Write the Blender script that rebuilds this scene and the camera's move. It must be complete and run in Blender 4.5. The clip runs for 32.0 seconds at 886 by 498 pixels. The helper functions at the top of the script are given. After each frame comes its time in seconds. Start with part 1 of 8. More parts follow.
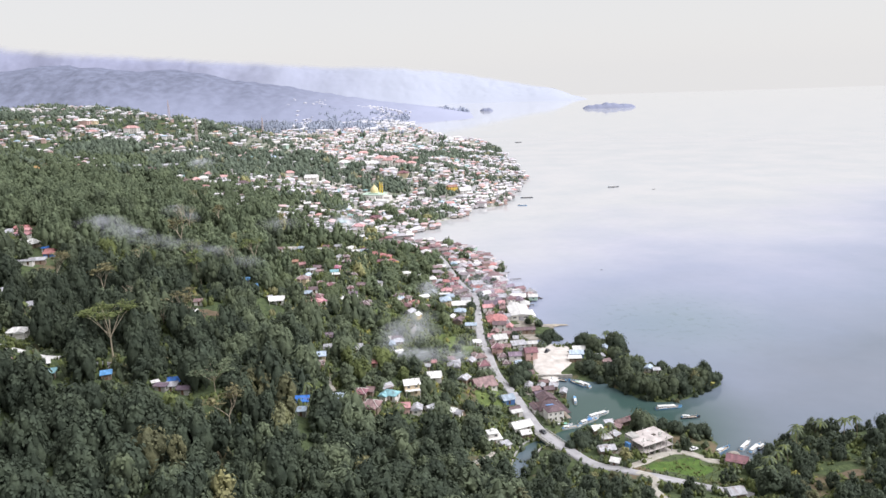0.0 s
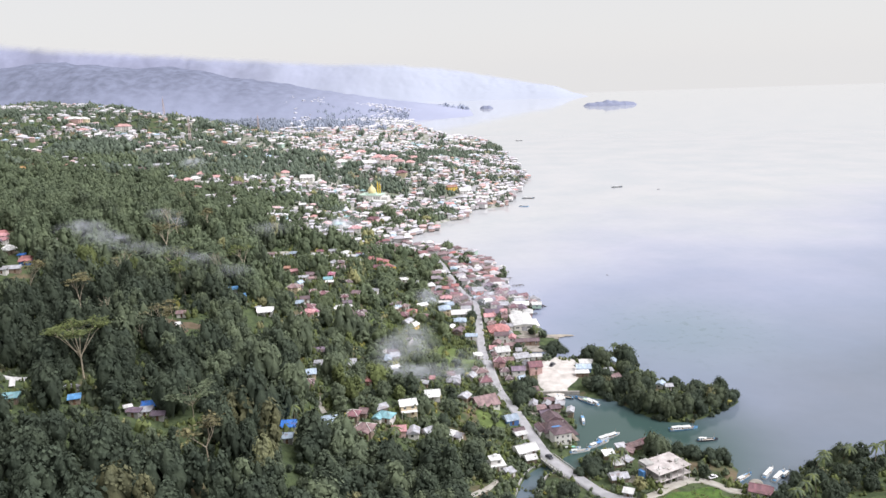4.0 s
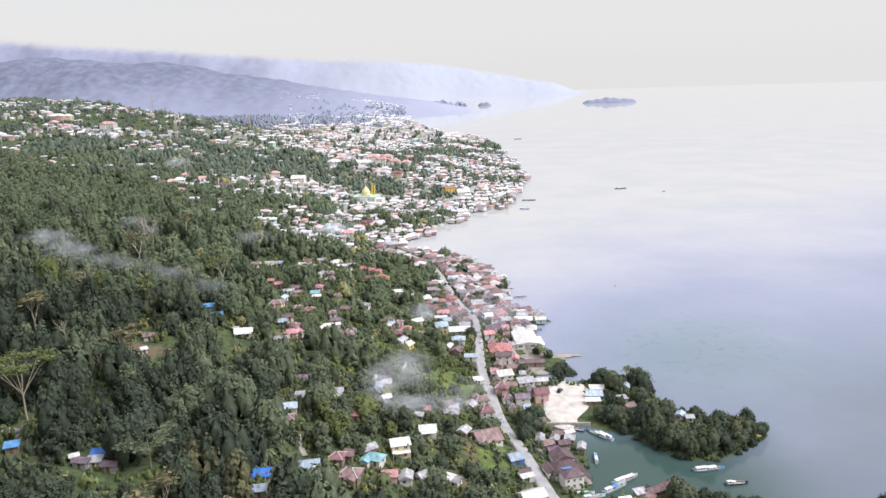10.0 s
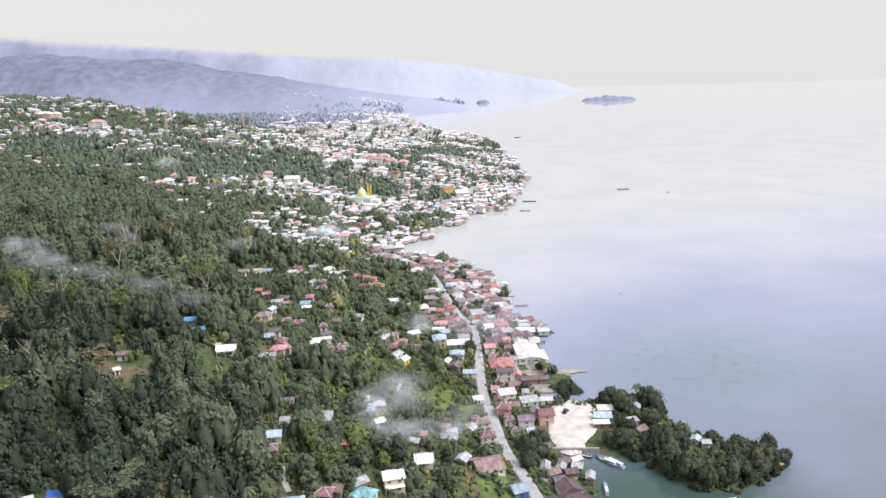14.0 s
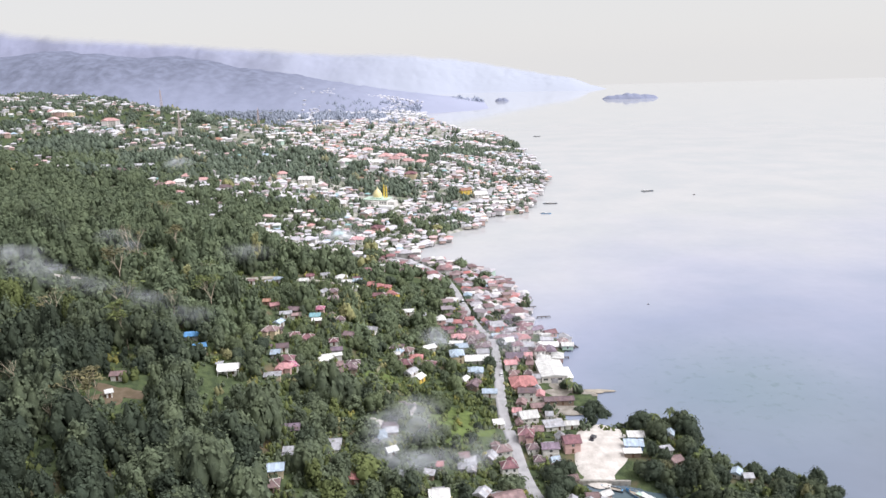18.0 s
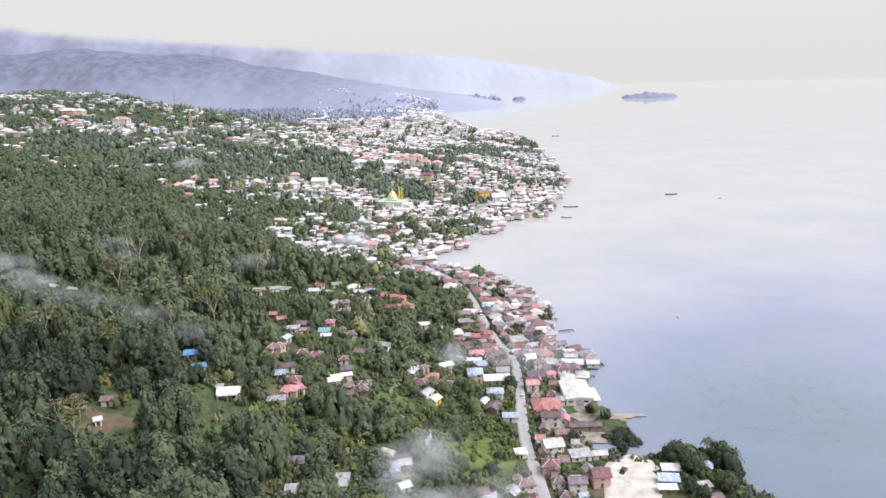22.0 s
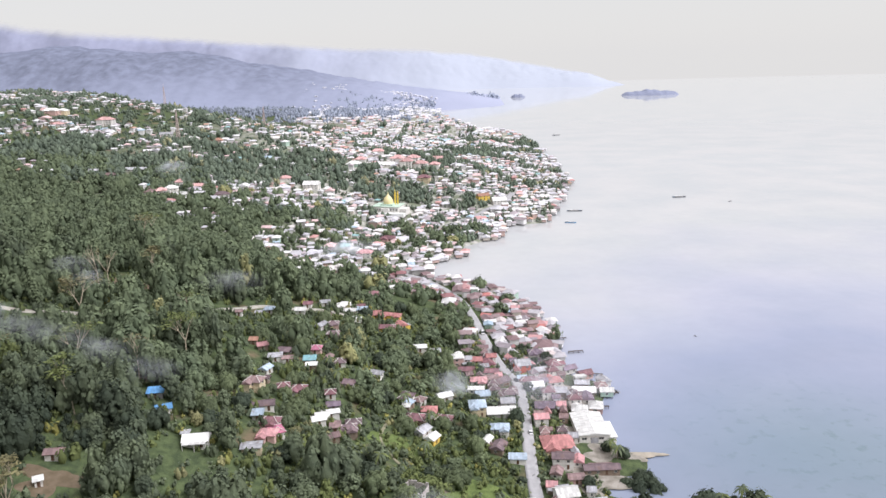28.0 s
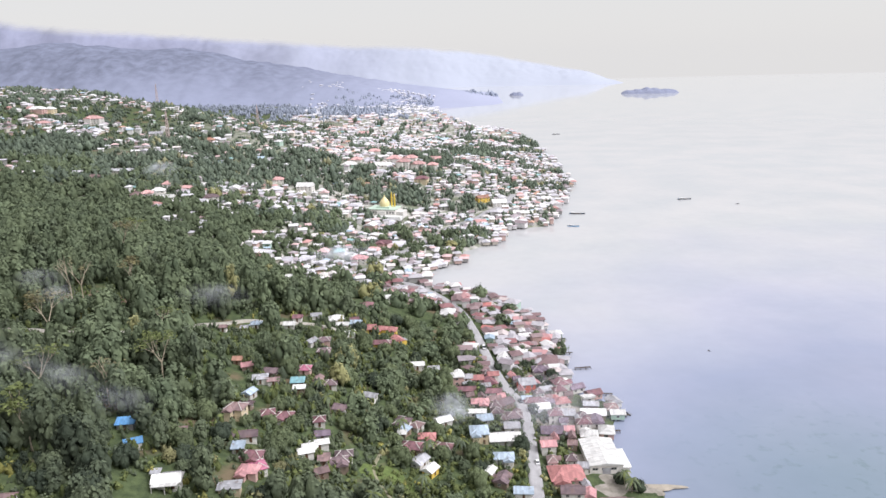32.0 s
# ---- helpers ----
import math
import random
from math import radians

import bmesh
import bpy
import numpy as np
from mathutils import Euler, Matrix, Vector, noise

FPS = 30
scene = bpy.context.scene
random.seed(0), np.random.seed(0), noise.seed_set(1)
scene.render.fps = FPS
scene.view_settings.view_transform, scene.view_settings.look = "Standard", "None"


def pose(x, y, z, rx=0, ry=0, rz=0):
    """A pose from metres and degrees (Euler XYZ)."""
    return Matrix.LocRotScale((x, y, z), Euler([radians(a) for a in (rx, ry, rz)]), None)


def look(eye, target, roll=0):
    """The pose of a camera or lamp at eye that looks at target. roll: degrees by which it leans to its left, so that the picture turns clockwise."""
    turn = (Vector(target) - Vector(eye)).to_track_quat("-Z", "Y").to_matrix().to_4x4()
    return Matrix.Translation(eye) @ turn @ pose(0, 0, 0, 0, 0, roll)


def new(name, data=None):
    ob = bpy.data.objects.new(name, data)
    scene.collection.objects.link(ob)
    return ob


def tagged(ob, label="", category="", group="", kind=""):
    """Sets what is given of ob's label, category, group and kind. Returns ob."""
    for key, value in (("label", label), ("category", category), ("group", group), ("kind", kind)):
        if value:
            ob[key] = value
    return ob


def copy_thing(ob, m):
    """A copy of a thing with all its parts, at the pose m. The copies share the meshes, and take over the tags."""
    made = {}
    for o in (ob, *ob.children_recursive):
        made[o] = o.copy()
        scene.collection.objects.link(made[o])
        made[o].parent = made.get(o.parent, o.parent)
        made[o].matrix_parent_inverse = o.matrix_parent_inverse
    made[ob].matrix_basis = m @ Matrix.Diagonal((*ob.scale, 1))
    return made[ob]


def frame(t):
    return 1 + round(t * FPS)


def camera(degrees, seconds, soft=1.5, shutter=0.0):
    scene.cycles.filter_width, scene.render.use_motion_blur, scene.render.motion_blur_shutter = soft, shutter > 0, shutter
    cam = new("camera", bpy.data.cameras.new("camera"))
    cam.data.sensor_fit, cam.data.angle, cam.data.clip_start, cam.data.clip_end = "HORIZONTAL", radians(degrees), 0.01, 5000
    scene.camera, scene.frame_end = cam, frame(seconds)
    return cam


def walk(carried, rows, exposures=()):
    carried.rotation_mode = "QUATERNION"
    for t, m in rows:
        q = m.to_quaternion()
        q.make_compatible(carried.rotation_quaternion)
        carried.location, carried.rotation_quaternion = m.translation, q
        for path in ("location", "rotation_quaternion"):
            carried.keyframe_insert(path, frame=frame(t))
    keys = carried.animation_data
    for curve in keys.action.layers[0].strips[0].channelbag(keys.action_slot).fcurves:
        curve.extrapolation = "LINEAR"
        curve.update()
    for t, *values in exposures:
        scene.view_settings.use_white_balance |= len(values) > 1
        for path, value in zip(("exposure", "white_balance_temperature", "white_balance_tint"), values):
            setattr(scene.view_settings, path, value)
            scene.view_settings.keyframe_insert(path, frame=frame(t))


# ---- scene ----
cam = camera(60.3, 32.0, soft=1.5)
PATH = [
    (0, (-0.334, 0.497, 172.376), (-0.323, 2.445, 171.924), -1.8),
    (1, (-0.213, 7.279, 172.345), (-0.202, 9.227, 171.891), -1.8),
    (2, (0.011, 14.035, 172.267), (0.021, 15.983, 171.811), -1.8),
    (3, (0.232, 20.787, 172.203), (0.243, 22.734, 171.745), -1.8),
    (3.5, (0.345, 24.186, 172.197), (0.356, 26.132, 171.739), -1.8),
    (5.5, (0.606, 37.786, 172.188), (0.62, 39.731, 171.726), -1.7),
    (6, (0.658, 41.2, 172.181), (0.671, 43.146, 171.718), -1.7),
    (7, (0.761, 48.114, 172.202), (0.775, 50.06, 171.738), -1.6),
    (8, (0.819, 54.943, 172.152), (0.835, 56.888, 171.686), -1.6),
    (9, (0.927, 61.833, 172.154), (0.944, 63.778, 171.687), -1.6),
    (10, (0.975, 68.722, 172.168), (0.994, 70.667, 171.7), -1.6),
    (11, (1.014, 75.65, 172.221), (1.035, 77.594, 171.751), -1.5),
    (12, (1.2, 82.654, 172.23), (1.222, 84.597, 171.759), -1.5),
    (13, (1.391, 89.461, 172.219), (1.414, 91.404, 171.746), -1.5),
    (14, (1.567, 96.284, 172.262), (1.591, 98.227, 171.787), -1.5),
    (14.5, (1.647, 99.717, 172.276), (1.673, 101.659, 171.8), -1.5),
    (16.5, (1.759, 113.451, 172.344), (1.769, 115.393, 171.867), -1.5),
    (17, (1.762, 116.93, 172.375), (1.761, 118.872, 171.897), -1.5),
    (18, (1.588, 123.97, 172.55), (1.566, 125.911, 172.07), -1.5),
    (19, (1.296, 130.932, 172.702), (1.253, 132.873, 172.221), -1.5),
    (20, (0.822, 137.906, 172.835), (0.768, 139.846, 172.353), -1.5),
    (21, (0.349, 144.835, 172.858), (0.289, 146.774, 172.375), -1.5),
    (22, (-0.084, 151.857, 172.921), (-0.146, 153.796, 172.437), -1.4),
    (23, (-0.274, 158.676, 172.97), (-0.335, 160.615, 172.484), -1.5),
    (24, (-0.458, 165.5, 173.002), (-0.518, 167.439, 172.515), -1.5),
    (25, (-0.601, 172.367, 173.019), (-0.661, 174.306, 172.531), -1.5),
    (25.5, (-0.67, 175.826, 173.025), (-0.73, 177.764, 172.537), -1.5),
    (27.5, (-1.169, 189.597, 172.949), (-1.227, 191.535, 172.458), -1.5),
    (28, (-1.302, 193.107, 172.943), (-1.359, 195.045, 172.452), -1.5),
    (29, (-1.585, 200.13, 172.905), (-1.641, 202.068, 172.412), -1.5),
    (30, (-1.912, 207.188, 172.86), (-1.966, 209.126, 172.366), -1.4),
    (31, (-2.268, 214.261, 172.785), (-2.321, 216.198, 172.29), -1.4),
    (32, (-2.591, 221.425, 172.723), (-2.642, 223.362, 172.226), -1.4),
]
walk(cam, [(t, look(eye, target, roll)) for t, eye, target, roll in PATH], [(0, 0.04), (14, 0.02), (32, -0.02)])

# ---- light: bright overcast sky over the bay, a veiled sun ----
world = bpy.data.worlds.new("overcast_sky")
scene.world = world
world.use_nodes = True
wt = world.node_tree
wt.nodes.clear()
SUN_EL, SUN_AZ = 51.0, 112.0
sky = wt.nodes.new("ShaderNodeTexSky")
sky.sky_type, sky.sun_disc = "NISHITA", False
sky.sun_elevation, sky.sun_rotation = radians(SUN_EL), radians(SUN_AZ)
cloud = wt.nodes.new("ShaderNodeMix")
cloud.data_type = "RGBA"
cloud.inputs["Factor"].default_value = 0.90
cloud.inputs["B"].default_value = (8.25, 8.15, 8.25, 1)
wt.links.new(sky.outputs["Color"], cloud.inputs["A"])
bg = wt.nodes.new("ShaderNodeBackground")
bg.inputs["Strength"].default_value = 0.1
wt.links.new(cloud.outputs["Result"], bg.inputs["Color"])
wt.links.new(bg.outputs["Background"], wt.nodes.new("ShaderNodeOutputWorld").inputs["Surface"])
sun_data = bpy.data.lights.new("sun", "SUN")
sun_data.energy, sun_data.angle, sun_data.color = 3.9, radians(40), (0.985, 0.97, 1.0)
sun = new("sun", sun_data)
a, e = radians(SUN_AZ), radians(SUN_EL)
sun.matrix_world = look((0, 0, 500), (-math.sin(a) * math.cos(e) * 100, -math.cos(a) * math.cos(e) * 100, 500 - math.sin(e) * 100))

# ---- materials ----


def mat(name, a, b=None, scale=1.0, rough=0.8, bump=0.0, bscale=6.0, fine=0.0, rnd=0.0, isl=0.0, metal=0.0, wave=0.0, extra=None, spec=0.3):
    """A surface of two colours mixed by noise at two sizes, with relief. rnd: brightness from object to object; isl: from piece to piece; wave: ribs of that spacing in metres."""
    m = bpy.data.materials.new(name)
    m.use_nodes = True
    nt = m.node_tree
    n, l = nt.nodes, nt.links
    p = n["Principled BSDF"]
    p.inputs["Roughness"].default_value, p.inputs["Metallic"].default_value = rough, metal
    p.inputs["Specular IOR Level"].default_value = spec
    geo = n.new("ShaderNodeNewGeometry")
    b = b or tuple(v * 0.75 for v in a)
    no = n.new("ShaderNodeTexNoise")
    no.inputs["Scale"].default_value, no.inputs["Detail"].default_value = scale, 5
    l.new(geo.outputs["Position"], no.inputs["Vector"])
    ramp = n.new("ShaderNodeValToRGB")
    ramp.color_ramp.elements[0].position, ramp.color_ramp.elements[1].position = 0.35, 0.65
    ramp.color_ramp.elements[0].color, ramp.color_ramp.elements[1].color = (*b, 1), (*a, 1)
    l.new(no.outputs["Fac"], ramp.inputs["Fac"])
    out = ramp.outputs["Color"]

    def scaled(out, fac, amount):
        mr = n.new("ShaderNodeMapRange")
        mr.inputs["To Min"].default_value, mr.inputs["To Max"].default_value = 1 - amount, 1 + amount
        l.new(fac, mr.inputs["Value"])
        mx = n.new("ShaderNodeVectorMath")
        mx.operation = "SCALE"
        l.new(out, mx.inputs[0])
        l.new(mr.outputs["Result"], mx.inputs["Scale"])
        return mx.outputs["Vector"]

    if fine:
        nf = n.new("ShaderNodeTexNoise")
        nf.inputs["Scale"].default_value, nf.inputs["Detail"].default_value = scale * 9, 3
        l.new(geo.outputs["Position"], nf.inputs["Vector"])
        out = scaled(out, nf.outputs["Fac"], fine)
    if rnd:
        out = scaled(out, n.new("ShaderNodeObjectInfo").outputs["Random"], rnd)
    if isl:
        out = scaled(out, geo.outputs["Random Per Island"], isl)
    l.new(out, p.inputs["Base Color"])
    height = None
    if wave:
        tc = n.new("ShaderNodeTexCoord")
        wv = n.new("ShaderNodeTexWave")
        wv.inputs["Scale"].default_value = 0.314 / wave
        l.new(tc.outputs["Object"], wv.inputs["Vector"])
        height = wv.outputs["Fac"]
    if bump and not wave:
        nb = n.new("ShaderNodeTexNoise")
        nb.inputs["Scale"].default_value, nb.inputs["Detail"].default_value = bscale, 4
        l.new(geo.outputs["Position"], nb.inputs["Vector"])
        height = nb.outputs["Fac"]
    if bump:
        bp = n.new("ShaderNodeBump")
        bp.inputs["Distance"].default_value = bump
        l.new(height, bp.inputs["Height"])
        l.new(bp.outputs["Normal"], p.inputs["Normal"])
    if extra:
        extra(nt, p)
    return m

# ---- the plan: coast, hills and roads, in metres ----
COAST_NEAR = [(6000, -2500), (700, 300), (420, 345), (300, 332), (211, 335), (186, 330), (167, 333), (148, 318), (140, 307), (126, 309), (122, 315), (127, 325),
              (121, 335), (110, 338), (102, 343), (93, 349), (88, 347), (76, 344), (66, 344), (60, 338), (57, 330), (50, 331), (53, 340),
              (62, 345), (62, 357), (65, 370), (65, 379), (64, 393), (52, 408), (72, 407)]
COAST_HEAD = [(80, 402), (91, 398), (97, 385), (104, 376), (112, 371), (122, 371), (136, 378), (150, 388), (155, 394), (150, 403), (138, 409),
              (126, 415), (118, 419), (114, 428), (113, 440), (113, 452), (108, 460), (100, 463), (90, 462), (84, 457), (75, 458), (64, 463),
              (56, 466), (52, 472), (55, 478), (64, 481), (73, 483), (76, 490), (77, 497), (67, 501), (64, 512), (62, 538), (71, 562), (74, 574)]
COAST_TOWN = [(60, 582), (53, 590), (56, 618), (54, 640), (52, 665), (41, 710), (27, 736), (0, 765), (-25, 776), (-53, 796), (-36, 802), (-20, 836),
              (2, 857), (-4, 881), (29, 914), (34, 963), (81, 980), (96, 1025), (109, 1090), (142, 1225), (142, 1414), (137, 1668), (100, 1946),
              (17, 2110), (-42, 2331), (-91, 2818), (-78, 3139), (26, 3204), (144, 3220), (150, 3290), (60, 3420), (-60, 3800), (120, 4250),
              (500, 4480), (860, 4640), (900, 4720), (700, 4900), (0, 6000), (-9000, 6000), (-9000, -2500)]
COAST = np.array(COAST_NEAR + COAST_HEAD + COAST_TOWN, float)
CREEK = np.array([(57, 331), (48, 331), (41, 327), (36, 318), (33, 308), (28, 297), (22, 286)], float)


def line_distance(x, y, pts, closed=False):
    best = np.full(x.shape, 1e9)
    n = len(pts)
    for i in range(n if closed else n - 1):
        (ax, ay), (bx, by) = pts[i], pts[(i + 1) % n]
        dx, dy = bx - ax, by - ay
        s = np.clip(((x - ax) * dx + (y - ay) * dy) / (dx * dx + dy * dy), 0, 1)
        best = np.minimum(best, np.hypot(x - ax - s * dx, y - ay - s * dy))
    return best


def inland(x, y):
    """Metres from the shore: positive on land, negative at sea."""
    x, y = np.asarray(x, float), np.asarray(y, float)
    inside = np.zeros(x.shape, bool)
    n = len(COAST)
    for i in range(n):
        (ax, ay), (bx, by) = COAST[i], COAST[(i + 1) % n]
        if ay != by:
            inside ^= ((ay > y) != (by > y)) & (x < (bx - ax) * (y - ay) / (by - ay) + ax)
    d = line_distance(x, y, COAST, True)
    return np.where(inside, d, -d)


def bell(x, y, cx, cy, rx, ry):
    return np.exp(-((x - cx) / rx) ** 2 - ((y - cy) / ry) ** 2)


def ripple(x, y, size):
    s = 2 * math.pi / size
    return (np.sin(s * x + 1.3 * np.sin(0.7 * s * y)) + np.sin(0.83 * s * y + 1.7 * np.sin(0.6 * s * x + 1)) + 0.5 * np.sin(2.3 * s * (x + 0.6 * y))) / 2.5


def fractal(x, y, size, seed, octaves=5):
    """Smooth fractal relief, about -1 to 1."""
    g = np.random.default_rng(seed)
    table = g.uniform(-1, 1, (64, 64))
    out, gain = 0.0, 0.55
    for k in range(octaves):
        u, v = x / size * 2**k + 7.3 * k, y / size * 2**k + 3.1 * k
        i, j = np.floor(u).astype(int), np.floor(v).astype(int)
        a, b = u - i, v - j
        a, b = a * a * (3 - 2 * a), b * b * (3 - 2 * b)
        p = table[i % 64, j % 64] * (1 - a) + table[(i + 1) % 64, j % 64] * a
        q = table[i % 64, (j + 1) % 64] * (1 - a) + table[(i + 1) % 64, (j + 1) % 64] * a
        out = out + (p * (1 - b) + q * b) * gain**k
    return out


def height(x, y):
    x, y = np.asarray(x, float), np.asarray(y, float)
    d = inland(x, y)
    low = np.interp(d, [-60, -8, 0, 3, 25, 60, 95, 130, 200, 290, 650, 900, 1500], [-8, -2.5, -0.2, 1.5, 3.0, 10.5, 21, 32, 46, 64, 112, 126, 118])
    up = np.clip((d - 20) / 60, 0, 1)
    far = np.clip((y - 1150 - 0.8 * np.clip(d - 300, 0, 600)) / 600, 0, 1)
    low = np.where(d > 0, low * (1 - 0.85 * far * np.clip((d - 10) / 120, 0, 1)), low)
    low += up * (9 * bell(x, y, -125, 300, 70, 70) - 20 * bell(x, y, -70, 950, 130, 220) + 6 * bell(x, y, -120, 440, 50, 70) - 6 * bell(x, y, -10, 505, 30, 60) - 3 * bell(x, y, 100, 300, 40, 25)
                 + 7 * bell(x, y, -12, 368, 28, 40) + 8 * bell(x, y, -19, 431, 22, 25) + 14 * bell(x, y, -210, 830, 80, 90) + 11 * bell(x, y, -199, 655, 70, 70) + 5 * bell(x, y, 0, 502, 25, 30) + 2.0 * ripple(x, y, 90) + 5 * ripple(x + 40, y, 340) * np.clip((d - 100) / 300, 0, 1))
    low = np.where(d > 3, np.maximum(low, 1.6 + 0.01 * np.clip(d, 0, 200)), low)
    h = low
    # the creek cuts down to the water
    c = line_distance(x, y, CREEK)
    bank = -1.6 + np.clip(c - 2.2, 0, None) * 0.9
    return np.where(c < 14, np.minimum(h, bank), h)


def ground_z(x, y):
    return float(height(np.array([x]), np.array([y]))[0])


def range_a(x):
    """Height of the nearer misty range, which runs down to the spit."""
    return np.interp(x, [-3000, -1858, -1384, -1147, -910, -673, -436, -199, 60, 150], [240, 232, 240, 206, 180, 143, 101, 60, 20, 4])


def range_b(x):
    """Height of the far range, which ends in the cape."""
    return np.interp(x, [-4000, -2700, -2011, -1322, -634, -289, 55, 400, 675, 790, 868], [500, 432, 362, 294, 236, 222, 194, 124, 70, 26, 2])

# ---- building helpers ----
def part(name, bm, material, parent=None, label=""):
    me = bpy.data.meshes.new(name)
    bm.to_mesh(me)
    bm.free()
    for m in material if isinstance(material, (list, tuple)) else (material,):
        me.materials.append(m)
    ob = new(name, me)
    ob.parent = parent
    return tagged(ob, label)


def part_mesh(name, me, parent, label=""):
    ob = new(name, me)
    ob.parent = parent
    return tagged(ob, label)


def box(bm, x0, x1, y0, y1, z0, z1, mi=0, m=None):
    vs = [bm.verts.new((x, y, z)) for z in (z0, z1) for x, y in ((x0, y0), (x1, y0), (x1, y1), (x0, y1))]
    if m is not None:
        for v in vs:
            v.co = m @ v.co
    for f in ((3, 2, 1, 0), (4, 5, 6, 7), (0, 1, 5, 4), (1, 2, 6, 5), (2, 3, 7, 6), (3, 0, 4, 7)):
        bm.faces.new([vs[i] for i in f]).material_index = mi
    return vs


def tube(bm, a, b, ra, rb, n=6, mi=0):
    a, b = Vector(a), Vector(b)
    q = (b - a).to_track_quat("Z", "Y").to_matrix()
    rings = [[bm.verts.new(p + q @ Vector((r * math.cos(2 * math.pi * i / n), r * math.sin(2 * math.pi * i / n), 0))) for i in range(n)] for p, r in ((a, ra), (b, rb))]
    for i in range(n):
        bm.faces.new((rings[0][i], rings[0][(i + 1) % n], rings[1][(i + 1) % n], rings[1][i])).material_index = mi
    bm.faces.new(rings[1]).material_index = mi


def array_mesh(name, verts, faces, material, smooth=False):
    """A mesh from arrays: verts (n, 3), faces (m, k)."""
    verts, faces = np.asarray(verts, np.float32), np.asarray(faces, np.int32)
    k = faces.shape[1]
    me = bpy.data.meshes.new(name)
    me.vertices.add(len(verts))
    me.vertices.foreach_set("co", verts.ravel())
    me.loops.add(faces.size)
    me.loops.foreach_set("vertex_index", faces.ravel())
    me.polygons.add(len(faces))
    me.polygons.foreach_set("loop_start", np.arange(0, faces.size, k, dtype=np.int32))
    me.polygons.foreach_set("use_smooth", np.full(len(faces), smooth))
    me.update(calc_edges=True)
    me.materials.append(material)
    return me


def grid_faces(nx, ny):
    i = np.arange(nx * ny).reshape(ny, nx)
    return np.stack([i[:-1, :-1], i[:-1, 1:], i[1:, 1:], i[1:, :-1]], -1).reshape(-1, 4)


def bent_tube(bm, pts, r, n=5):
    """One tube that follows the points."""
    pts = [Vector(p) for p in pts]
    rings = []
    for k, p in enumerate(pts):
        q = (pts[min(k + 1, len(pts) - 1)] - pts[max(k - 1, 0)]).to_track_quat("Z", "Y").to_matrix()
        rings.append([bm.verts.new(p + q @ Vector((r * math.cos(2 * math.pi * i / n), r * math.sin(2 * math.pi * i / n), 0))) for i in range(n)])
    for a, b in zip(rings, rings[1:]):
        for i in range(n):
            bm.faces.new((a[i], a[(i + 1) % n], b[(i + 1) % n], b[i]))
    bm.faces.new(rings[0][::-1])
    bm.faces.new(rings[-1])


# ---- ground: one sheet from under the flight to the far ranges ----
def grow(start, step, rate, end):
    out = [start]
    while abs(out[-1]) < abs(end) or (out[-1] - end) * step < 0:
        out.append(out[-1] + step)
        step *= rate
        if len(out) > 400:
            break
    return out


def ground_tint(nt, p):
    """Scrub, grass and bare earth in patches, over the plain mix."""
    n, l = nt.nodes, nt.links
    geo = n.new("ShaderNodeNewGeometry")
    big = n.new("ShaderNodeTexNoise")
    big.inputs["Scale"].default_value, big.inputs["Detail"].default_value = 0.045, 6
    l.new(geo.outputs["Position"], big.inputs["Vector"])
    ramp = n.new("ShaderNodeValToRGB")
    ramp.color_ramp.elements[0].position, ramp.color_ramp.elements[1].position = 0.56, 0.66
    l.new(big.outputs["Fac"], ramp.inputs["Fac"])
    mx = n.new("ShaderNodeMix")
    mx.data_type = "RGBA"
    mx.inputs["B"].default_value = (0.17, 0.135, 0.09, 1)
    old = p.inputs["Base Color"].links[0].from_socket
    l.new(ramp.outputs["Color"], mx.inputs["Factor"])
    l.new(old, mx.inputs["A"])
    # packed earth and concrete yards through the town, paled further to imitate haze
    sep, ty, tx, mul, nz, town = (n.new(k) for k in ("ShaderNodeSeparateXYZ", "ShaderNodeMapRange", "ShaderNodeMapRange", "ShaderNodeMath", "ShaderNodeTexNoise", "ShaderNodeMix"))
    l.new(geo.outputs["Position"], sep.inputs[0])
    ty.inputs["From Min"].default_value, ty.inputs["From Max"].default_value = 770, 900
    tx.inputs["From Min"].default_value, tx.inputs["From Max"].default_value = -420, -150
    l.new(sep.outputs["Y"], ty.inputs["Value"])
    l.new(sep.outputs["X"], tx.inputs["Value"])
    mul.operation, town.data_type = "MULTIPLY", "RGBA"
    l.new(ty.outputs["Result"], mul.inputs[0])
    l.new(tx.outputs["Result"], mul.inputs[1])
    l.new(mul.outputs["Value"], town.inputs["Factor"])
    nz.inputs["Scale"].default_value = 0.12
    l.new(geo.outputs["Position"], nz.inputs["Vector"])
    yard = n.new("ShaderNodeValToRGB")
    yard.color_ramp.elements[0].position, yard.color_ramp.elements[1].position = 0.4, 0.62
    yard.color_ramp.elements[0].color, yard.color_ramp.elements[1].color = (0.20, 0.22, 0.16, 1), (0.50, 0.48, 0.46, 1)
    l.new(nz.outputs["Fac"], yard.inputs["Fac"])
    l.new(mx.outputs["Result"], town.inputs["A"])
    l.new(yard.outputs["Color"], town.inputs["B"])
    l.new(town.outputs["Result"], p.inputs["Base Color"])


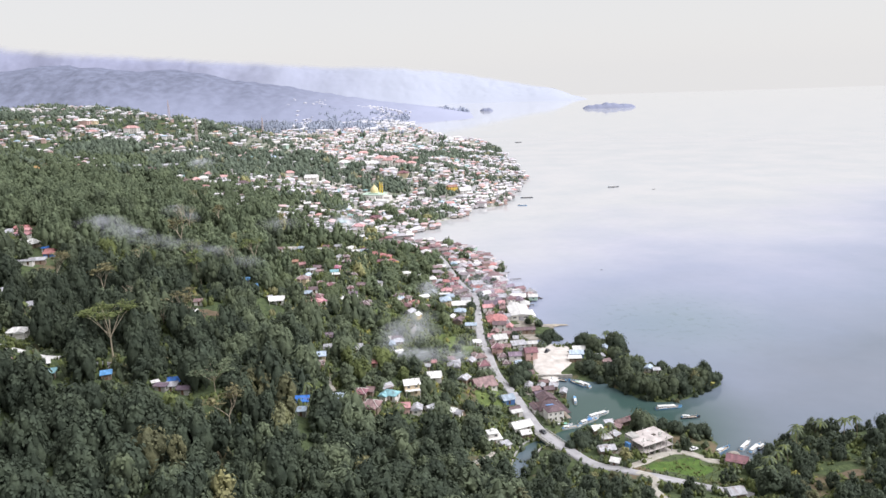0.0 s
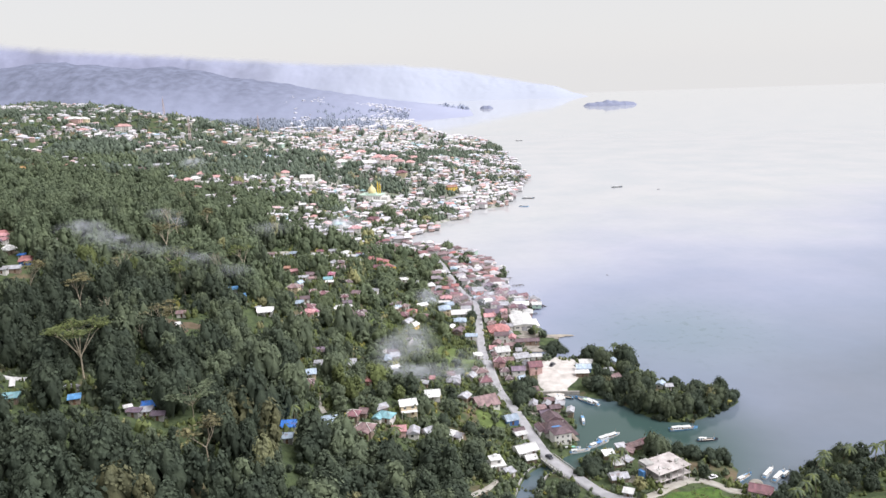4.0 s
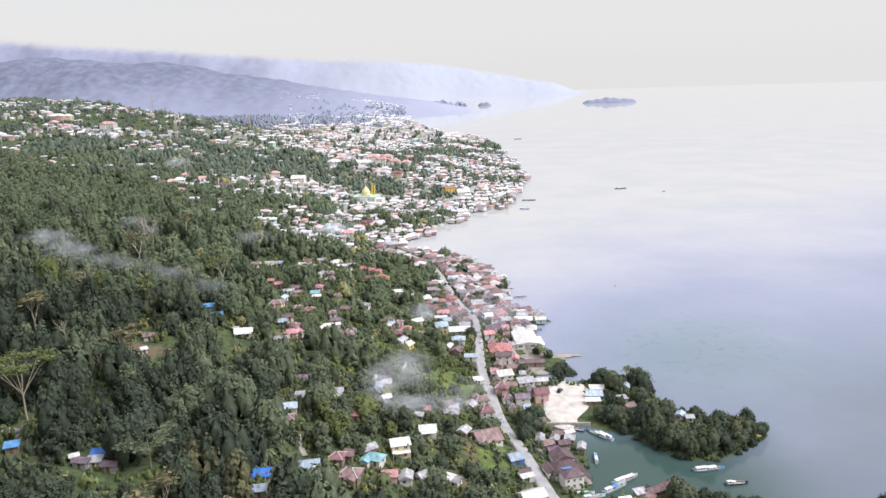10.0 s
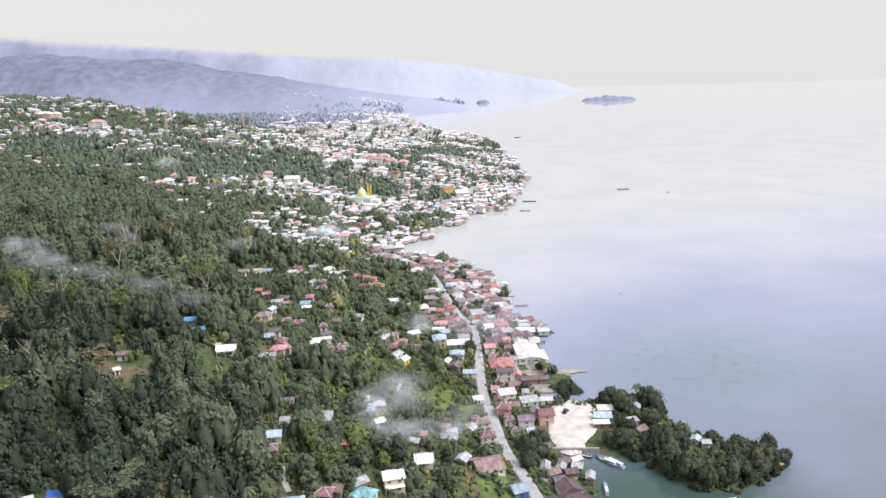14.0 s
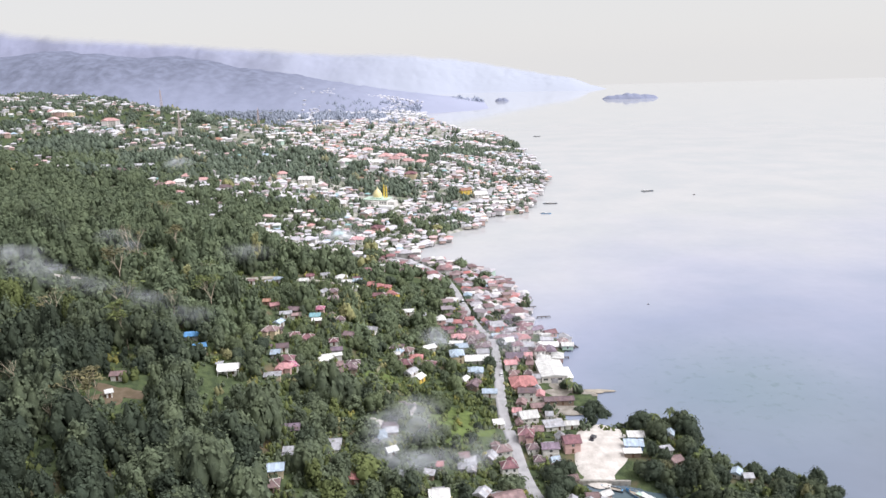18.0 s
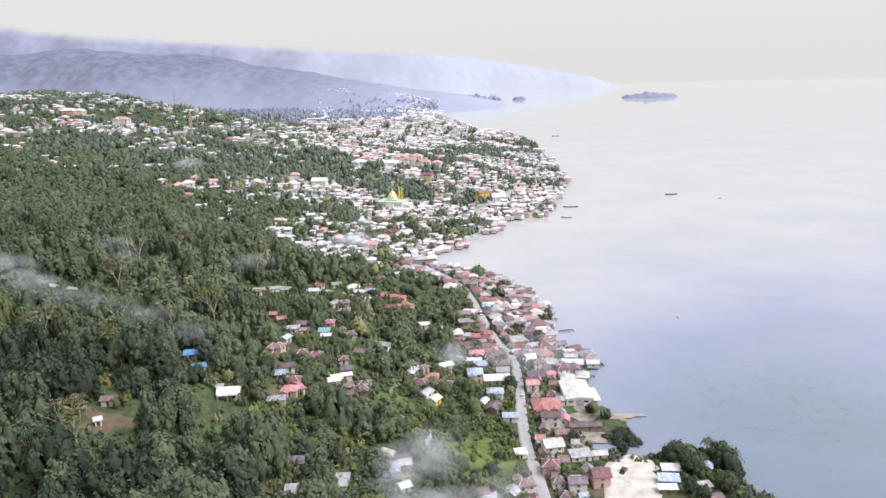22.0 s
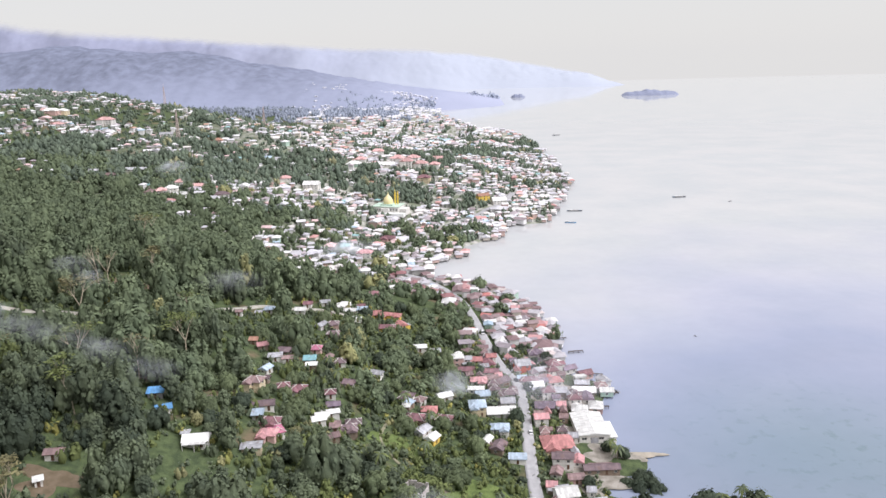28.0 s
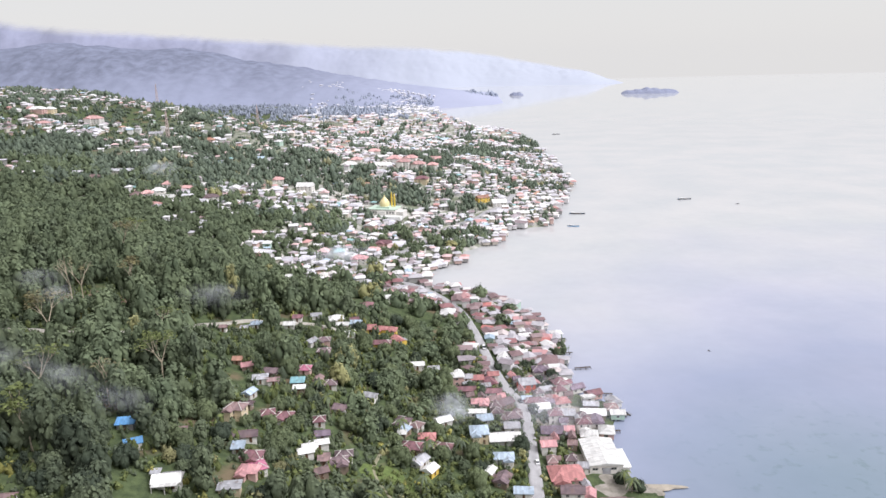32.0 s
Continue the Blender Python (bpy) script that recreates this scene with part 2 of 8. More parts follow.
M_GROUND = mat("grass_and_scrub", (0.105, 0.135, 0.065), (0.058, 0.078, 0.042), 0.30, 0.95, 0.5, 0.8, fine=0.35, extra=ground_tint, spec=0.1)
xs = sorted(set(grow(-320, -5, 1.10, -4200) + list(np.arange(-320, 260, 4.0)) + grow(260, 5, 1.12, 4200)))
ys = sorted(set(grow(140, -8, 1.3, -900) + list(np.arange(140, 1040, 4.0)) + grow(1040, 5, 1.018, 3420)))
gx, gy = np.meshgrid(np.array(xs), np.array(ys))
gz = height(gx, gy)
ground = new("ground", array_mesh("ground", np.stack([gx, gy, gz], -1).reshape(-1, 3), grid_faces(len(xs), len(ys)), M_GROUND, True))
tagged(ground, "green hilly coast land with grass, scrub and bare earth", "ground", kind="structure")


def sea_look(nt, p):
    n, l = nt.nodes, nt.links
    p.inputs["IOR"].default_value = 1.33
    geo = n.new("ShaderNodeNewGeometry")
    normals = None
    for sc, dist in ((0.35, 0.05), (0.05, 0.25)):
        no = n.new("ShaderNodeTexNoise")
        no.inputs["Scale"].default_value, no.inputs["Detail"].default_value = sc, 4
        l.new(geo.outputs["Position"], no.inputs["Vector"])
        bp = n.new("ShaderNodeBump")
        bp.inputs["Distance"].default_value = dist
        bp.inputs["Strength"].default_value = 0.12
        l.new(no.outputs["Fac"], bp.inputs["Height"])
        if normals:
            l.new(normals, bp.inputs["Normal"])
        normals = bp.outputs["Normal"]
    l.new(normals, p.inputs["Normal"])


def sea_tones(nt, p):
    """Green shallows by the shore; far out, haze and sky glare painted pale into the base colour."""
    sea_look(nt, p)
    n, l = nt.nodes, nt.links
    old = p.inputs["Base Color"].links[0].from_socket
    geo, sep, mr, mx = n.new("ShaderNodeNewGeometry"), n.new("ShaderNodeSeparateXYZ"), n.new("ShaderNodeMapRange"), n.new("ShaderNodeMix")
    # broad soft patches in the colour imitate reflected cloud
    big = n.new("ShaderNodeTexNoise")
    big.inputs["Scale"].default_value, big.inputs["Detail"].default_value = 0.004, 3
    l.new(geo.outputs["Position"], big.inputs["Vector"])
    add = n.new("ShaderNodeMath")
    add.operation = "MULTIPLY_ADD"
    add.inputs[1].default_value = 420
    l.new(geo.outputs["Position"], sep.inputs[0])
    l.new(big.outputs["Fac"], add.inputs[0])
    # glare and haze paint it paler up the bay and towards the town, cloud reflection greyer out to the open side
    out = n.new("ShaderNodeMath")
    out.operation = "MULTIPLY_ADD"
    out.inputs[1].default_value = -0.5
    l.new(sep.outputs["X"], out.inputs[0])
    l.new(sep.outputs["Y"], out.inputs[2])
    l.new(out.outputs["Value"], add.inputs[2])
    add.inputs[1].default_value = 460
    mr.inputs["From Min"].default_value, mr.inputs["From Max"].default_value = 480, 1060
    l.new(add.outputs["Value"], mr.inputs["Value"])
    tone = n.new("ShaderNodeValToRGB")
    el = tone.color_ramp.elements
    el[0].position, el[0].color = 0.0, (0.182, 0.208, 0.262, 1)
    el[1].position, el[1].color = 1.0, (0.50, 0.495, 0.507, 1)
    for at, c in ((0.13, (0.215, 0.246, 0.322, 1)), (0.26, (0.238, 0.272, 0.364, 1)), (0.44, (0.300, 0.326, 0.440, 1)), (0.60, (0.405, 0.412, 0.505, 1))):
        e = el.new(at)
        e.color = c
    # green murky water in the inlet and the creek
    away, inlet, green_mix = n.new("ShaderNodeVectorMath"), n.new("ShaderNodeMapRange"), n.new("ShaderNodeMix")
    away.operation, inlet.interpolation_type, green_mix.data_type = "DISTANCE", "SMOOTHSTEP", "RGBA"
    away.inputs[1].default_value = (82, 350, 0)
    l.new(geo.outputs["Position"], away.inputs[0])
    l.new(away.outputs["Value"], inlet.inputs["Value"])
    inlet.inputs["From Min"].default_value, inlet.inputs["From Max"].default_value = 25, 95
    l.new(inlet.outputs["Result"], green_mix.inputs["Factor"])
    green_mix.inputs["A"].default_value = (0.052, 0.092, 0.084, 1)
    # pale green shoal off the village
    far, shoal, pale = n.new("ShaderNodeVectorMath"), n.new("ShaderNodeMapRange"), n.new("ShaderNodeMix")
    far.operation, shoal.interpolation_type, pale.data_type = "DISTANCE", "SMOOTHSTEP", "RGBA"
    far.inputs[1].default_value = (160, 505, 0)
    l.new(geo.outputs["Position"], far.inputs[0])
    l.new(far.outputs["Value"], shoal.inputs["Value"])
    shoal.inputs["From Max"].default_value = 105
    shoal.inputs["To Min"].default_value, shoal.inputs["To Max"].default_value = 0.4, 0.0
    l.new(shoal.outputs["Result"], pale.inputs["Factor"])
    l.new(tone.outputs["Color"], pale.inputs["A"])
    # dark weed and coral patches on the shoal
    weed, patch_ramp, weed_mix, reef = n.new("ShaderNodeTexNoise"), n.new("ShaderNodeValToRGB"), n.new("ShaderNodeMix"), n.new("ShaderNodeMath")
    weed.inputs["Scale"].default_value, weed.inputs["Detail"].default_value = 0.16, 8
    patch_ramp.color_ramp.elements[0].position, patch_ramp.color_ramp.elements[1].position = 0.56, 0.68
    l.new(geo.outputs["Position"], weed.inputs["Vector"])
    l.new(weed.outputs["Fac"], patch_ramp.inputs["Fac"])
    reef.operation, weed_mix.data_type = "MULTIPLY", "RGBA"
    l.new(patch_ramp.outputs["Color"], reef.inputs[0])
    l.new(shoal.outputs["Result"], reef.inputs[1])
    l.new(reef.outputs["Value"], weed_mix.inputs["Factor"])
    l.new(pale.outputs["Result"], weed_mix.inputs["A"])
    weed_mix.inputs["B"].default_value = (0.125, 0.185, 0.20, 1)
    pale.inputs["B"].default_value = (0.17, 0.25, 0.265, 1)
    l.new(weed_mix.outputs["Result"], green_mix.inputs["B"])
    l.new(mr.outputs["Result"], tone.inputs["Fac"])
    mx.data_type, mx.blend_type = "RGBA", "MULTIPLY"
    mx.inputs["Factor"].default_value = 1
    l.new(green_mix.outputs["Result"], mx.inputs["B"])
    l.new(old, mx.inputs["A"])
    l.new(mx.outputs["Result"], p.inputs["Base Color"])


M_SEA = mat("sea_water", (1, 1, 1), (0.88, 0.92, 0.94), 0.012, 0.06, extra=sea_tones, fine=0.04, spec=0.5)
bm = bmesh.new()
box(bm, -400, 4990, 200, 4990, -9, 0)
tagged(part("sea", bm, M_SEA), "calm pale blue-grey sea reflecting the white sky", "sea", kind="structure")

# ---- roads, draped on the land ----
M_ROAD = mat("worn_asphalt", (0.42, 0.41, 0.43), (0.33, 0.325, 0.34), 0.25, 0.9, 0.03, 8, fine=0.12)
M_TRACK = mat("pale_gravel_track", (0.46, 0.44, 0.40), (0.36, 0.33, 0.29), 0.4, 0.95, 0.05, 6, fine=0.2)


M_LANE = mat("white_concrete_lane", (0.78, 0.77, 0.76), (0.66, 0.65, 0.64), 0.4, 0.9, 0.03, 6, fine=0.1)
M_FOOTWAY = mat("trodden_grass_path", (0.30, 0.28, 0.20), (0.22, 0.21, 0.14), 0.4, 0.95, 0.05, 6, fine=0.25)


def smooth_line(pts, step=3.0):
    """A rounded line through the points, with even steps."""
    p = np.array(pts, float)
    out = []
    for i in range(len(p) - 1):
        a, b, c, d = p[max(i - 1, 0)], p[i], p[i + 1], p[min(i + 2, len(p) - 1)]
        k = max(2, int(np.linalg.norm(c - b) / step))
        for s in np.arange(k) / k:
            out.append(0.5 * (2 * b + (c - a) * s + (2 * a - 5 * b + 4 * c - d) * s**2 + (3 * b - a - 3 * c + d) * s**3))
    return np.array(out + [p[-1]])


ROADS = []


def road(name, pts, width, material, label, lift=0.3, floor=-9.0, category="road"):
    line = smooth_line(pts)
    ROADS.append((line, width))
    d = np.gradient(line, axis=0)
    d /= np.linalg.norm(d, axis=1)[:, None]
    side = np.stack([d[:, 1], -d[:, 0]], 1)
    cols, zmid = [], np.maximum(height(line[:, 0], line[:, 1]), floor)
    zmid = np.convolve(np.pad(zmid, 2, mode="edge"), np.ones(5) / 5, "valid")
    for off, dz in ((-0.56, -1.6), (-0.5, 0), (-0.25, 0.05), (0, 0.07), (0.25, 0.05), (0.5, 0), (0.56, -1.6)):
        q = line + side * off * width
        z = np.maximum(height(q[:, 0], q[:, 1]), zmid) if dz > -1 else zmid
        cols.append(np.c_[q, np.maximum(z, floor) + lift + dz])
    v = np.stack(cols, 1)
    ob = new(name, array_mesh(name, v.reshape(-1, 3), grid_faces(7, len(line)), material, True))
    return tagged(ob, label, category, kind="structure")


MAIN = [(120, 268), (100, 278), (87, 283), (79, 287), (73, 294), (67, 299), (62, 306), (57, 316), (50, 327), (45, 340), (41, 359), (36, 383), (31, 405), (28, 428), (25.5, 452),
        (25, 480), (25.5, 515), (26, 540), (24, 565), (17, 590), (11, 618), (6, 647), (1, 676), (-4, 705), (-16, 738), (-34, 768), (-60, 792)]
road("road", MAIN, 5.4, M_ROAD, "worn grey asphalt road along the shore", 0.35, 2.6)
road("road", [(75, 294), (84, 299), (91, 306), (102, 313), (110, 311), (116, 305), (124, 303)], 4.0, M_TRACK, "pale gravel track branching off to the harbour", 0.3)
road("road", [(79, 287), (84, 280), (80, 268), (84, 250)], 4.0, M_TRACK, "pale gravel track leading uphill", 0.3)
road("road", [(-260, 535), (-200, 538), (-163, 547), (-151, 557), (-139, 570), (-133, 581), (-122, 592), (-115, 598), (-104, 604), (-88, 609), (-70, 606)], 3.4, M_TRACK, "narrow pale concrete lane through the forest", 0.35)
road("road", [(-93, 800), (-75, 834), (-62, 866), (-40, 905), (-20, 960), (10, 1010), (40, 1060), (60, 1120)], 7, M_ROAD, "asphalt town street", 0.4)
road("road", [(-230, 341), (-215, 336), (-200.5, 329.8), (-190.2, 324.7), (-179.6, 318.7), (-173.4, 316.1), (-166.7, 315.9)], 2.2, M_LANE, "narrow white concrete lane on the hill", 0.6)
road("path", [(-172, 315.6), (-170, 311.5), (-167.8, 307)], 2.0, M_LANE, "short white concrete spur off the lane", 0.6, category="path")
road("path", [(-57, 352), (-55, 345), (-52, 338)], 2.2, M_TRACK, "pale dirt path between trees", 0.3, category="path")
road("path", [(-36, 500), (-38, 482), (-33, 470), (-27, 462)], 1.1, M_FOOTWAY, "pale dirt path over the grass", 0.3, category="path")
road("path", [(27, 330), (24, 325), (22, 315), (18, 306), (10, 296)], 2.0, M_TRACK, "pale dirt path below the road", 0.3, category="path")

# ---- trees ----
HUES = ((0.0, (0.63, 0.665, 0.60)), (0.30, (0.86, 0.91, 0.82)), (0.55, (1.08, 1.12, 0.92)), (0.74, (1.42, 1.34, 0.82)), (0.88, (1.60, 1.48, 0.90)), (1.0, (1.62, 1.36, 1.0)))


def hue_ramp(nt, p, fac):
    """From deep green over fresh and yellow green to dry brown."""
    n, l = nt.nodes, nt.links
    ramp, mx = n.new("ShaderNodeValToRGB"), n.new("ShaderNodeMix")
    el = ramp.color_ramp.elements
    for i, (at, c) in enumerate(HUES):
        e = el[0] if i == 0 else el[1] if i == len(HUES) - 1 else el.new(at)
        e.position = at
    for e, (at, c) in zip(el, HUES):
        e.color = (*c, 1)
    l.new(fac, ramp.inputs["Fac"])
    mx.data_type, mx.blend_type = "RGBA", "MULTIPLY"
    mx.inputs["Factor"].default_value = 1
    l.new(p.inputs["Base Color"].links[0].from_socket, mx.inputs["A"])
    l.new(ramp.outputs["Color"], mx.inputs["B"])
    l.new(mx.outputs["Result"], p.inputs["Base Color"])


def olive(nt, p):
    """Each tree of a stand has its own hue, with the left-hand darkening from scatter() in it."""
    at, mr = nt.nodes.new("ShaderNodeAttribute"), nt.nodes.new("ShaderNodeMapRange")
    at.attribute_name = "tree_hue_and_falloff"
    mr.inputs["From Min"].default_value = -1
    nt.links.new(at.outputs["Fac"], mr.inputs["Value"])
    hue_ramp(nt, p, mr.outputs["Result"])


def own_hue(nt, p):
    """A random hue for each tree that stands as a single thing."""
    mr = nt.nodes.new("ShaderNodeMapRange")
    mr.inputs["To Min"].default_value, mr.inputs["To Max"].default_value = 0.08, 0.80
    nt.links.new(nt.nodes.new("ShaderNodeObjectInfo").outputs["Random"], mr.inputs["Value"])
    hue_ramp(nt, p, mr.outputs["Result"])


def leaf_mat(name, a, b, extra=None, scale=0.12):
    """Leaves that let some of the light through."""
    m = mat(name, a, b, scale, 0.75, 0.4, 1.6, fine=0.18, isl=0.20, spec=0.15, extra=extra)
    n, l = m.node_tree.nodes, m.node_tree.links
    p, tl, mix = n["Principled BSDF"], n.new("ShaderNodeBsdfTranslucent"), n.new("ShaderNodeMixShader")
    mix.inputs["Fac"].default_value = 0.14
    l.new(p.inputs["Base Color"].links[0].from_socket, tl.inputs["Color"])
    l.new(p.outputs["BSDF"], mix.inputs[1])
    l.new(tl.outputs["BSDF"], mix.inputs[2])
    l.new(mix.outputs["Shader"], n["Material Output"].inputs["Surface"])
    return m


M_LEAF = leaf_mat("forest_leaves", (0.204, 0.233, 0.157), (0.134, 0.157, 0.119), olive)
M_LEAF_OWN = leaf_mat("forest_leaves_of_single_trees", (0.150, 0.172, 0.112), (0.098, 0.113, 0.085), own_hue)
M_LEAF_YARD = leaf_mat("yard_tree_leaves", (0.218, 0.250, 0.150), (0.145, 0.170, 0.108), own_hue)
M_LEAF_DARK = leaf_mat("dark_leaves", (0.106, 0.126, 0.094), (0.072, 0.089, 0.072), olive)
M_LEAF_DARK_OWN = leaf_mat("dark_leaves_of_single_trees", (0.086, 0.100, 0.055), (0.057, 0.068, 0.041), own_hue)
M_LEAF_LIGHT = leaf_mat("yellow_green_leaves", (0.235, 0.262, 0.112), (0.156, 0.180, 0.084), olive)
# town leaves: the haze in front of them is put into a paler, bluer green
M_LEAF_TOWN = leaf_mat("haze_paled_town_leaves", (0.250, 0.290, 0.236), (0.176, 0.210, 0.182), olive, 0.08)
# paler copy of the forest leaves, imitating haze over the hill
M_LEAF_HILL = leaf_mat("olive_hill_leaves_hazed", (0.242, 0.280, 0.184), (0.160, 0.193, 0.134), olive, 0.08)
M_BARK = mat("pale_bark", (0.30, 0.26, 0.20), (0.17, 0.14, 0.10), 0.8, 0.9, 0.05, 5)
pick = random.Random(11)
RNG = np.random.default_rng(7)


def lobed(rx, rz, lobes, leaves, leaf, rng, nu=5, nv=2):
    """A closed crown, as verts and faces: an egg-shaped cloud of leaf clumps round soft inner lobes."""
    verts, faces, at = [], [], 0
    ring = np.array([[(a * nu + b, a * nu + (b + 1) % nu, (a + 1) * nu + (b + 1) % nu, (a + 1) * nu + b) for b in range(nu)] for a in range(nv)]).reshape(-1, 4)
    for k in range(lobes):
        t = (k + 0.5) / lobes
        belly = math.sin(math.pi * (0.16 + 0.78 * t)) ** 0.8
        a = k * 2.4 + rng.uniform(-0.5, 0.5)
        c = np.array([rx * 0.66 * belly * math.cos(a), rx * 0.66 * belly * math.sin(a), rz * (0.34 + 1.25 * t)])
        r = rx * rng.uniform(0.34, 0.52) * (0.68 + 0.36 * belly) * (1 + 1.4 / lobes)
        tall = rng.uniform(0.95, 1.45)
        U, V = np.meshgrid(np.arange(nu) * 2 * math.pi / nu + rng.uniform(0, 1), np.linspace(-0.42 * math.pi, 0.44 * math.pi, nv + 1))
        rr = 0.86 * r * (1 + rng.uniform(-0.22, 0.18, U.shape))
        P = np.stack([rr * np.cos(V) * np.cos(U), rr * np.cos(V) * np.sin(U), rr * np.sin(V) * tall], -1).reshape(-1, 3) + c
        verts.append(P)
        faces.append(ring + at)
        at += len(P)
        n = leaves // lobes
        d = rng.normal(size=(n, 3))
        d /= np.linalg.norm(d, axis=1)[:, None]
        d[:, 2] = np.where(d[:, 2] < -0.3, -d[:, 2], d[:, 2])
        cc = c + d * r * rng.uniform(0.80, 1.34, (n, 1)) * np.array([1, 1, tall])
        from_heart = (cc - np.array([0, 0, rz * 0.75])) / np.array([rx, rx, rz])
        nn = 0.6 * d + 0.75 * from_heart + np.array([0, 0, 0.2]) + rng.normal(size=(n, 3)) * 0.24
        nn /= np.linalg.norm(nn, axis=1)[:, None]
        e = np.cross(nn, rng.normal(size=(n, 3)))
        e /= np.linalg.norm(e, axis=1)[:, None]
        f = np.cross(nn, e)
        s = leaf * rng.uniform(0.5, 1.4, (n, 1))
        verts.append(np.stack([cc - e * s, cc - f * s * 0.7, cc + e * s, cc + f * s * 0.7], 1).reshape(-1, 3))
        faces.append(np.arange(4 * n).reshape(-1, 4) + at)
        at += 4 * n
    return np.concatenate(verts), np.concatenate(faces)


def trunk_quads(h, r, lean=0.0, n=4):
    """A tapered trunk as quads (m, 4, 3)."""
    a = np.arange(n) * 2 * math.pi / n
    out = []
    for i in range(n):
        p, q = a[i], a[(i + 1) % n]
        out.append([(r * math.cos(p), r * math.sin(p), -1.5), (r * math.cos(q), r * math.sin(q), -1.5),
                    (0.5 * r * math.cos(q) + lean, 0.5 * r * math.sin(q), h), (0.5 * r * math.cos(p) + lean, 0.5 * r * math.sin(p), h)])
    return np.array(out)


def quads_mesh(name, quads, material):
    q = np.asarray(quads).reshape(-1, 3)
    return array_mesh(name, q, np.arange(len(q)).reshape(-1, 4), material)


def scatter(name, kinds, spots, material, label, category):
    """Many trees in one mesh: spots of x, y, z, scale, kind."""
    vs, fs, hue, at = [], [], [], 0
    for k, (q, f) in enumerate(kinds):
        sel = spots[spots[:, 4] == k]
        if not len(sel):
            continue
        a = RNG.uniform(0, 2 * math.pi, len(sel))
        c, s = np.cos(a), np.sin(a)
        stretch = RNG.uniform(0.8, 1.25, len(sel)) + np.where((sel[:, 0] < -50) & (sel[:, 1] < 640) & (sel[:, 3] > 0.8), RNG.uniform(0, 0.6, len(sel)), 0)
        x = (c[:, None] * q[:, 0] - s[:, None] * q[:, 1]) * sel[:, 3:4] + sel[:, 0:1]
        y = (s[:, None] * q[:, 0] + c[:, None] * q[:, 1]) * sel[:, 3:4] + sel[:, 1:2]
        z = q[:, 2] * sel[:, 3:4] * stretch[:, None] + sel[:, 2:3]
        vs.append(np.stack([x, y, z], -1).reshape(-1, 3))
        # random hue; lens falloff on the left is put in as darker leaves
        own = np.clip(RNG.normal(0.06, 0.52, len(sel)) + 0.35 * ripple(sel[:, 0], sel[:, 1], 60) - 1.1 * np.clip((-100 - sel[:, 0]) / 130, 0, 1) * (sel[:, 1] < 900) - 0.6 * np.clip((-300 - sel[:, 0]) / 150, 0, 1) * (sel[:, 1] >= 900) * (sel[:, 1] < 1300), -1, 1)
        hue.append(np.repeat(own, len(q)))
        fs.append((f[None] + (at + len(q) * np.arange(len(sel)))[:, None, None]).reshape(-1, 4))
        at += len(q) * len(sel)
    me = array_mesh(name, np.concatenate(vs), np.concatenate(fs), material, True)
    me.attributes.new("tree_hue_and_falloff", "FLOAT", "POINT").data.foreach_set("value", np.concatenate(hue).astype(np.float32))
    return tagged(new(name, me), label, category, kind="stuff")


CLEAR = []   # x, y, radius kept free of trees


def clear_of(x, y, extra=0.0):
    ok = np.ones(x.shape, bool)
    for cx, cy, r in CLEAR:
        ok &= np.hypot(x - cx, y - cy) > r + extra
    for line, width in ROADS:
        near = line[::2]
        for px, py in near:
            ok &= np.hypot(x - px, y - py) > width * 0.5 + 2.4 + extra
    return ok


def jitter(x0, x1, y0, y1, step):
    gx, gy = np.meshgrid(np.arange(x0, x1, step), np.arange(y0, y1, step))
    gx, gy = gx.ravel(), gy.ravel()
    return gx + RNG.uniform(-0.45, 0.45, gx.size) * step, gy + RNG.uniform(-0.45, 0.45, gy.size) * step


def tree(x, y, scale, crown_mesh, trunk_mesh, label, turn=0.0):
    root = new("tree", trunk_mesh)
    root.matrix_basis = pose(x, y, ground_z(x, y) - 0.2, 0, 0, turn) @ Matrix.Diagonal((scale, scale, scale * pick.uniform(0.9, 1.2), 1))
    part_mesh("crown", crown_mesh, root)
    return tagged(root, label, "tree")


def limb(bm, a, direction, length, r, depth, rng):
    """A limb that forks."""
    b = a + direction * length
    tube(bm, a, b, r, r * 0.62, 5 if depth > 1 else 4)
    if depth == 0:
        return [b]
    tips = []
    for k in range(3 if depth > 1 else 2):
        d = (direction + Vector((rng.uniform(-0.75, 0.75), rng.uniform(-0.75, 0.75), rng.uniform(0.0, 0.5)))).normalized()
        tips += limb(bm, b, d, length * rng.uniform(0.55, 0.8), r * 0.6, depth - 1, rng)
    return tips


M_PALE = mat("pale_bare_bark", (0.50, 0.44, 0.34), (0.36, 0.30, 0.22), 0.8, 0.9, 0.04, 5)
M_DRY = mat("dry_olive_leaves", (0.19, 0.17, 0.085), (0.11, 0.105, 0.055), 0.2, 0.7, isl=0.4)


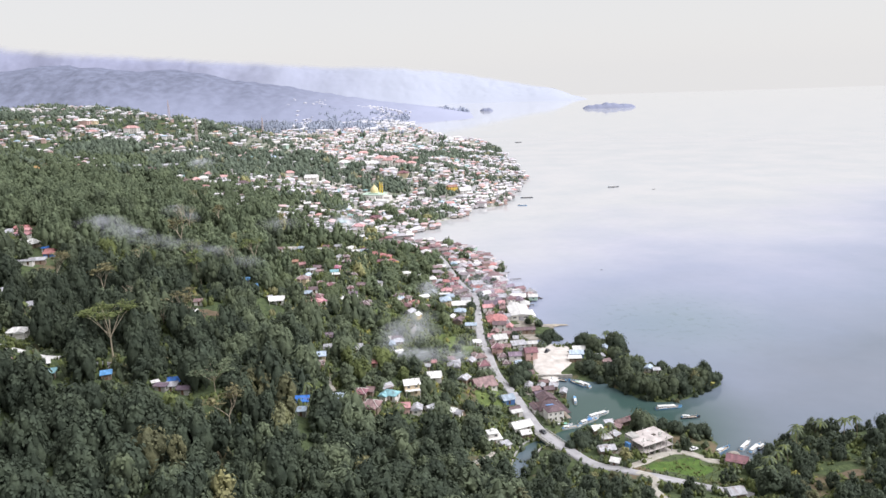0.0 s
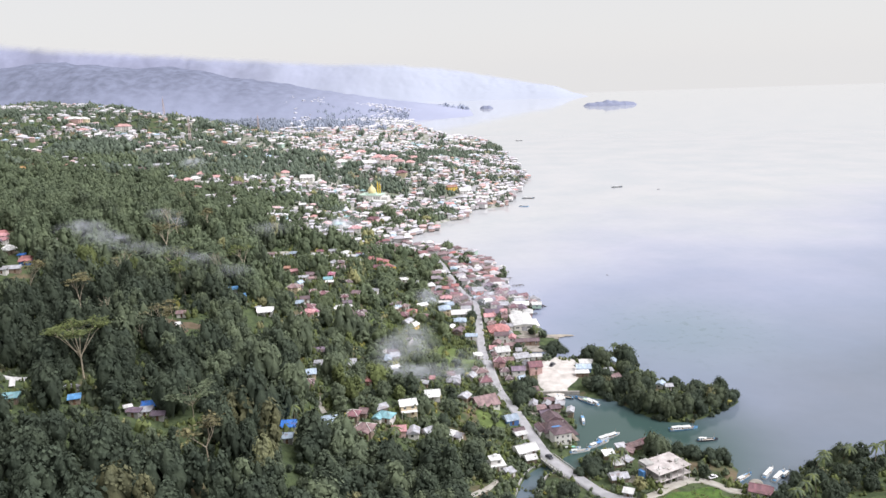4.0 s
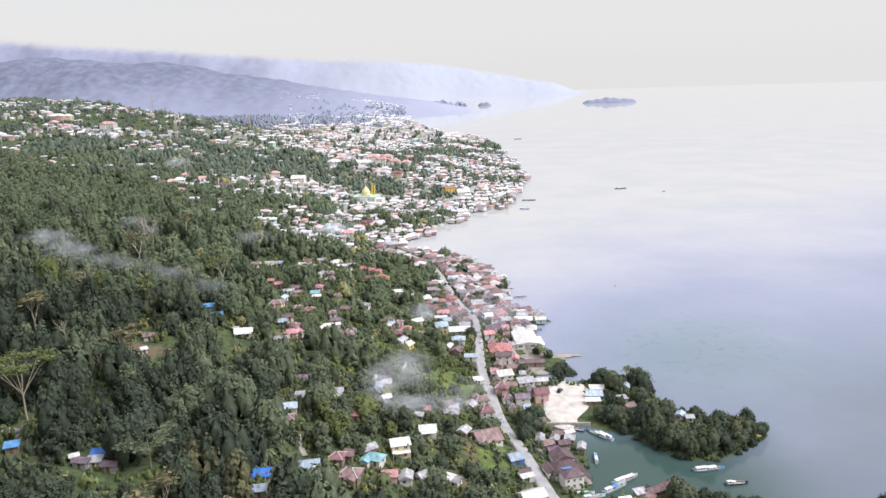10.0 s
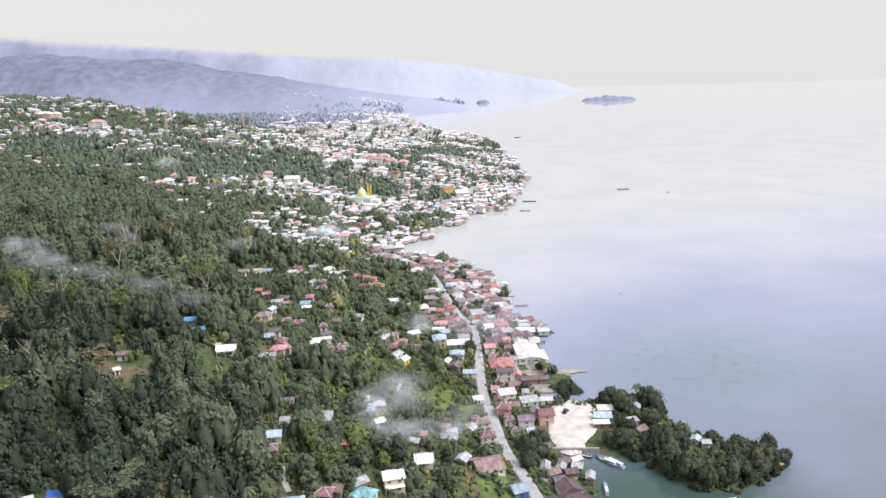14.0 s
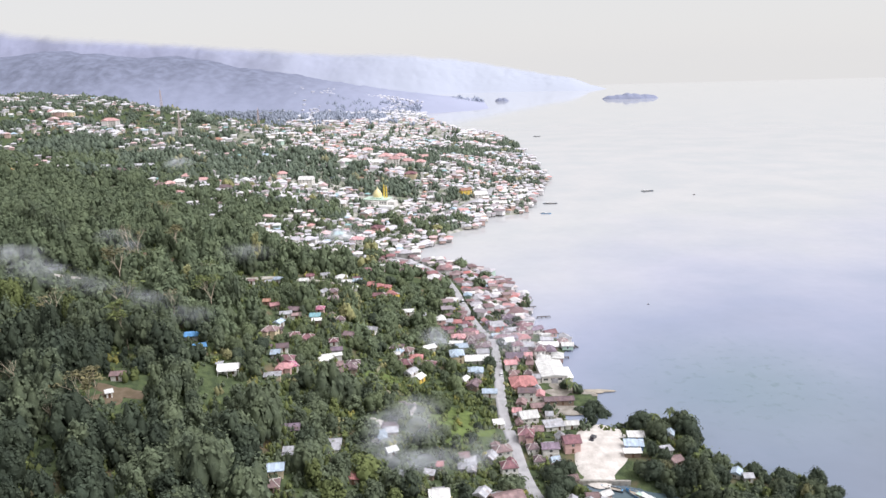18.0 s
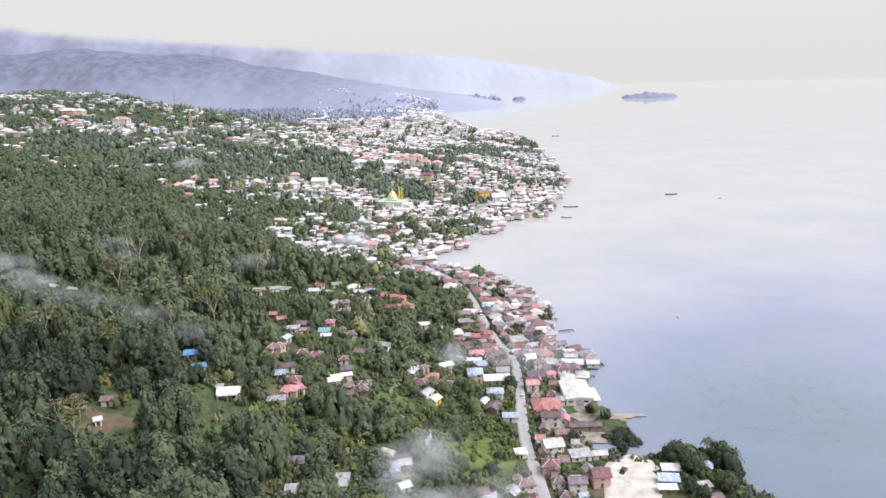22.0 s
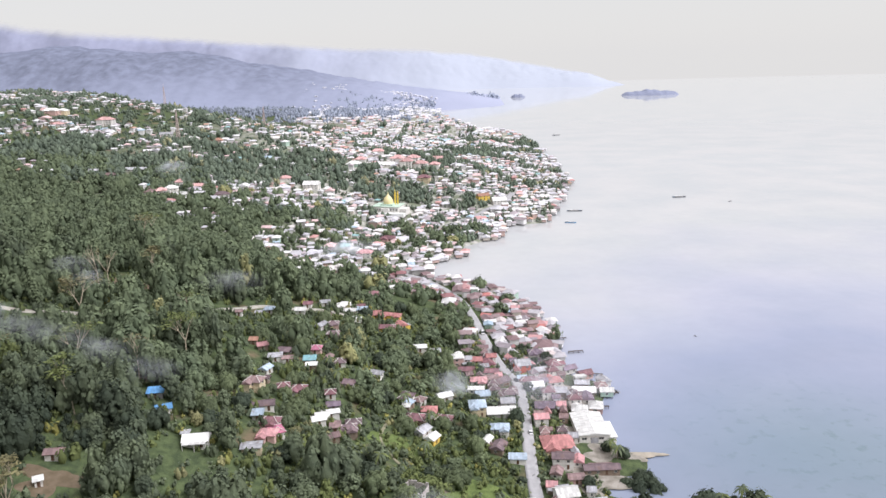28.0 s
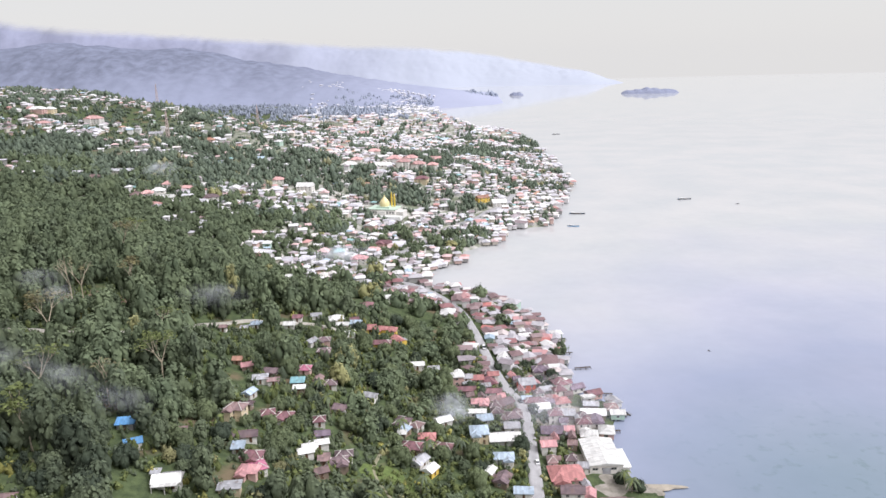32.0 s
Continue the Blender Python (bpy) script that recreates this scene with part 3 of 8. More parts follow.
def bare_tree(x, y, h, label, leaves=0, material=None, seed=1, flat=0.35):
    """A tall tree whose pale limbs show, with a thin crown."""
    rng = random.Random(seed)
    bm = bmesh.new()
    tips = limb(bm, Vector((0, 0, -1)), Vector((rng.uniform(-0.08, 0.08), 0, 1)).normalized(), h * 0.45, h * 0.019, 3, rng)
    root = part("tree", bm, M_PALE)
    root.matrix_basis = pose(x, y, ground_z(x, y), 0, 0, rng.uniform(0, 360))
    tagged(root, label, "tree")
    if leaves:
        g = np.random.default_rng(seed)
        t = np.array([tuple(p) for p in tips])
        c = t[g.integers(0, len(t), leaves)] + g.normal(size=(leaves, 3)) * np.array([h * 0.075, h * 0.075, h * 0.075 * flat])
        e, f = g.normal(size=(leaves, 3)), g.normal(size=(leaves, 3))
        e[:, 2] *= 0.4
        f[:, 2] *= 0.4
        s = 0.95
        part_mesh("crown", quads_mesh("crown", np.stack([c - e * s * 0.5, c - f * s * 0.5, c + e * s * 0.5, c + f * s * 0.5], 1), material or M_LEAF), root)
    CLEAR.append((x, y, 4.2))
    u = math.hypot(x, y - 60)
    for k in (6, 11, 16):
        LOW.append((x - x / u * k, y + (60 - y) / u * k, 4.5))


def umbrella_tree(x, y, h, reach, label, seed, leaves, material):
    """A straight trunk, limbs that rise outward like ribs, and a flat wide crown."""
    rng = random.Random(seed)
    bm = bmesh.new()
    fork = Vector((0, 0, h * 0.42))
    tube(bm, (0, 0, -1), fork, h * 0.015, h * 0.011, 7)
    tips = []
    for k in range(8):
        a = 2 * math.pi * k / 8 + rng.uniform(-0.25, 0.25)
        far = reach * rng.uniform(0.45, 0.62) * (0.35 if k % 4 == 0 else 1)
        elbow = fork + Vector((math.cos(a) * far, math.sin(a) * far, h * rng.uniform(0.30, 0.38)))
        tube(bm, fork - Vector((0, 0, h * 0.03 * (k % 3))), elbow, h * 0.0085, h * 0.005, 5)
        for j in range(3):
            b = a + (j - 1) * 0.55 + rng.uniform(-0.2, 0.2)
            tip = elbow + Vector((math.cos(b), math.sin(b), 0)) * reach * rng.uniform(0.2, 0.42) + Vector((0, 0, h * rng.uniform(0.08, 0.17)))
            tube(bm, elbow, tip, h * 0.0045, h * 0.0025, 4)
            tips += [tip, (tip + elbow) / 2 + Vector((0, 0, h * 0.05))]
    root = part("tree", bm, M_PALE)
    root.matrix_basis = pose(x, y, ground_z(x, y), 0, 0, rng.uniform(0, 360))
    tagged(root, label, "tree")
    g = np.random.default_rng(seed)
    t = np.array([tuple(p) for p in tips])
    c = t[g.integers(0, len(t), leaves)] + g.normal(size=(leaves, 3)) * np.array([reach * 0.10, reach * 0.10, h * 0.022])
    e, f = g.normal(size=(leaves, 3)), g.normal(size=(leaves, 3))
    e[:, 2] *= 0.3
    f[:, 2] *= 0.3
    part_mesh("crown", quads_mesh("crown", np.stack([c - e * 0.36, c - f * 0.36, c + e * 0.36, c + f * 0.36], 1), material), root)
    CLEAR.append((x, y, 5.0))
    u = math.hypot(x, y - 40)
    for k in (6, 11, 16):
        CLEAR.append((x - x / u * k, y + (40 - y) / u * k, 4.8))
    for k in (21, 26, 31, 36, 41):
        LOW.append((x - x / u * k, y + (40 - y) / u * k, 5.0))


def palm(x, y, h, seed=1):
    rng = random.Random(seed)
    bm = bmesh.new()
    lean = Vector((rng.uniform(-0.1, 0.1), rng.uniform(-0.1, 0.1), 0))
    p = Vector((0, 0, -0.5))
    for k in range(5):
        q = p + Vector((lean.x * h / 5 * k, lean.y * h / 5 * k, h / 5))
        tube(bm, p, q, 0.2 - 0.015 * k, 0.19 - 0.015 * k, 6)
        p = q
    root = part("palm", bm, M_BARK)
    root.matrix_basis = pose(x, y, ground_z(x, y))
    tagged(root, "tall coconut palm with arching feathery fronds", "palm tree")
    for k in range(13):
        bm = bmesh.new()
        a = 2 * math.pi * k / 13 + rng.uniform(-0.2, 0.2)
        up = rng.uniform(0.1, 0.9)
        L = rng.uniform(3.0, 4.2)
        spine = [p + Vector((math.cos(a) * L * s, math.sin(a) * L * s, L * (up * s - 1.1 * s * s))) for s in (0, 0.25, 0.5, 0.75, 1.0)]
        side = Vector((-math.sin(a), math.cos(a), 0))
        for s0 in range(4):
            for sg in (-1, 1):
                w0, w1 = (0.25, 0.6, 0.55, 0.4, 0.08)[s0], (0.25, 0.6, 0.55, 0.4, 0.08)[s0 + 1]
                vs = [bm.verts.new(v) for v in (spine[s0], spine[s0 + 1], spine[s0 + 1] + side * sg * w1 - Vector((0, 0, w1 * 0.5)), spine[s0] + side * sg * w0 - Vector((0, 0, w0 * 0.5)))]
                bm.faces.new(vs if sg > 0 else vs[::-1])
        part("frond", bm, M_LEAF_LIGHT if k % 3 == 0 else M_LEAF, root)

# ---- houses ----
def tin_sheets(nt, p, stain):
    """Sheets that have weathered unlike one another, with rust stains here and there."""
    n, l = nt.nodes, nt.links
    old = p.inputs["Base Color"].links[0].from_socket
    tc, snap, wn, mr, sc = (n.new(k) for k in ("ShaderNodeTexCoord", "ShaderNodeVectorMath", "ShaderNodeTexWhiteNoise", "ShaderNodeMapRange", "ShaderNodeVectorMath"))
    snap.operation, sc.operation = "SNAP", "SCALE"
    snap.inputs[1].default_value = (0.85, 2.6, 50)
    l.new(tc.outputs["Object"], snap.inputs[0])
    l.new(snap.outputs["Vector"], wn.inputs["Vector"])
    mr.inputs["To Min"].default_value, mr.inputs["To Max"].default_value = 0.80, 1.16
    l.new(wn.outputs["Value"], mr.inputs["Value"])
    l.new(old, sc.inputs[0])
    l.new(mr.outputs["Result"], sc.inputs["Scale"])
    geo, no, ramp, mx = (n.new(k) for k in ("ShaderNodeNewGeometry", "ShaderNodeTexNoise", "ShaderNodeValToRGB", "ShaderNodeMix"))
    no.inputs["Scale"].default_value, no.inputs["Detail"].default_value = 0.38, 5
    l.new(geo.outputs["Position"], no.inputs["Vector"])
    ramp.color_ramp.elements[0].position, ramp.color_ramp.elements[1].position = 0.57, 0.70
    ramp.color_ramp.elements[1].color = (stain, stain, stain, 1)
    l.new(no.outputs["Fac"], ramp.inputs["Fac"])
    mx.data_type = "RGBA"
    mx.inputs["B"].default_value = (0.20, 0.125, 0.10, 1)
    l.new(ramp.outputs["Color"], mx.inputs["Factor"])
    l.new(sc.outputs["Vector"], mx.inputs["A"])
    l.new(mx.outputs["Result"], p.inputs["Base Color"])


def roof_mat(name, a, b, spec=0.35, stain=0.6):
    return mat(name, a, b, 0.45, 0.6, 0.05, wave=0.35, fine=0.22, rnd=0.22, spec=spec, extra=lambda nt, p: tin_sheets(nt, p, stain))


ROOF = {
    "rust": roof_mat("rusty_brown_tin", (0.30, 0.205, 0.205), (0.19, 0.13, 0.135)),
    "brown": roof_mat("dark_brown_roof", (0.225, 0.160, 0.175), (0.145, 0.105, 0.12)),
    "plum": roof_mat("dark_plum_roof", (0.175, 0.120, 0.135), (0.112, 0.078, 0.090)),
    "maroon": roof_mat("maroon_roof", (0.275, 0.135, 0.155), (0.185, 0.095, 0.115)),
    "red": roof_mat("red_roof", (0.52, 0.235, 0.23), (0.42, 0.185, 0.185), 0.35, 0.3),
    "pink": roof_mat("faded_pink_roof", (0.62, 0.32, 0.33), (0.47, 0.25, 0.27), 0.35, 0.35),
    "magenta": roof_mat("magenta_roof", (0.44, 0.16, 0.24), (0.36, 0.13, 0.20)),
    "orange": roof_mat("orange_roof", (0.46, 0.25, 0.19), (0.36, 0.20, 0.15)),
    "white": roof_mat("white_zinc_roof", (0.78, 0.775, 0.77), (0.70, 0.69, 0.68), 0.35, 0.22),
    "grey": roof_mat("grey_zinc_roof", (0.48, 0.48, 0.52), (0.33, 0.33, 0.36)),
    "lightblue": roof_mat("light_blue_roof", (0.44, 0.52, 0.62), (0.36, 0.44, 0.54)),
    "blue": roof_mat("bright_blue_roof", (0.05, 0.20, 0.62), (0.04, 0.15, 0.48)),
    "skyblue": roof_mat("sky_blue_roof", (0.16, 0.38, 0.70), (0.12, 0.31, 0.60), 0.35, 0.2),
    # pale rose: haze over the far red roofs is put into the colour
    "rose": roof_mat("pale_rose_roof", (0.66, 0.40, 0.39), (0.56, 0.33, 0.33), 0.35, 0.2),
    "turquoise": roof_mat("turquoise_roof", (0.26, 0.47, 0.52), (0.20, 0.38, 0.43)),
    "purple": roof_mat("grey_purple_roof", (0.26, 0.20, 0.26), (0.17, 0.13, 0.17)),
}
WORD = {"rust": "rusty brown tin", "brown": "dark brown", "plum": "dark plum", "maroon": "maroon", "red": "red", "pink": "faded pink", "magenta": "dark magenta", "orange": "orange", "white": "white zinc",
        "grey": "grey zinc", "lightblue": "light blue", "blue": "bright blue", "skyblue": "sky blue", "rose": "pale rose", "turquoise": "turquoise", "purple": "grey-purple"}


def wall_mat(name, a, b):
    return mat(name, a, b, 0.7, 0.85, 0.02, 9, fine=0.12, rnd=0.10)


WALL = {
    "white": wall_mat("white_plaster", (0.78, 0.76, 0.74), (0.66, 0.63, 0.60)),
    "cream": wall_mat("cream_plaster", (0.68, 0.58, 0.42), (0.58, 0.48, 0.34)),
    "pink": wall_mat("pink_plaster", (0.66, 0.45, 0.42), (0.56, 0.37, 0.35)),
    "grey": wall_mat("bare_grey_block", (0.38, 0.37, 0.36), (0.28, 0.27, 0.27)),
    "wood": wall_mat("weathered_boards", (0.30, 0.23, 0.18), (0.20, 0.155, 0.125)),
    "blue": wall_mat("blue_painted_wall", (0.10, 0.22, 0.50), (0.08, 0.17, 0.40)),
    "yellow": wall_mat("yellow_plaster", (0.78, 0.56, 0.13), (0.68, 0.47, 0.10)),
    "red": wall_mat("orange_red_wall", (0.66, 0.12, 0.06), (0.55, 0.10, 0.05)),
    "green": wall_mat("pale_green_plaster", (0.45, 0.60, 0.50), (0.37, 0.5, 0.42)),
}
M_GLASS = mat("dark_window_glass", (0.05, 0.06, 0.07), (0.03, 0.035, 0.045), 1.0, 0.15, spec=0.6)
M_FRAME = mat("white_window_frame", (0.7, 0.68, 0.65), (0.6, 0.58, 0.55), 2.0, 0.6)
M_DOOR = mat("dark_wooden_door", (0.16, 0.09, 0.06), (0.11, 0.065, 0.045), 3.0, 0.6)
M_PILE = mat("dark_timber_piles", (0.10, 0.08, 0.07), (0.06, 0.05, 0.045), 1.5, 0.9)
M_CONC = mat("bare_concrete", (0.46, 0.45, 0.43), (0.34, 0.33, 0.32), 0.5, 0.9, 0.03, 5, fine=0.15)
M_WHITE = mat("white_paint", (0.8, 0.8, 0.79), (0.7, 0.7, 0.69), 0.6, 0.6, fine=0.06)


PANES = {}   # each window frame's panes


def simple_mesh(name, boxes, material):
    bm = bmesh.new()
    for b in boxes:
        box(bm, *b)
    me = bpy.data.meshes.new(name)
    bm.to_mesh(me)
    bm.free()
    me.materials.append(material)
    return me


def window_mesh(w, h):
    """A frame with a middle post, and the two panes set into it."""
    t = 0.09
    me = simple_mesh("window", [(-w / 2, w / 2, -0.06, 0.05, -h / 2, -h / 2 + t), (-w / 2, w / 2, -0.06, 0.05, h / 2 - t, h / 2), (-w / 2, -w / 2 + t, -0.06, 0.05, -h / 2 + t, h / 2 - t),
                                (w / 2 - t, w / 2, -0.06, 0.05, -h / 2 + t, h / 2 - t), (-t / 2, t / 2, -0.06, 0.05, -h / 2 + t, h / 2 - t)], M_FRAME)
    PANES[me.name] = simple_mesh("pane", [(-w / 2 + t, -t / 2, -0.03, 0.04, -h / 2 + t, h / 2 - t), (t / 2, w / 2 - t, -0.03, 0.04, -h / 2 + t, h / 2 - t)], M_GLASS)
    return me


DOOR_MESH = simple_mesh("door", [(-0.5, 0.5, -0.08, 0.05, 0, 2.05)], M_DOOR)
HANDLE_MESH = simple_mesh("door_handle", [(0.33, 0.4, -0.13, -0.08, 0.95, 1.05), (0.30, 0.4, -0.15, -0.12, 0.99, 1.02)], M_FRAME)
WINDOW_MESH, WINDOW_WIDE = window_mesh(1.3, 1.2), window_mesh(2.0, 1.2)


def window_part(me, parent):
    ob = part_mesh("window", me, parent)
    part_mesh("pane", PANES[me.name], ob)
    return ob


def door_part(parent):
    ob = part_mesh("door", DOOR_MESH, parent)
    part_mesh("door_handle", HANDLE_MESH, ob)
    return ob


STOREY = 2.4


def roof_bm(w, d, h, style, over=0.55, pitch=0.29):
    """A roof over w by d with its eaves at height h. The ridge runs along x."""
    bm = bmesh.new()
    x, y = w / 2 + over, d / 2 + over
    lo = [bm.verts.new((sx * x, sy * y, h - 0.12)) for sx, sy in ((-1, -1), (1, -1), (1, 1), (-1, 1))]
    up = [bm.verts.new((v.co.x, v.co.y, h + 0.12)) for v in lo]
    bm.faces.new(lo[::-1])
    for i in range(4):
        bm.faces.new((lo[i], lo[(i + 1) % 4], up[(i + 1) % 4], up[i]))
    rise = min(x, y) * pitch * 2 if style != "flat" else 0.3
    rise = min(rise, y * pitch * 2)
    if style == "hip":
        r = max(x - y * 0.9, 0.15)
        a, b = bm.verts.new((-r, 0, h + rise)), bm.verts.new((r, 0, h + rise))
    elif style == "shed":
        for v, dz in zip(up, (0, 0, rise * 0.6, rise * 0.6)):
            v.co.z += dz
        bm.faces.new(up)
        return bm
    else:
        a, b = bm.verts.new((-x, 0, h + rise)), bm.verts.new((x, 0, h + rise))
    bm.faces.new((up[0], up[1], b, a))
    bm.faces.new((up[2], up[3], a, b))
    bm.faces.new((up[1], up[2], b))
    bm.faces.new((up[3], up[0], a))
    # ridge cap
    box(bm, a.co.x, b.co.x, -0.14, 0.14, h + rise - 0.1, h + rise + 0.07)
    return bm


LOW = []     # x, y, radius on the camera's sightlines where trees are kept low
TAKEN = []   # x, y, radius of each house


def house(x, y, rot, w, d, roof, wall, style="gable", storeys=1, detail=True, stilts=False, label="", z=None, sink=2.5, name="house", porch=False, group="", pitch=0.27):
    z = (max(ground_z(x, y), 1.2) + 0.05) if z is None else z
    h = STOREY * storeys
    if 425 < y < 640 and x < 0:
        w, d = w * 0.88, d * 0.88
    bm = bmesh.new()
    box(bm, -w / 2, w / 2, -d / 2, d / 2, -(0.35 if stilts else sink), h)
    if storeys > 1:
        for s in range(1, storeys):
            box(bm, -w / 2 - 0.08, w / 2 + 0.08, -d / 2 - 0.08, d / 2 + 0.08, STOREY * s - 0.12, STOREY * s + 0.1)
    if style in ("gable",):  # gable ends
        k = d * 0.5 * pitch * 2 * 0.98
        for sx in (-1, 1):
            vs = [bm.verts.new((sx * (w / 2 - 0.02), -d / 2, h - 0.02)), bm.verts.new((sx * (w / 2 - 0.02), d / 2, h - 0.02)), bm.verts.new((sx * (w / 2 - 0.02), 0, h + k))]
            bm.faces.new(vs)
    root = part(name, bm, WALL[wall])
    root.matrix_basis = pose(x, y, z, 0, 0, rot)
    if not label:
        label = f"{'two-storey ' if storeys == 2 else 'three-storey ' if storeys == 3 else 'small '}house with {wall} walls and {WORD[roof]} roof" + (" on piles" if stilts else "")
    tagged(root, label, "house", group)
    part("roof", roof_bm(w, d, h, style, pitch=pitch), ROOF[roof], root)
    if style == "hip" and y < 640 and roof in ("maroon", "brown", "rust", "purple", "magenta"):
        X, Y = w / 2 + 0.55, d / 2 + 0.55
        top = h + min(min(X, Y) * pitch * 2, Y * pitch * 2) + 0.08
        r = max(X - Y * 0.9, 0.15)
        for sx in (-1, 1):
            for sy in (-1, 1):
                bm = bmesh.new()
                bent_tube(bm, ((sx * X, sy * Y, h + 0.16), (sx * (X + r) / 2, sy * Y / 2, (h + 0.16 + top) / 2), (sx * r, 0, top)), 0.13, 5)
                part("hip_cap", bm, M_FRAME, root, "pale ridge tiles")
    if style == "hip" and w > 6 and not stilts:  # a front wing with its own gable
        ww, wd = w * 0.42, 2.2
        off = (w * 0.22) * (1 if int(w * 7 + d * 3) % 2 else -1)
        bm = bmesh.new()
        box(bm, off - ww / 2, off + ww / 2, -d / 2 - wd, -d / 2 - 0.02, -sink, h - 0.05)
        part("wing_wall", bm, WALL[wall], root)
        o = part("wing_roof", roof_bm(wd + d * 0.5, ww, h, "gable", 0.6, 0.25), ROOF[roof], root)
        o.matrix_basis = pose(off, -d / 2 - wd + (wd + d * 0.5) / 2, 0.02, 0, 0, 90)
    if style == "gable" and w > 6.5 and not stilts:  # a lean-to at the back
        bm = bmesh.new()
        box(bm, -w * 0.3, w * 0.35, d / 2 + 0.02, d / 2 + 2.2, -sink, h - 0.75)
        part("lean_to", bm, WALL["wood" if wall == "white" else wall], root)
        bm = bmesh.new()
        box(bm, -w * 0.33, w * 0.38, 0, 2.9, -0.08, 0.06, m=pose(0, d / 2 - 0.1, h - 0.22, -11, 0, 0))
        part("lean_to_roof", bm, ROOF["rust" if roof in ("maroon", "brown") else "grey"], root)
    if detail:
        for s in range(storeys):
            zc = STOREY * s + 1.3
            nw = max(1, int(w // 3.6))
            for i in range(nw):
                px = -w / 2 + w * (i + 0.5) / nw
                for side, r in ((-1, 0), (1, 180)):
                    if s == 0 and side < 0 and i == nw // 2:
                        continue
                    o = window_part(WINDOW_MESH, root)
                    o.matrix_basis = pose(px, side * (d / 2), zc, 0, 0, r)
            for side, r in ((-1, -90), (1, 90)):
                o = window_part(WINDOW_WIDE if d > 6 else WINDOW_MESH, root)
                o.matrix_basis = pose(side * (w / 2), 0.4, zc, 0, 0, r)
        o = door_part(root)
        o.matrix_basis = pose(-w / 2 + w * (max(1, int(w // 3.6)) // 2 + 0.5) / max(1, int(w // 3.6)), -d / 2, 0.02)
    if porch:
        bm = bmesh.new()
        box(bm, -w / 2, w / 2, -d / 2 - 2.4, -d / 2 - 0.02, 2.35, 2.5)
        part("porch_roof", bm, ROOF[roof], root)
        for px in (-w / 2 + 0.2, 0, w / 2 - 0.2):
            bm = bmesh.new()
            box(bm, px - 0.09, px + 0.09, -d / 2 - 2.3, -d / 2 - 2.12, -3.0, 2.35)
            part("post", bm, M_FRAME, root)
    if stilts:
        for px in (-w / 2 + 0.4, 0, w / 2 - 0.4):
            for py in (-d / 2 + 0.4, d / 2 - 0.4):
                bm = bmesh.new()
                tube(bm, (px, py, -4.5), (px, py, -0.3), 0.16, 0.13, 5)
                part("pile", bm, M_PILE, root)
    TAKEN.append((x, y, 0.5 * math.hypot(w, d)))
    CLEAR.append((x, y, 0.5 * max(w, d) + 1.5))
    CLEAR.append((x, y - 0.5 * d - 3.4, 0.40 * w + 1.6))
    u = math.hypot(x, y - 60)
    ux, uy = -x / u, (60 - y) / u
    for k in ((12, 18, 24, 30, 36) if x < -55 else (9, 14, 19)):  # low trees along the camera's sightline to the house
        LOW.append((x + ux * k, y + uy * k, 0.4 * w + 3.0))
    if x < -55:  # tall forest cut back on the camera side of the house
        for k in (3.5, 7.5):
            CLEAR.append((x + ux * (0.5 * d + k), y + uy * (0.5 * d + k), 0.4 * w + 3.2))
    elif y < 480:
        CLEAR.append((x, y - 0.5 * d - 6.5, 0.30 * w + 0.6))
    return root

# ---- houses, one by one ----
# houses on the slope below the forest
house(-62.4, 367.2, 8, 5.16, 5.16, "lightblue", "cream", "gable", 1)
house(-62.0, 358.7, 8, 4.73, 5.16, "rust", "pink", "hip", 1)
house(-63.8, 401.0, 5, 6.02, 5.16, "purple", "white", "gable", 1)
house(-60.2, 378.6, 5, 3.44, 4.3, "grey", "wood", "shed", 1)
house(-63.3, 313.5, 4, 6.45, 5.59, "blue", "grey", "gable", 1)
house(-61.5, 303.8, 4, 3.87, 4.3, "lightblue", "grey", "gable", 1)
house(-49.5, 330.9, 10, 7.74, 5.16, "lightblue", "wood", "hip", 1)
house(-39.9, 339.0, -10, 5.59, 5.59, "maroon", "wood", "hip", 1)
house(-35.6, 341.7, -10, 3.44, 3.87, "rust", "wood", "shed", 1)
house(-28.3, 348.0, 35, 5.16, 4.3, "grey", "wood", "gable", 1)
house(-26.0, 343.2, -25, 7.74, 5.59, "turquoise", "white", "hip", 1)
house(-16.1, 352.6, 12, 7.31, 6.02, "white", "cream", "gable", 2, porch=True)
house(-34.2, 330.6, -15, 8.17, 6.88, "rust", "wood", "hip", 1)
house(-19.5, 336.0, 5, 5.59, 5.16, "pink", "pink", "gable", 1)
house(-13.3, 337.5, 88, 5.59, 4.73, "grey", "white", "gable", 1)
house(-6.9, 340.9, 40, 4.3, 4.3, "grey", "white", "gable", 1)
house(3.2, 344.0, -30, 3.87, 4.3, "white", "white", "gable", 1)
house(6.0, 343.5, -30, 3.87, 4.3, "grey", "white", "gable", 1)
house(-5.0, 373.2, 6, 6.88, 5.59, "white", "white", "gable", 1, porch=True)
house(11.1, 385.1, 62, 5.16, 4.73, "grey", "wood", "gable", 1)
house(21.0, 383.0, 22, 11.18, 12.04, "rust", "white", "gable", 1)
house(32.6, 368.0, 20, 6.02, 6.02, "lightblue", "blue", "gable", 1)
house(4.4, 412.9, 15, 4.3, 4.3, "rust", "blue", "gable", 1)
house(16.0, 419.3, 70, 4.3, 3.44, "grey", "white", "gable", 1)
house(6.4, 409.9, 5, 6.02, 3.44, "grey", "grey", "shed", 1)
house(-46.6, 400.6, 5, 4.3, 4.3, "grey", "grey", "gable", 1)
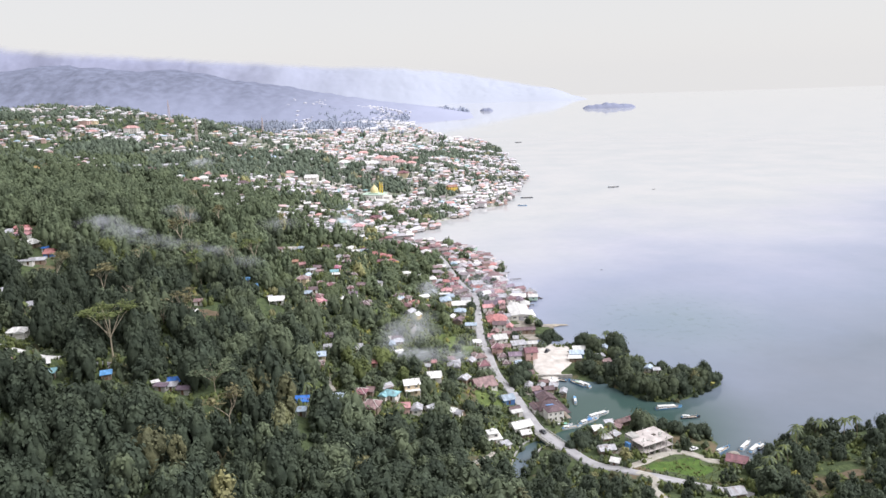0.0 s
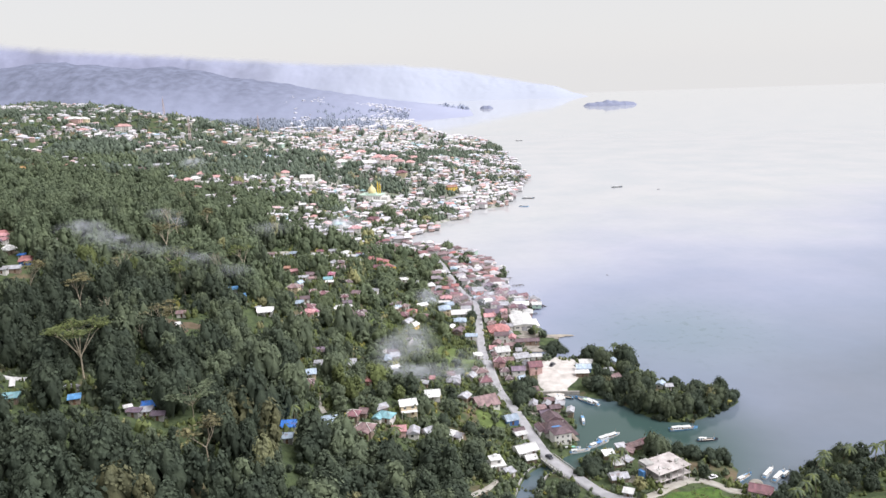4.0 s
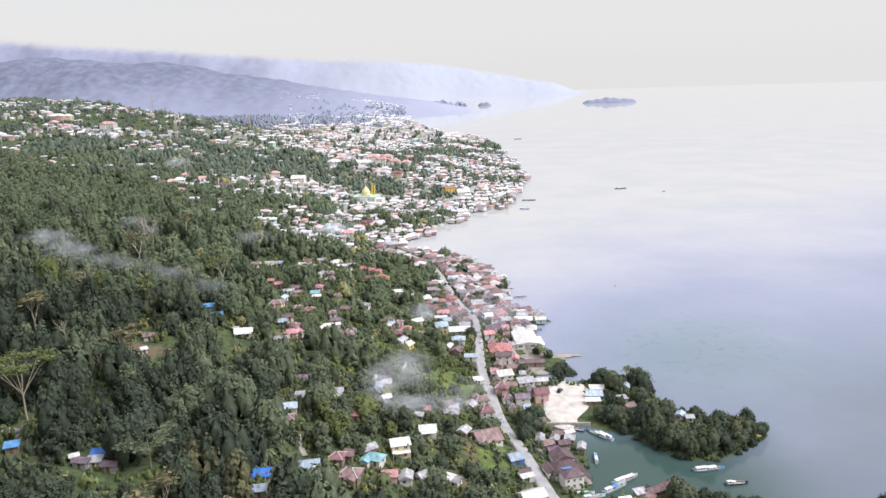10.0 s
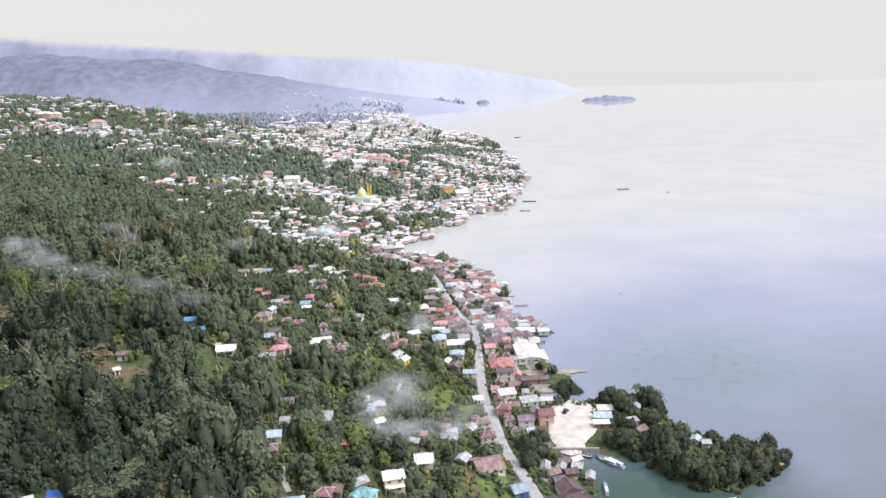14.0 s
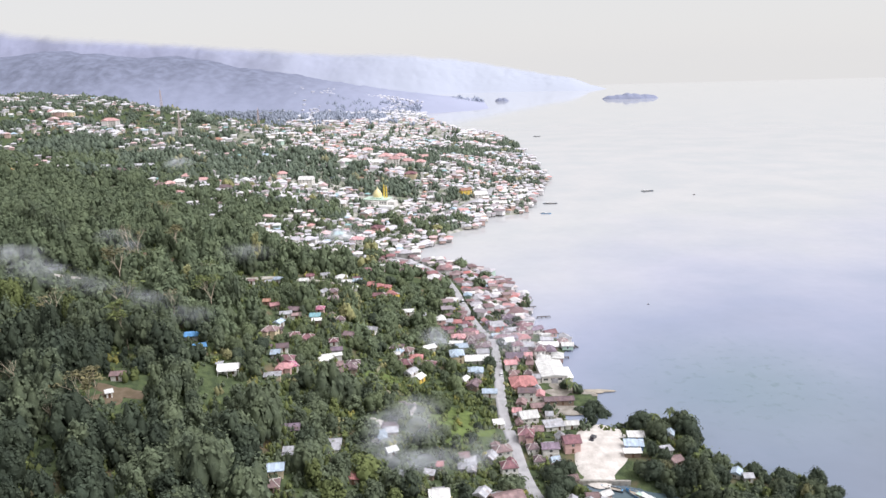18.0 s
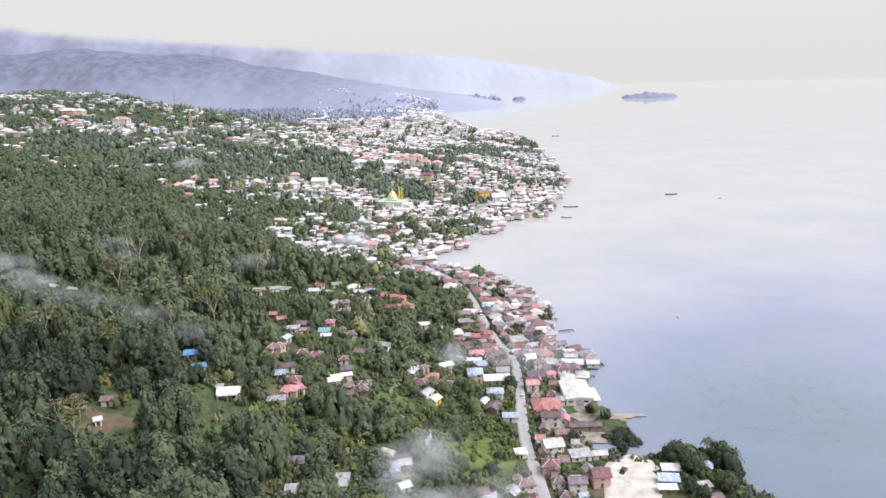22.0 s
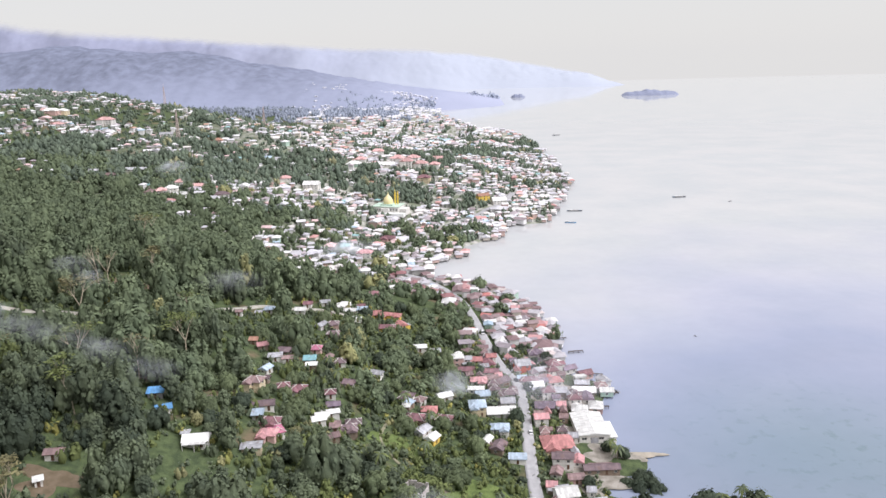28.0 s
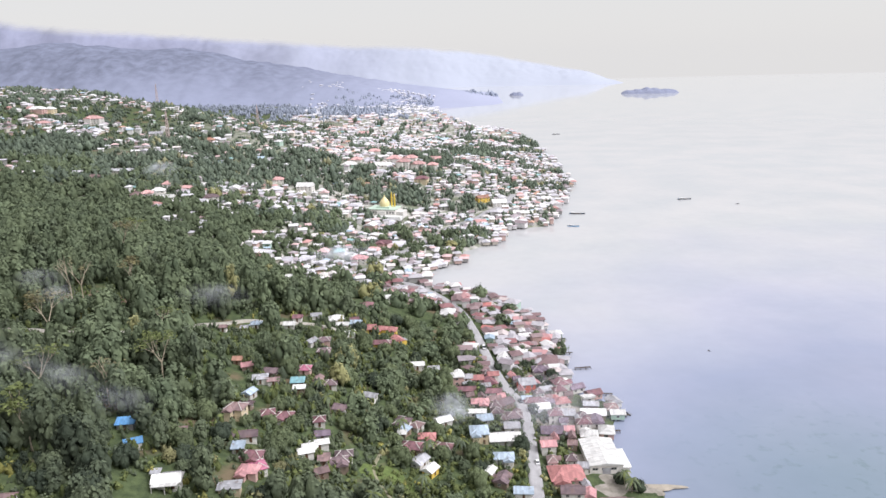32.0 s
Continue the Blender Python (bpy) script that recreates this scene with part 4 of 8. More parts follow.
house(-30.7, 412.5, 15, 6.45, 5.59, "lightblue", "white", "hip", 1)
house(-24.5, 402.6, 30, 3.87, 3.87, "white", "white", "gable", 1)
house(-35.6, 371.2, 0, 3.44, 3.44, "red", "wood", "shed", 1)
house(-25.9, 419.0, 0, 6.02, 4.3, "brown", "wood", "gable", 1)
house(-9.1, 391.4, 80, 3.44, 3.44, "grey", "wood", "shed", 1)

# along the road by the creek and the inlet
house(36.6, 341.0, 22, 9.46, 6.45, "white", "white", "gable", 1, sink=4.5)
house(35.3, 357.7, 18, 4.73, 3.87, "brown", "white", "gable", 1)
house(36.0, 355.0, 18, 5.16, 3.44, "white", "white", "shed", 1)
house(36.3, 458.0, 12, 8.17, 7.31, "white", "white", "gable", 2)
house(33.1, 436.4, -5, 6.45, 6.02, "maroon", "pink", "hip", 2)
house(52.8, 432.6, 6, 6.88, 6.88, "maroon", "pink", "gable", 2)
house(42.8, 427.5, 2, 6.88, 5.16, "purple", "white", "gable", 2)
house(47.8, 453.5, 10, 8.6, 5.16, "grey", "white", "shed", 1)
house(39.8, 448.1, 0, 4.3, 5.16, "rust", "cream", "gable", 1)
house(56.3, 454.8, 4, 6.02, 3.87, "white", "white", "gable", 1)
house(54.3, 482.2, 3, 14.62, 4.3, "brown", "wood", "gable", 1)
house(83.6, 441.2, -3, 6.88, 3.87, "white", "blue", "shed", 1)
house(80.5, 432.2, -6, 7.74, 4.3, "lightblue", "blue", "shed", 1)
house(78.5, 425.9, 0, 6.88, 2.58, "white", "wood", "shed", 1)
house(99.4, 442.9, 70, 4.3, 3.44, "lightblue", "white", "gable", 1)
house(94.8, 418.4, 30, 5.16, 4.3, "rust", "wood", "gable", 1)
house(93.7, 427.4, 15, 4.3, 3.01, "grey", "grey", "shed", 1)
house(117.4, 408.7, 60, 4.3, 3.44, "lightblue", "white", "gable", 1)
house(120.7, 405.3, 0, 3.44, 3.44, "grey", "white", "gable", 1)
house(27.6, 320.7, 30, 3.44, 3.01, "grey", "white", "shed", 1)
house(72.3, 314.1, 12, 6.88, 4.3, "grey", "wood", "gable", 1)
house(72.6, 299.2, -25, 3.44, 2.58, "white", "grey", "shed", 1)
house(126.7, 301.9, -28, 8.17, 6.45, "maroon", "white", "gable", 1)
house(112.1, 267.6, 10, 6.02, 5.16, "grey", "wood", "gable", 1)
house(72.8, 335.0, 10, 4.3, 3.44, "white", "wood", "shed", 1)

# round the junction
house(38.1, 500.6, 4, 13.4, 11.4, "red", "pink", "hip", 1)
house(38.6, 485.9, -4, 8.6, 5.16, "brown", "white", "gable", 2)
house(3.2, 521.2, 4, 7.31, 7.74, "lightblue", "cream", "hip", 2)
house(14.3, 522.2, 4, 12.9, 6.88, "white", "grey", "gable", 1)
house(-19.1, 516.2, 2, 7.74, 5.16, "red", "white", "hip", 1)
house(-24.9, 506.1, -12, 9.46, 6.88, "maroon", "wood", "hip", 1)
house(-12.0, 509.7, -14, 7.74, 6.02, "maroon", "wood", "hip", 1)
house(-21.2, 497.2, 60, 7.74, 5.16, "grey", "white", "gable", 1)
house(-16.9, 492.5, 60, 6.02, 5.16, "white", "yellow", "gable", 1)
house(-12.5, 533.3, 30, 7.74, 5.16, "white", "white", "gable", 1)
house(-61.3, 479.6, 14, 6.02, 5.16, "white", "white", "gable", 1)
house(-48.8, 481.0, 8, 6.88, 5.16, "brown", "white", "hip", 1)
house(-55.3, 474.8, 8, 4.3, 4.3, "rust", "wood", "shed", 1)
house(-30.9, 523.0, 75, 7.74, 4.3, "brown", "white", "hip", 1)
house(-24.1, 524.1, 60, 6.02, 5.16, "rust", "white", "hip", 1)
house(-28.3, 517.0, 65, 5.16, 3.44, "lightblue", "wood", "shed", 1)
house(-29.5, 513.3, 0, 3.44, 2.58, "white", "wood", "shed", 1)
house(-25.2, 416.2, 10, 4.3, 4.3, "grey", "wood", "gable", 1)
house(-47.0, 395.5, 10, 4.73, 5.16, "grey", "white", "gable", 1)
house(-6.2, 400.4, 5, 4.3, 3.44, "red", "wood", "gable", 1)
house(6.1, 405.4, 0, 6.88, 4.3, "grey", "grey", "hip", 1)
house(16.2, 418.1, 60, 4.3, 3.87, "grey", "white", "gable", 1)
house(13.0, 505.8, 0, 7.74, 5.16, "lightblue", "white", "hip", 1)
house(11.8, 491.9, 70, 6.88, 5.16, "brown", "wood", "gable", 1)
house(6.9, 495.8, 65, 5.16, 3.01, "white", "white", "gable", 1)
house(19.5, 485.4, -3, 6.88, 3.44, "lightblue", "white", "shed", 1)
house(21.6, 448.9, 10, 4.3, 3.44, "white", "white", "shed", 1)
house(32.8, 519.4, 5, 6.02, 5.16, "pink", "white", "gable", 2)
house(36.6, 538.1, 0, 9.46, 6.88, "purple", "grey", "gable", 1)
house(45.4, 487.7, 80, 5.16, 4.3, "pink", "white", "gable", 1)
house(42.5, 474.4, 4, 6.02, 4.3, "rust", "pink", "gable", 1)
house(35.1, 477.8, 75, 5.16, 4.3, "rust", "white", "gable", 1)
house(58.6, 557.5, -4, 11.18, 6.02, "white", "wood", "gable", 1, stilts=False)
house(45.9, 556.1, -4, 6.88, 6.02, "grey", "wood", "gable", 1)
house(59.0, 566.4, -6, 6.88, 4.3, "grey", "wood", "gable", 1)

# hamlet on the green slope
house(-73.3, 620.5, 12, 8.4, 6.4, "white", "cream", "hip", 1)
house(-62.0, 668, 8, 7.4, 5.4, "maroon", "white", "hip", 1)
house(-52.2, 710, 20, 5.4, 5.0, "white", "white", "gable", 2)
house(-45.3, 537, -20, 6.0, 4.6, "grey", "white", "gable", 1)
house(-27.0, 588, 6, 7.6, 4.6, "white", "white", "gable", 1)
house(-18.8, 590.5, 6, 6.2, 4.6, "grey", "wood", "gable", 1)
house(-129.1, 746, 15, 6.4, 5.0, "white", "white", "gable", 1)
house(-64.0, 625.0, 12, 5.2, 4.4, "maroon", "white", "gable", 1)
house(-84.0, 619.0, 12, 6.2, 4.4, "grey", "white", "gable", 1)
house(-123.3, 466.3, 10, 6.45, 4.3, "skyblue", "grey", "shed", 1)
house(-115.4, 453.4, 25, 6.02, 4.3, "skyblue", "white", "gable", 1)
house(-97.3, 435.5, 8, 9.46, 6.02, "white", "white", "gable", 1, porch=True)
house(-101.8, 437.8, 8, 2.58, 2.58, "grey", "white", "flat", 1)
house(-76.6, 452.7, -5, 7.31, 6.02, "pink", "pink", "hip", 1)
house(-74.3, 456.4, -60, 6.88, 5.16, "magenta", "white", "hip", 1)
house(-78.0, 462.1, -5, 8.17, 5.59, "maroon", "pink", "hip", 1)
house(-83.8, 474.8, 12, 9.46, 5.16, "brown", "white", "gable", 1)
house(-91.5, 491.3, -10, 7.74, 6.45, "rust", "cream", "hip", 2)
house(-90.4, 501.1, -10, 5.16, 3.44, "brown", "wood", "gable", 1)
house(-80.6, 496.0, 15, 5.59, 5.16, "maroon", "white", "hip", 1)
house(-74.1, 496.7, 0, 6.88, 5.16, "maroon", "white", "hip", 1)
house(-61.1, 499.4, 10, 4.73, 5.16, "maroon", "white", "hip", 1)
house(-55.0, 514.2, -20, 5.59, 5.16, "brown", "white", "gable", 1)
house(-75.4, 542.5, 0, 6.02, 5.59, "magenta", "pink", "hip", 1)
house(-104.6, 539.8, 0, 3.87, 4.3, "orange", "wood", "gable", 1)
house(-91.2, 526.3, 12, 6.88, 6.02, "grey", "white", "flat", 1)
house(-88.2, 533.5, -10, 6.02, 5.16, "brown", "wood", "gable", 1)
house(-85.3, 525.1, 10, 5.16, 3.44, "rust", "white", "gable", 1)
house(-62.6, 535.3, 8, 6.02, 5.59, "brown", "white", "hip", 1)
house(-67.8, 534.5, 80, 5.16, 3.87, "rust", "cream", "gable", 1)
house(-75.2, 526.6, 5, 6.02, 4.3, "turquoise", "wood", "shed", 1)
house(-73.3, 520.4, 5, 5.16, 2.58, "white", "wood", "shed", 1)
house(-92.0, 511.6, 70, 5.59, 4.3, "lightblue", "white", "gable", 1)
house(-58.5, 490.5, 10, 6.02, 4.3, "purple", "grey", "gable", 1)
house(-58.6, 484.2, 15, 7.74, 3.87, "white", "white", "flat", 1)
house(-62.2, 476.2, 20, 6.02, 4.3, "white", "white", "gable", 1)
house(-50.6, 475.5, 12, 9.03, 5.16, "brown", "wood", "hip", 1)
house(-55.0, 466.7, 25, 5.16, 4.3, "rust", "wood", "gable", 1)
house(-83.9, 466.1, 5, 4.3, 4.3, "lightblue", "grey", "shed", 1)
house(-109.7, 591.6, 5, 6.45, 5.16, "lightblue", "white", "hip", 1)
house(-113.9, 583.7, 0, 3.44, 2.58, "grey", "white", "shed", 1)
house(-94.8, 600.5, 0, 6.02, 4.73, "white", "white", "gable", 1)
house(-92.9, 612.5, 0, 5.16, 4.3, "maroon", "white", "gable", 1)
house(-79.1, 578.2, 65, 6.88, 4.3, "grey", "white", "gable", 1)
house(-73.6, 582.6, 5, 6.88, 5.16, "brown", "pink", "hip", 1)
house(-71.5, 570.2, 5, 6.88, 4.3, "brown", "wood", "hip", 1)
house(-79.2, 594.5, 0, 6.02, 4.3, "rust", "wood", "gable", 1)
house(-104.7, 467.9, 12, 4.3, 3.01, "rust", "pink", "shed", 1)
house(-79.7, 441.1, 8, 7.74, 5.16, "grey", "cream", "flat", 1)
house(-123.3, 580.4, 0, 3.44, 3.01, "rust", "white", "gable", 1)
house(-99.4, 535.3, 20, 5.16, 4.3, "pink", "wood", "gable", 1)

# yellow school with red roofs
house(-54.2, 616.6, 5, 6.88, 6.88, "red", "yellow", "gable", 1)
house(-48.6, 620.2, -4, 6.88, 5.16, "red", "yellow", "hip", 1)
house(-43.9, 626.2, -4, 7.74, 5.16, "red", "yellow", "hip", 1)
house(-38.9, 612.4, -62, 7.74, 5.16, "red", "yellow", "gable", 1)
house(-47.3, 599.6, 2, 12.9, 5.16, "maroon", "yellow", "hip", 1)
house(-62.9, 619.7, 0, 7.74, 5.16, "lightblue", "white", "gable", 1)
house(-68.6, 612.5, 0, 6.88, 4.3, "white", "pink", "gable", 1)
house(-63.5, 602.7, 30, 6.02, 3.44, "white", "white", "gable", 1)

# the row along the road
house(29.0, 586.1, 12, 7.74, 7.74, "grey", "red", "gable", 2)
house(4.5, 555.8, 0, 7.74, 5.16, "pink", "white", "hip", 1)
house(2.9, 544.9, 0, 7.74, 3.44, "white", "white", "flat", 1)
house(3.8, 587.9, 3, 6.02, 5.16, "red", "white", "gable", 1)
house(12.1, 590.0, 6, 5.16, 4.3, "red", "white", "gable", 2)
house(-1.8, 588.3, 0, 6.88, 5.16, "grey", "white", "gable", 1)
house(11.0, 571.9, 0, 8.6, 4.3, "maroon", "white", "gable", 1)
house(-1.9, 571.2, 0, 10.32, 5.16, "maroon", "wood", "gable", 1)
house(16.3, 557.9, 40, 7.74, 5.16, "brown", "wood", "gable", 1)
house(31.7, 566.4, 4, 10.32, 5.16, "maroon", "white", "hip", 1)
house(27.7, 568.4, 0, 4.3, 3.44, "lightblue", "white", "gable", 1)
house(38.8, 609.4, 4, 8.6, 6.02, "purple", "white", "hip", 1)

# edge of the forest hill
house(-283.8, 508.2, 10, 7.74, 6.02, "purple", "white", "gable", 1)
house(-287.1, 522.4, 5, 8.6, 5.16, "pink", "white", "gable", 1)
house(-270.6, 500.3, -10, 8.6, 6.88, "white", "wood", "hip", 1)
house(-246.4, 472.4, 8, 6.88, 4.3, "red", "blue", "gable", 1)
house(-244.8, 454.0, 12, 10.32, 5.16, "grey", "wood", "shed", 1)

# far landmarks
house(-86.3, 1179.3, -12, 17.2, 13.76, "rose", "white", "hip", 3)
house(-73.3, 1163.0, -12, 15.48, 12.04, "rose", "white", "hip", 3)
house(-55.6, 1164.7, -12, 17.2, 12.04, "rose", "white", "hip", 3)
house(-38.6, 1180.2, -12, 13.76, 10.32, "rose", "white", "hip", 3)
house(-66.9, 1204.8, -12, 15.48, 12.04, "rose", "white", "hip", 3)
house(-48.9, 1108.2, -8, 15.48, 10.32, "maroon", "cream", "hip", 2)
house(20.9, 1071.6, 25, 13.76, 8.6, "orange", "yellow", "gable", 2)
house(-74.0, 904.0, -8, 15.48, 8.6, "maroon", "pink", "hip", 1)
house(-82.3, 879.2, -10, 12.04, 8.6, "rose", "white", "hip", 1)
house(-89.4, 842.8, -12, 12.9, 8.6, "pink", "white", "hip", 2)
house(-200.7, 1791.0, 0, 18.92, 12.04, "rose", "white", "gable", 2)
house(39.2, 1061.7, 10, 15.48, 12.04, "white", "white", "gable", 2)
house(62.7, 1023.9, 0, 20.64, 7.74, "white", "white", "gable", 1)
house(-130.6, 1153.3, 0, 13.76, 10.32, "rose", "white", "hip", 1)
house(-37.0, 1228.3, -5, 15.48, 10.32, "rose", "white", "gable", 2)
house(-117.0, 1230.0, 0, 15.48, 10.32, "rose", "white", "hip", 2)
house(-98.4, 1150.0, 0, 20.64, 10.32, "white", "white", "gable", 1)
house(-136.5, 1131.5, 0, 17.2, 12.04, "white", "green", "hip", 1)
house(-463.0, 1182.0, -5, 20.64, 12.04, "rose", "white", "hip", 3)
house(-544.6, 1204.3, 0, 20.64, 10.32, "white", "pink", "hip", 2)
house(-534.5, 1215.3, 0, 12.04, 10.32, "white", "cream", "hip", 2)
house(-555.2, 1211.4, 0, 12.04, 8.6, "rose", "white", "gable", 1)
house(-505.2, 1140.8, 0, 13.76, 8.6, "rose", "white", "hip", 1)
house(-274.1, 867.0, 20, 9.46, 7.74, "rose", "white", "hip", 2)
house(-270.7, 883.0, 10, 11.18, 8.6, "white", "white", "hip", 2)
house(-268.7, 900.8, 10, 8.6, 7.74, "rose", "white", "hip", 3)
house(-258.0, 868.3, 5, 12.04, 6.88, "white", "white", "gable", 1)
house(-284.9, 870.1, 0, 9.46, 7.74, "rust", "white", "hip", 1)
house(-254.5, 906.8, 0, 10.32, 6.88, "rose", "white", "gable", 1)
house(-227.4, 891.4, 20, 13.76, 8.6, "brown", "white", "hip", 1)
house(-247.3, 934.8, 0, 10.32, 6.88, "white", "white", "gable", 1)
house(-165.6, 1007.1, -4, 16.34, 12.04, "white", "white", "gable", 2)
house(-195.7, 1015.6, 0, 12.04, 8.6, "rose", "white", "hip", 1)
house(-307.2, 1145.9, 0, 11.18, 8.6, "orange", "pink", "hip", 1)
house(-340.3, 911.5, 0, 11.18, 6.88, "rust", "white", "hip", 1)
house(-330.5, 947.8, 0, 22.36, 6.02, "grey", "white", "gable", 1)
house(-332.5, 1128.1, 0, 13.76, 8.6, "white", "white", "hip", 1)
house(-369.3, 1139.3, 20, 15.48, 8.6, "grey", "white", "gable", 1)

# houses on the forest hill
house(-272.1, 502.4, 8, 7.74, 6.88, "white", "white", "hip", 1)
house(-283.8, 513.5, 8, 10.32, 6.02, "pink", "white", "gable", 1)
house(-291.2, 526.8, 8, 9.46, 5.16, "red", "wood", "gable", 1)
house(-249.6, 480.4, -5, 6.02, 4.3, "red", "blue", "gable", 1)
house(-257.6, 489.4, 0, 3.44, 3.44, "blue", "white", "shed", 1)
house(-294.6, 510.1, 20, 12.04, 7.74, "grey", "white", "gable", 1)
house(-199.0, 343.0, 12, 8.6, 5.16, "white", "white", "hip", 1)
house(-209.9, 379.5, 20, 5.16, 5.16, "grey", "cream", "gable", 1)
house(-185.5, 304.5, 0, 6.02, 4.3, "rose", "white", "gable", 1)
house(-161.7, 294.9, 10, 5.16, 3.44, "turquoise", "wood", "shed", 1)
house(-140.6, 300.2, 20, 3.8, 3.0, "skyblue", "wood", "shed", 1)
house(-145.2, 308.6, -20, 4.6, 2.2, "grey", "wood", "flat", 1)
house(-114.2, 305.0, 8, 5.0, 4.2, "blue", "white", "gable", 1)
house(-114.0, 299.6, 6, 4.2, 3.0, "grey", "white", "shed", 1)
house(-117.4, 297.2, -10, 4.6, 2.2, "purple", "grey", "shed", 1)
house(-108.6, 298.6, -4, 5.0, 3.2, "purple", "grey", "gable", 1)
house(-120.6, 299.8, 30, 2.4, 2.2, "white", "white", "flat", 1)
house(-136.8, 415.5, 8, 5.0, 3.4, "rust", "white", "gable", 1)
house(-134.4, 401.0, 30, 2.2, 2.0, "white", "white", "shed", 1)
house(-232.2, 391.8, 60, 6.88, 5.16, "grey", "white", "gable", 1)
house(-248.9, 447.9, 10, 10.32, 5.16, "grey", "white", "flat", 1)

# ---- landmarks ----
M_SAND = mat("white_coral_sand", (0.66, 0.62, 0.59), (0.50, 0.46, 0.43), 0.22, 0.95, 0.25, 0.9, fine=0.10)
M_SOIL = mat("orange_earth", (0.48, 0.30, 0.14), (0.36, 0.21, 0.10), 0.2, 0.95, 0.3, 0.6, fine=0.15)
M_EARTH = mat("brown_earth", (0.19, 0.145, 0.105), (0.13, 0.10, 0.065), 0.3, 0.95, 0.2, 0.8, fine=0.2)
M_STONE = mat("seawall_stone", (0.42, 0.40, 0.37), (0.30, 0.28, 0.26), 0.6, 0.9, 0.1, 2.0, fine=0.2)
M_GOLD = mat("golden_dome", (0.82, 0.72, 0.42), (0.74, 0.62, 0.32), 0.5, 0.35, spec=0.5)
M_YELLOW = mat("yellow_minaret", (0.78, 0.58, 0.10), (0.68, 0.48, 0.08), 0.6, 0.6)
M_PALEGREEN = mat("pale_green_roof", (0.55, 0.68, 0.58), (0.46, 0.58, 0.5), 0.4, 0.6, fine=0.1)
M_TARP = mat("blue_tarpaulin", (0.12, 0.30, 0.62), (0.09, 0.23, 0.50), 0.6, 0.5, 0.1, 1.2)
M_HULL_BLUE = mat("blue_boat_paint", (0.20, 0.42, 0.68), (0.15, 0.34, 0.58), 0.8, 0.5)
M_HULL_WHITE = mat("white_boat_paint", (0.78, 0.78, 0.78), (0.66, 0.67, 0.68), 0.8, 0.5, fine=0.08)
M_HULL_DARK = mat("dark_boat_paint", (0.07, 0.08, 0.10), (0.05, 0.055, 0.07), 0.8, 0.5)
M_DECK = mat("boat_deck_wood", (0.42, 0.36, 0.30), (0.30, 0.26, 0.22), 1.2, 0.8)
M_GREEN = mat("green_awning", (0.28, 0.60, 0.48), (0.22, 0.50, 0.40), 0.8, 0.6)
M_STEEL = mat("painted_lattice_steel", (0.62, 0.50, 0.48), (0.50, 0.38, 0.37), 0.2, 0.6)
M_CARW = mat("white_car_paint", (0.75, 0.75, 0.76), (0.68, 0.68, 0.70), 0.7, 0.3, spec=0.5)
M_CARD = mat("dark_car_paint", (0.05, 0.05, 0.06), (0.035, 0.035, 0.045), 0.7, 0.3, spec=0.5)
M_TYRE = mat("tyre_rubber", (0.03, 0.03, 0.03), (0.02, 0.02, 0.02), 2, 0.9)


def patch(name, cx, cy, rx, ry, material, label, lift=0.25, heaps=0.0, kind="structure", wob=0.18, turn=0.0, seed=1):
    """A worn, uneven patch draped on the land."""
    rings, n = 12, 40
    v = [(cx, cy)]
    for o in (-0.6, 0, 0.6):
        CLEAR.append((cx + o * rx * math.cos(turn) - o * (ry - rx if ry > rx else 0) * math.sin(turn), cy + o * rx * math.sin(turn) + o * (ry - rx if ry > rx else 0) * math.cos(turn), min(rx, ry) * 1.15))
    for r in range(1, rings + 1):
        for i in range(n):
            a = 2 * math.pi * i / n
            k = r / rings * (1 + wob * math.sin(3 * a + seed) + wob * 0.6 * math.sin(5 * a + 2 * seed))
            px, py = rx * k * math.cos(a), ry * k * math.sin(a)
            v.append((cx + px * math.cos(turn) - py * math.sin(turn), cy + px * math.sin(turn) + py * math.cos(turn)))
    v = np.array(v)
    z = height(v[:, 0], v[:, 1])
    edge = np.r_[0, np.repeat(np.arange(1, rings + 1) / rings, n)]
    z = np.maximum(z, 1.0) + lift * (1 - edge**6) - 0.5 * edge**8 + heaps * np.clip(ripple(v[:, 0], v[:, 1], 13), 0, 1) * (1 - edge)
    bm = bmesh.new()
    vs = [bm.verts.new((*p, q)) for p, q in zip(v, z)]
    for i in range(n):
        bm.faces.new((vs[0], vs[1 + i], vs[1 + (i + 1) % n]))
        for r in range(rings - 1):
            a, b = 1 + r * n + i, 1 + r * n + (i + 1) % n
            bm.faces.new((vs[a], vs[a + n], vs[b + n], vs[b]))
    for f in bm.faces:
        f.smooth = True
    return tagged(part(name, bm, material), label, "ground", kind=kind)


M_SPIT = mat("wet_sand", (0.42, 0.37, 0.31), (0.30, 0.27, 0.23), 0.3, 0.8, 0.05, 3, fine=0.2)
# sand yard behind the sea wall
patch("ground_sand_yard", 65, 431, 12.5, 26, M_SAND, "pale coral sand yard with low heaps by the inlet", 0.8, 1.6, turn=-0.18, wob=0.07)
patch("ground_sand_yard", 71, 450, 10, 8, M_SAND, "pale sand spread beside the sheds", 0.7, 0.8, seed=3)
bm = bmesh.new()
box(bm, -11.5, 11.5, -0.5, 0.5, -3, 2.1)
for i in range(9):
    box(bm, -11 + i * 2.6, -10.4 + i * 2.6, -0.75, -0.4, -3, 1.9)
wall = part("sea_wall", bm, M_STONE)
wall.matrix_basis = pose(62, 408, 0, 0, 0, -4)
tagged(wall, "low grey stone sea wall edging the sand yard", "sea wall", kind="structure")
patch("ground_shoal", 76, 498, 9, 2.2, M_SPIT, "narrow pale sand spit at the shore", 0.2)
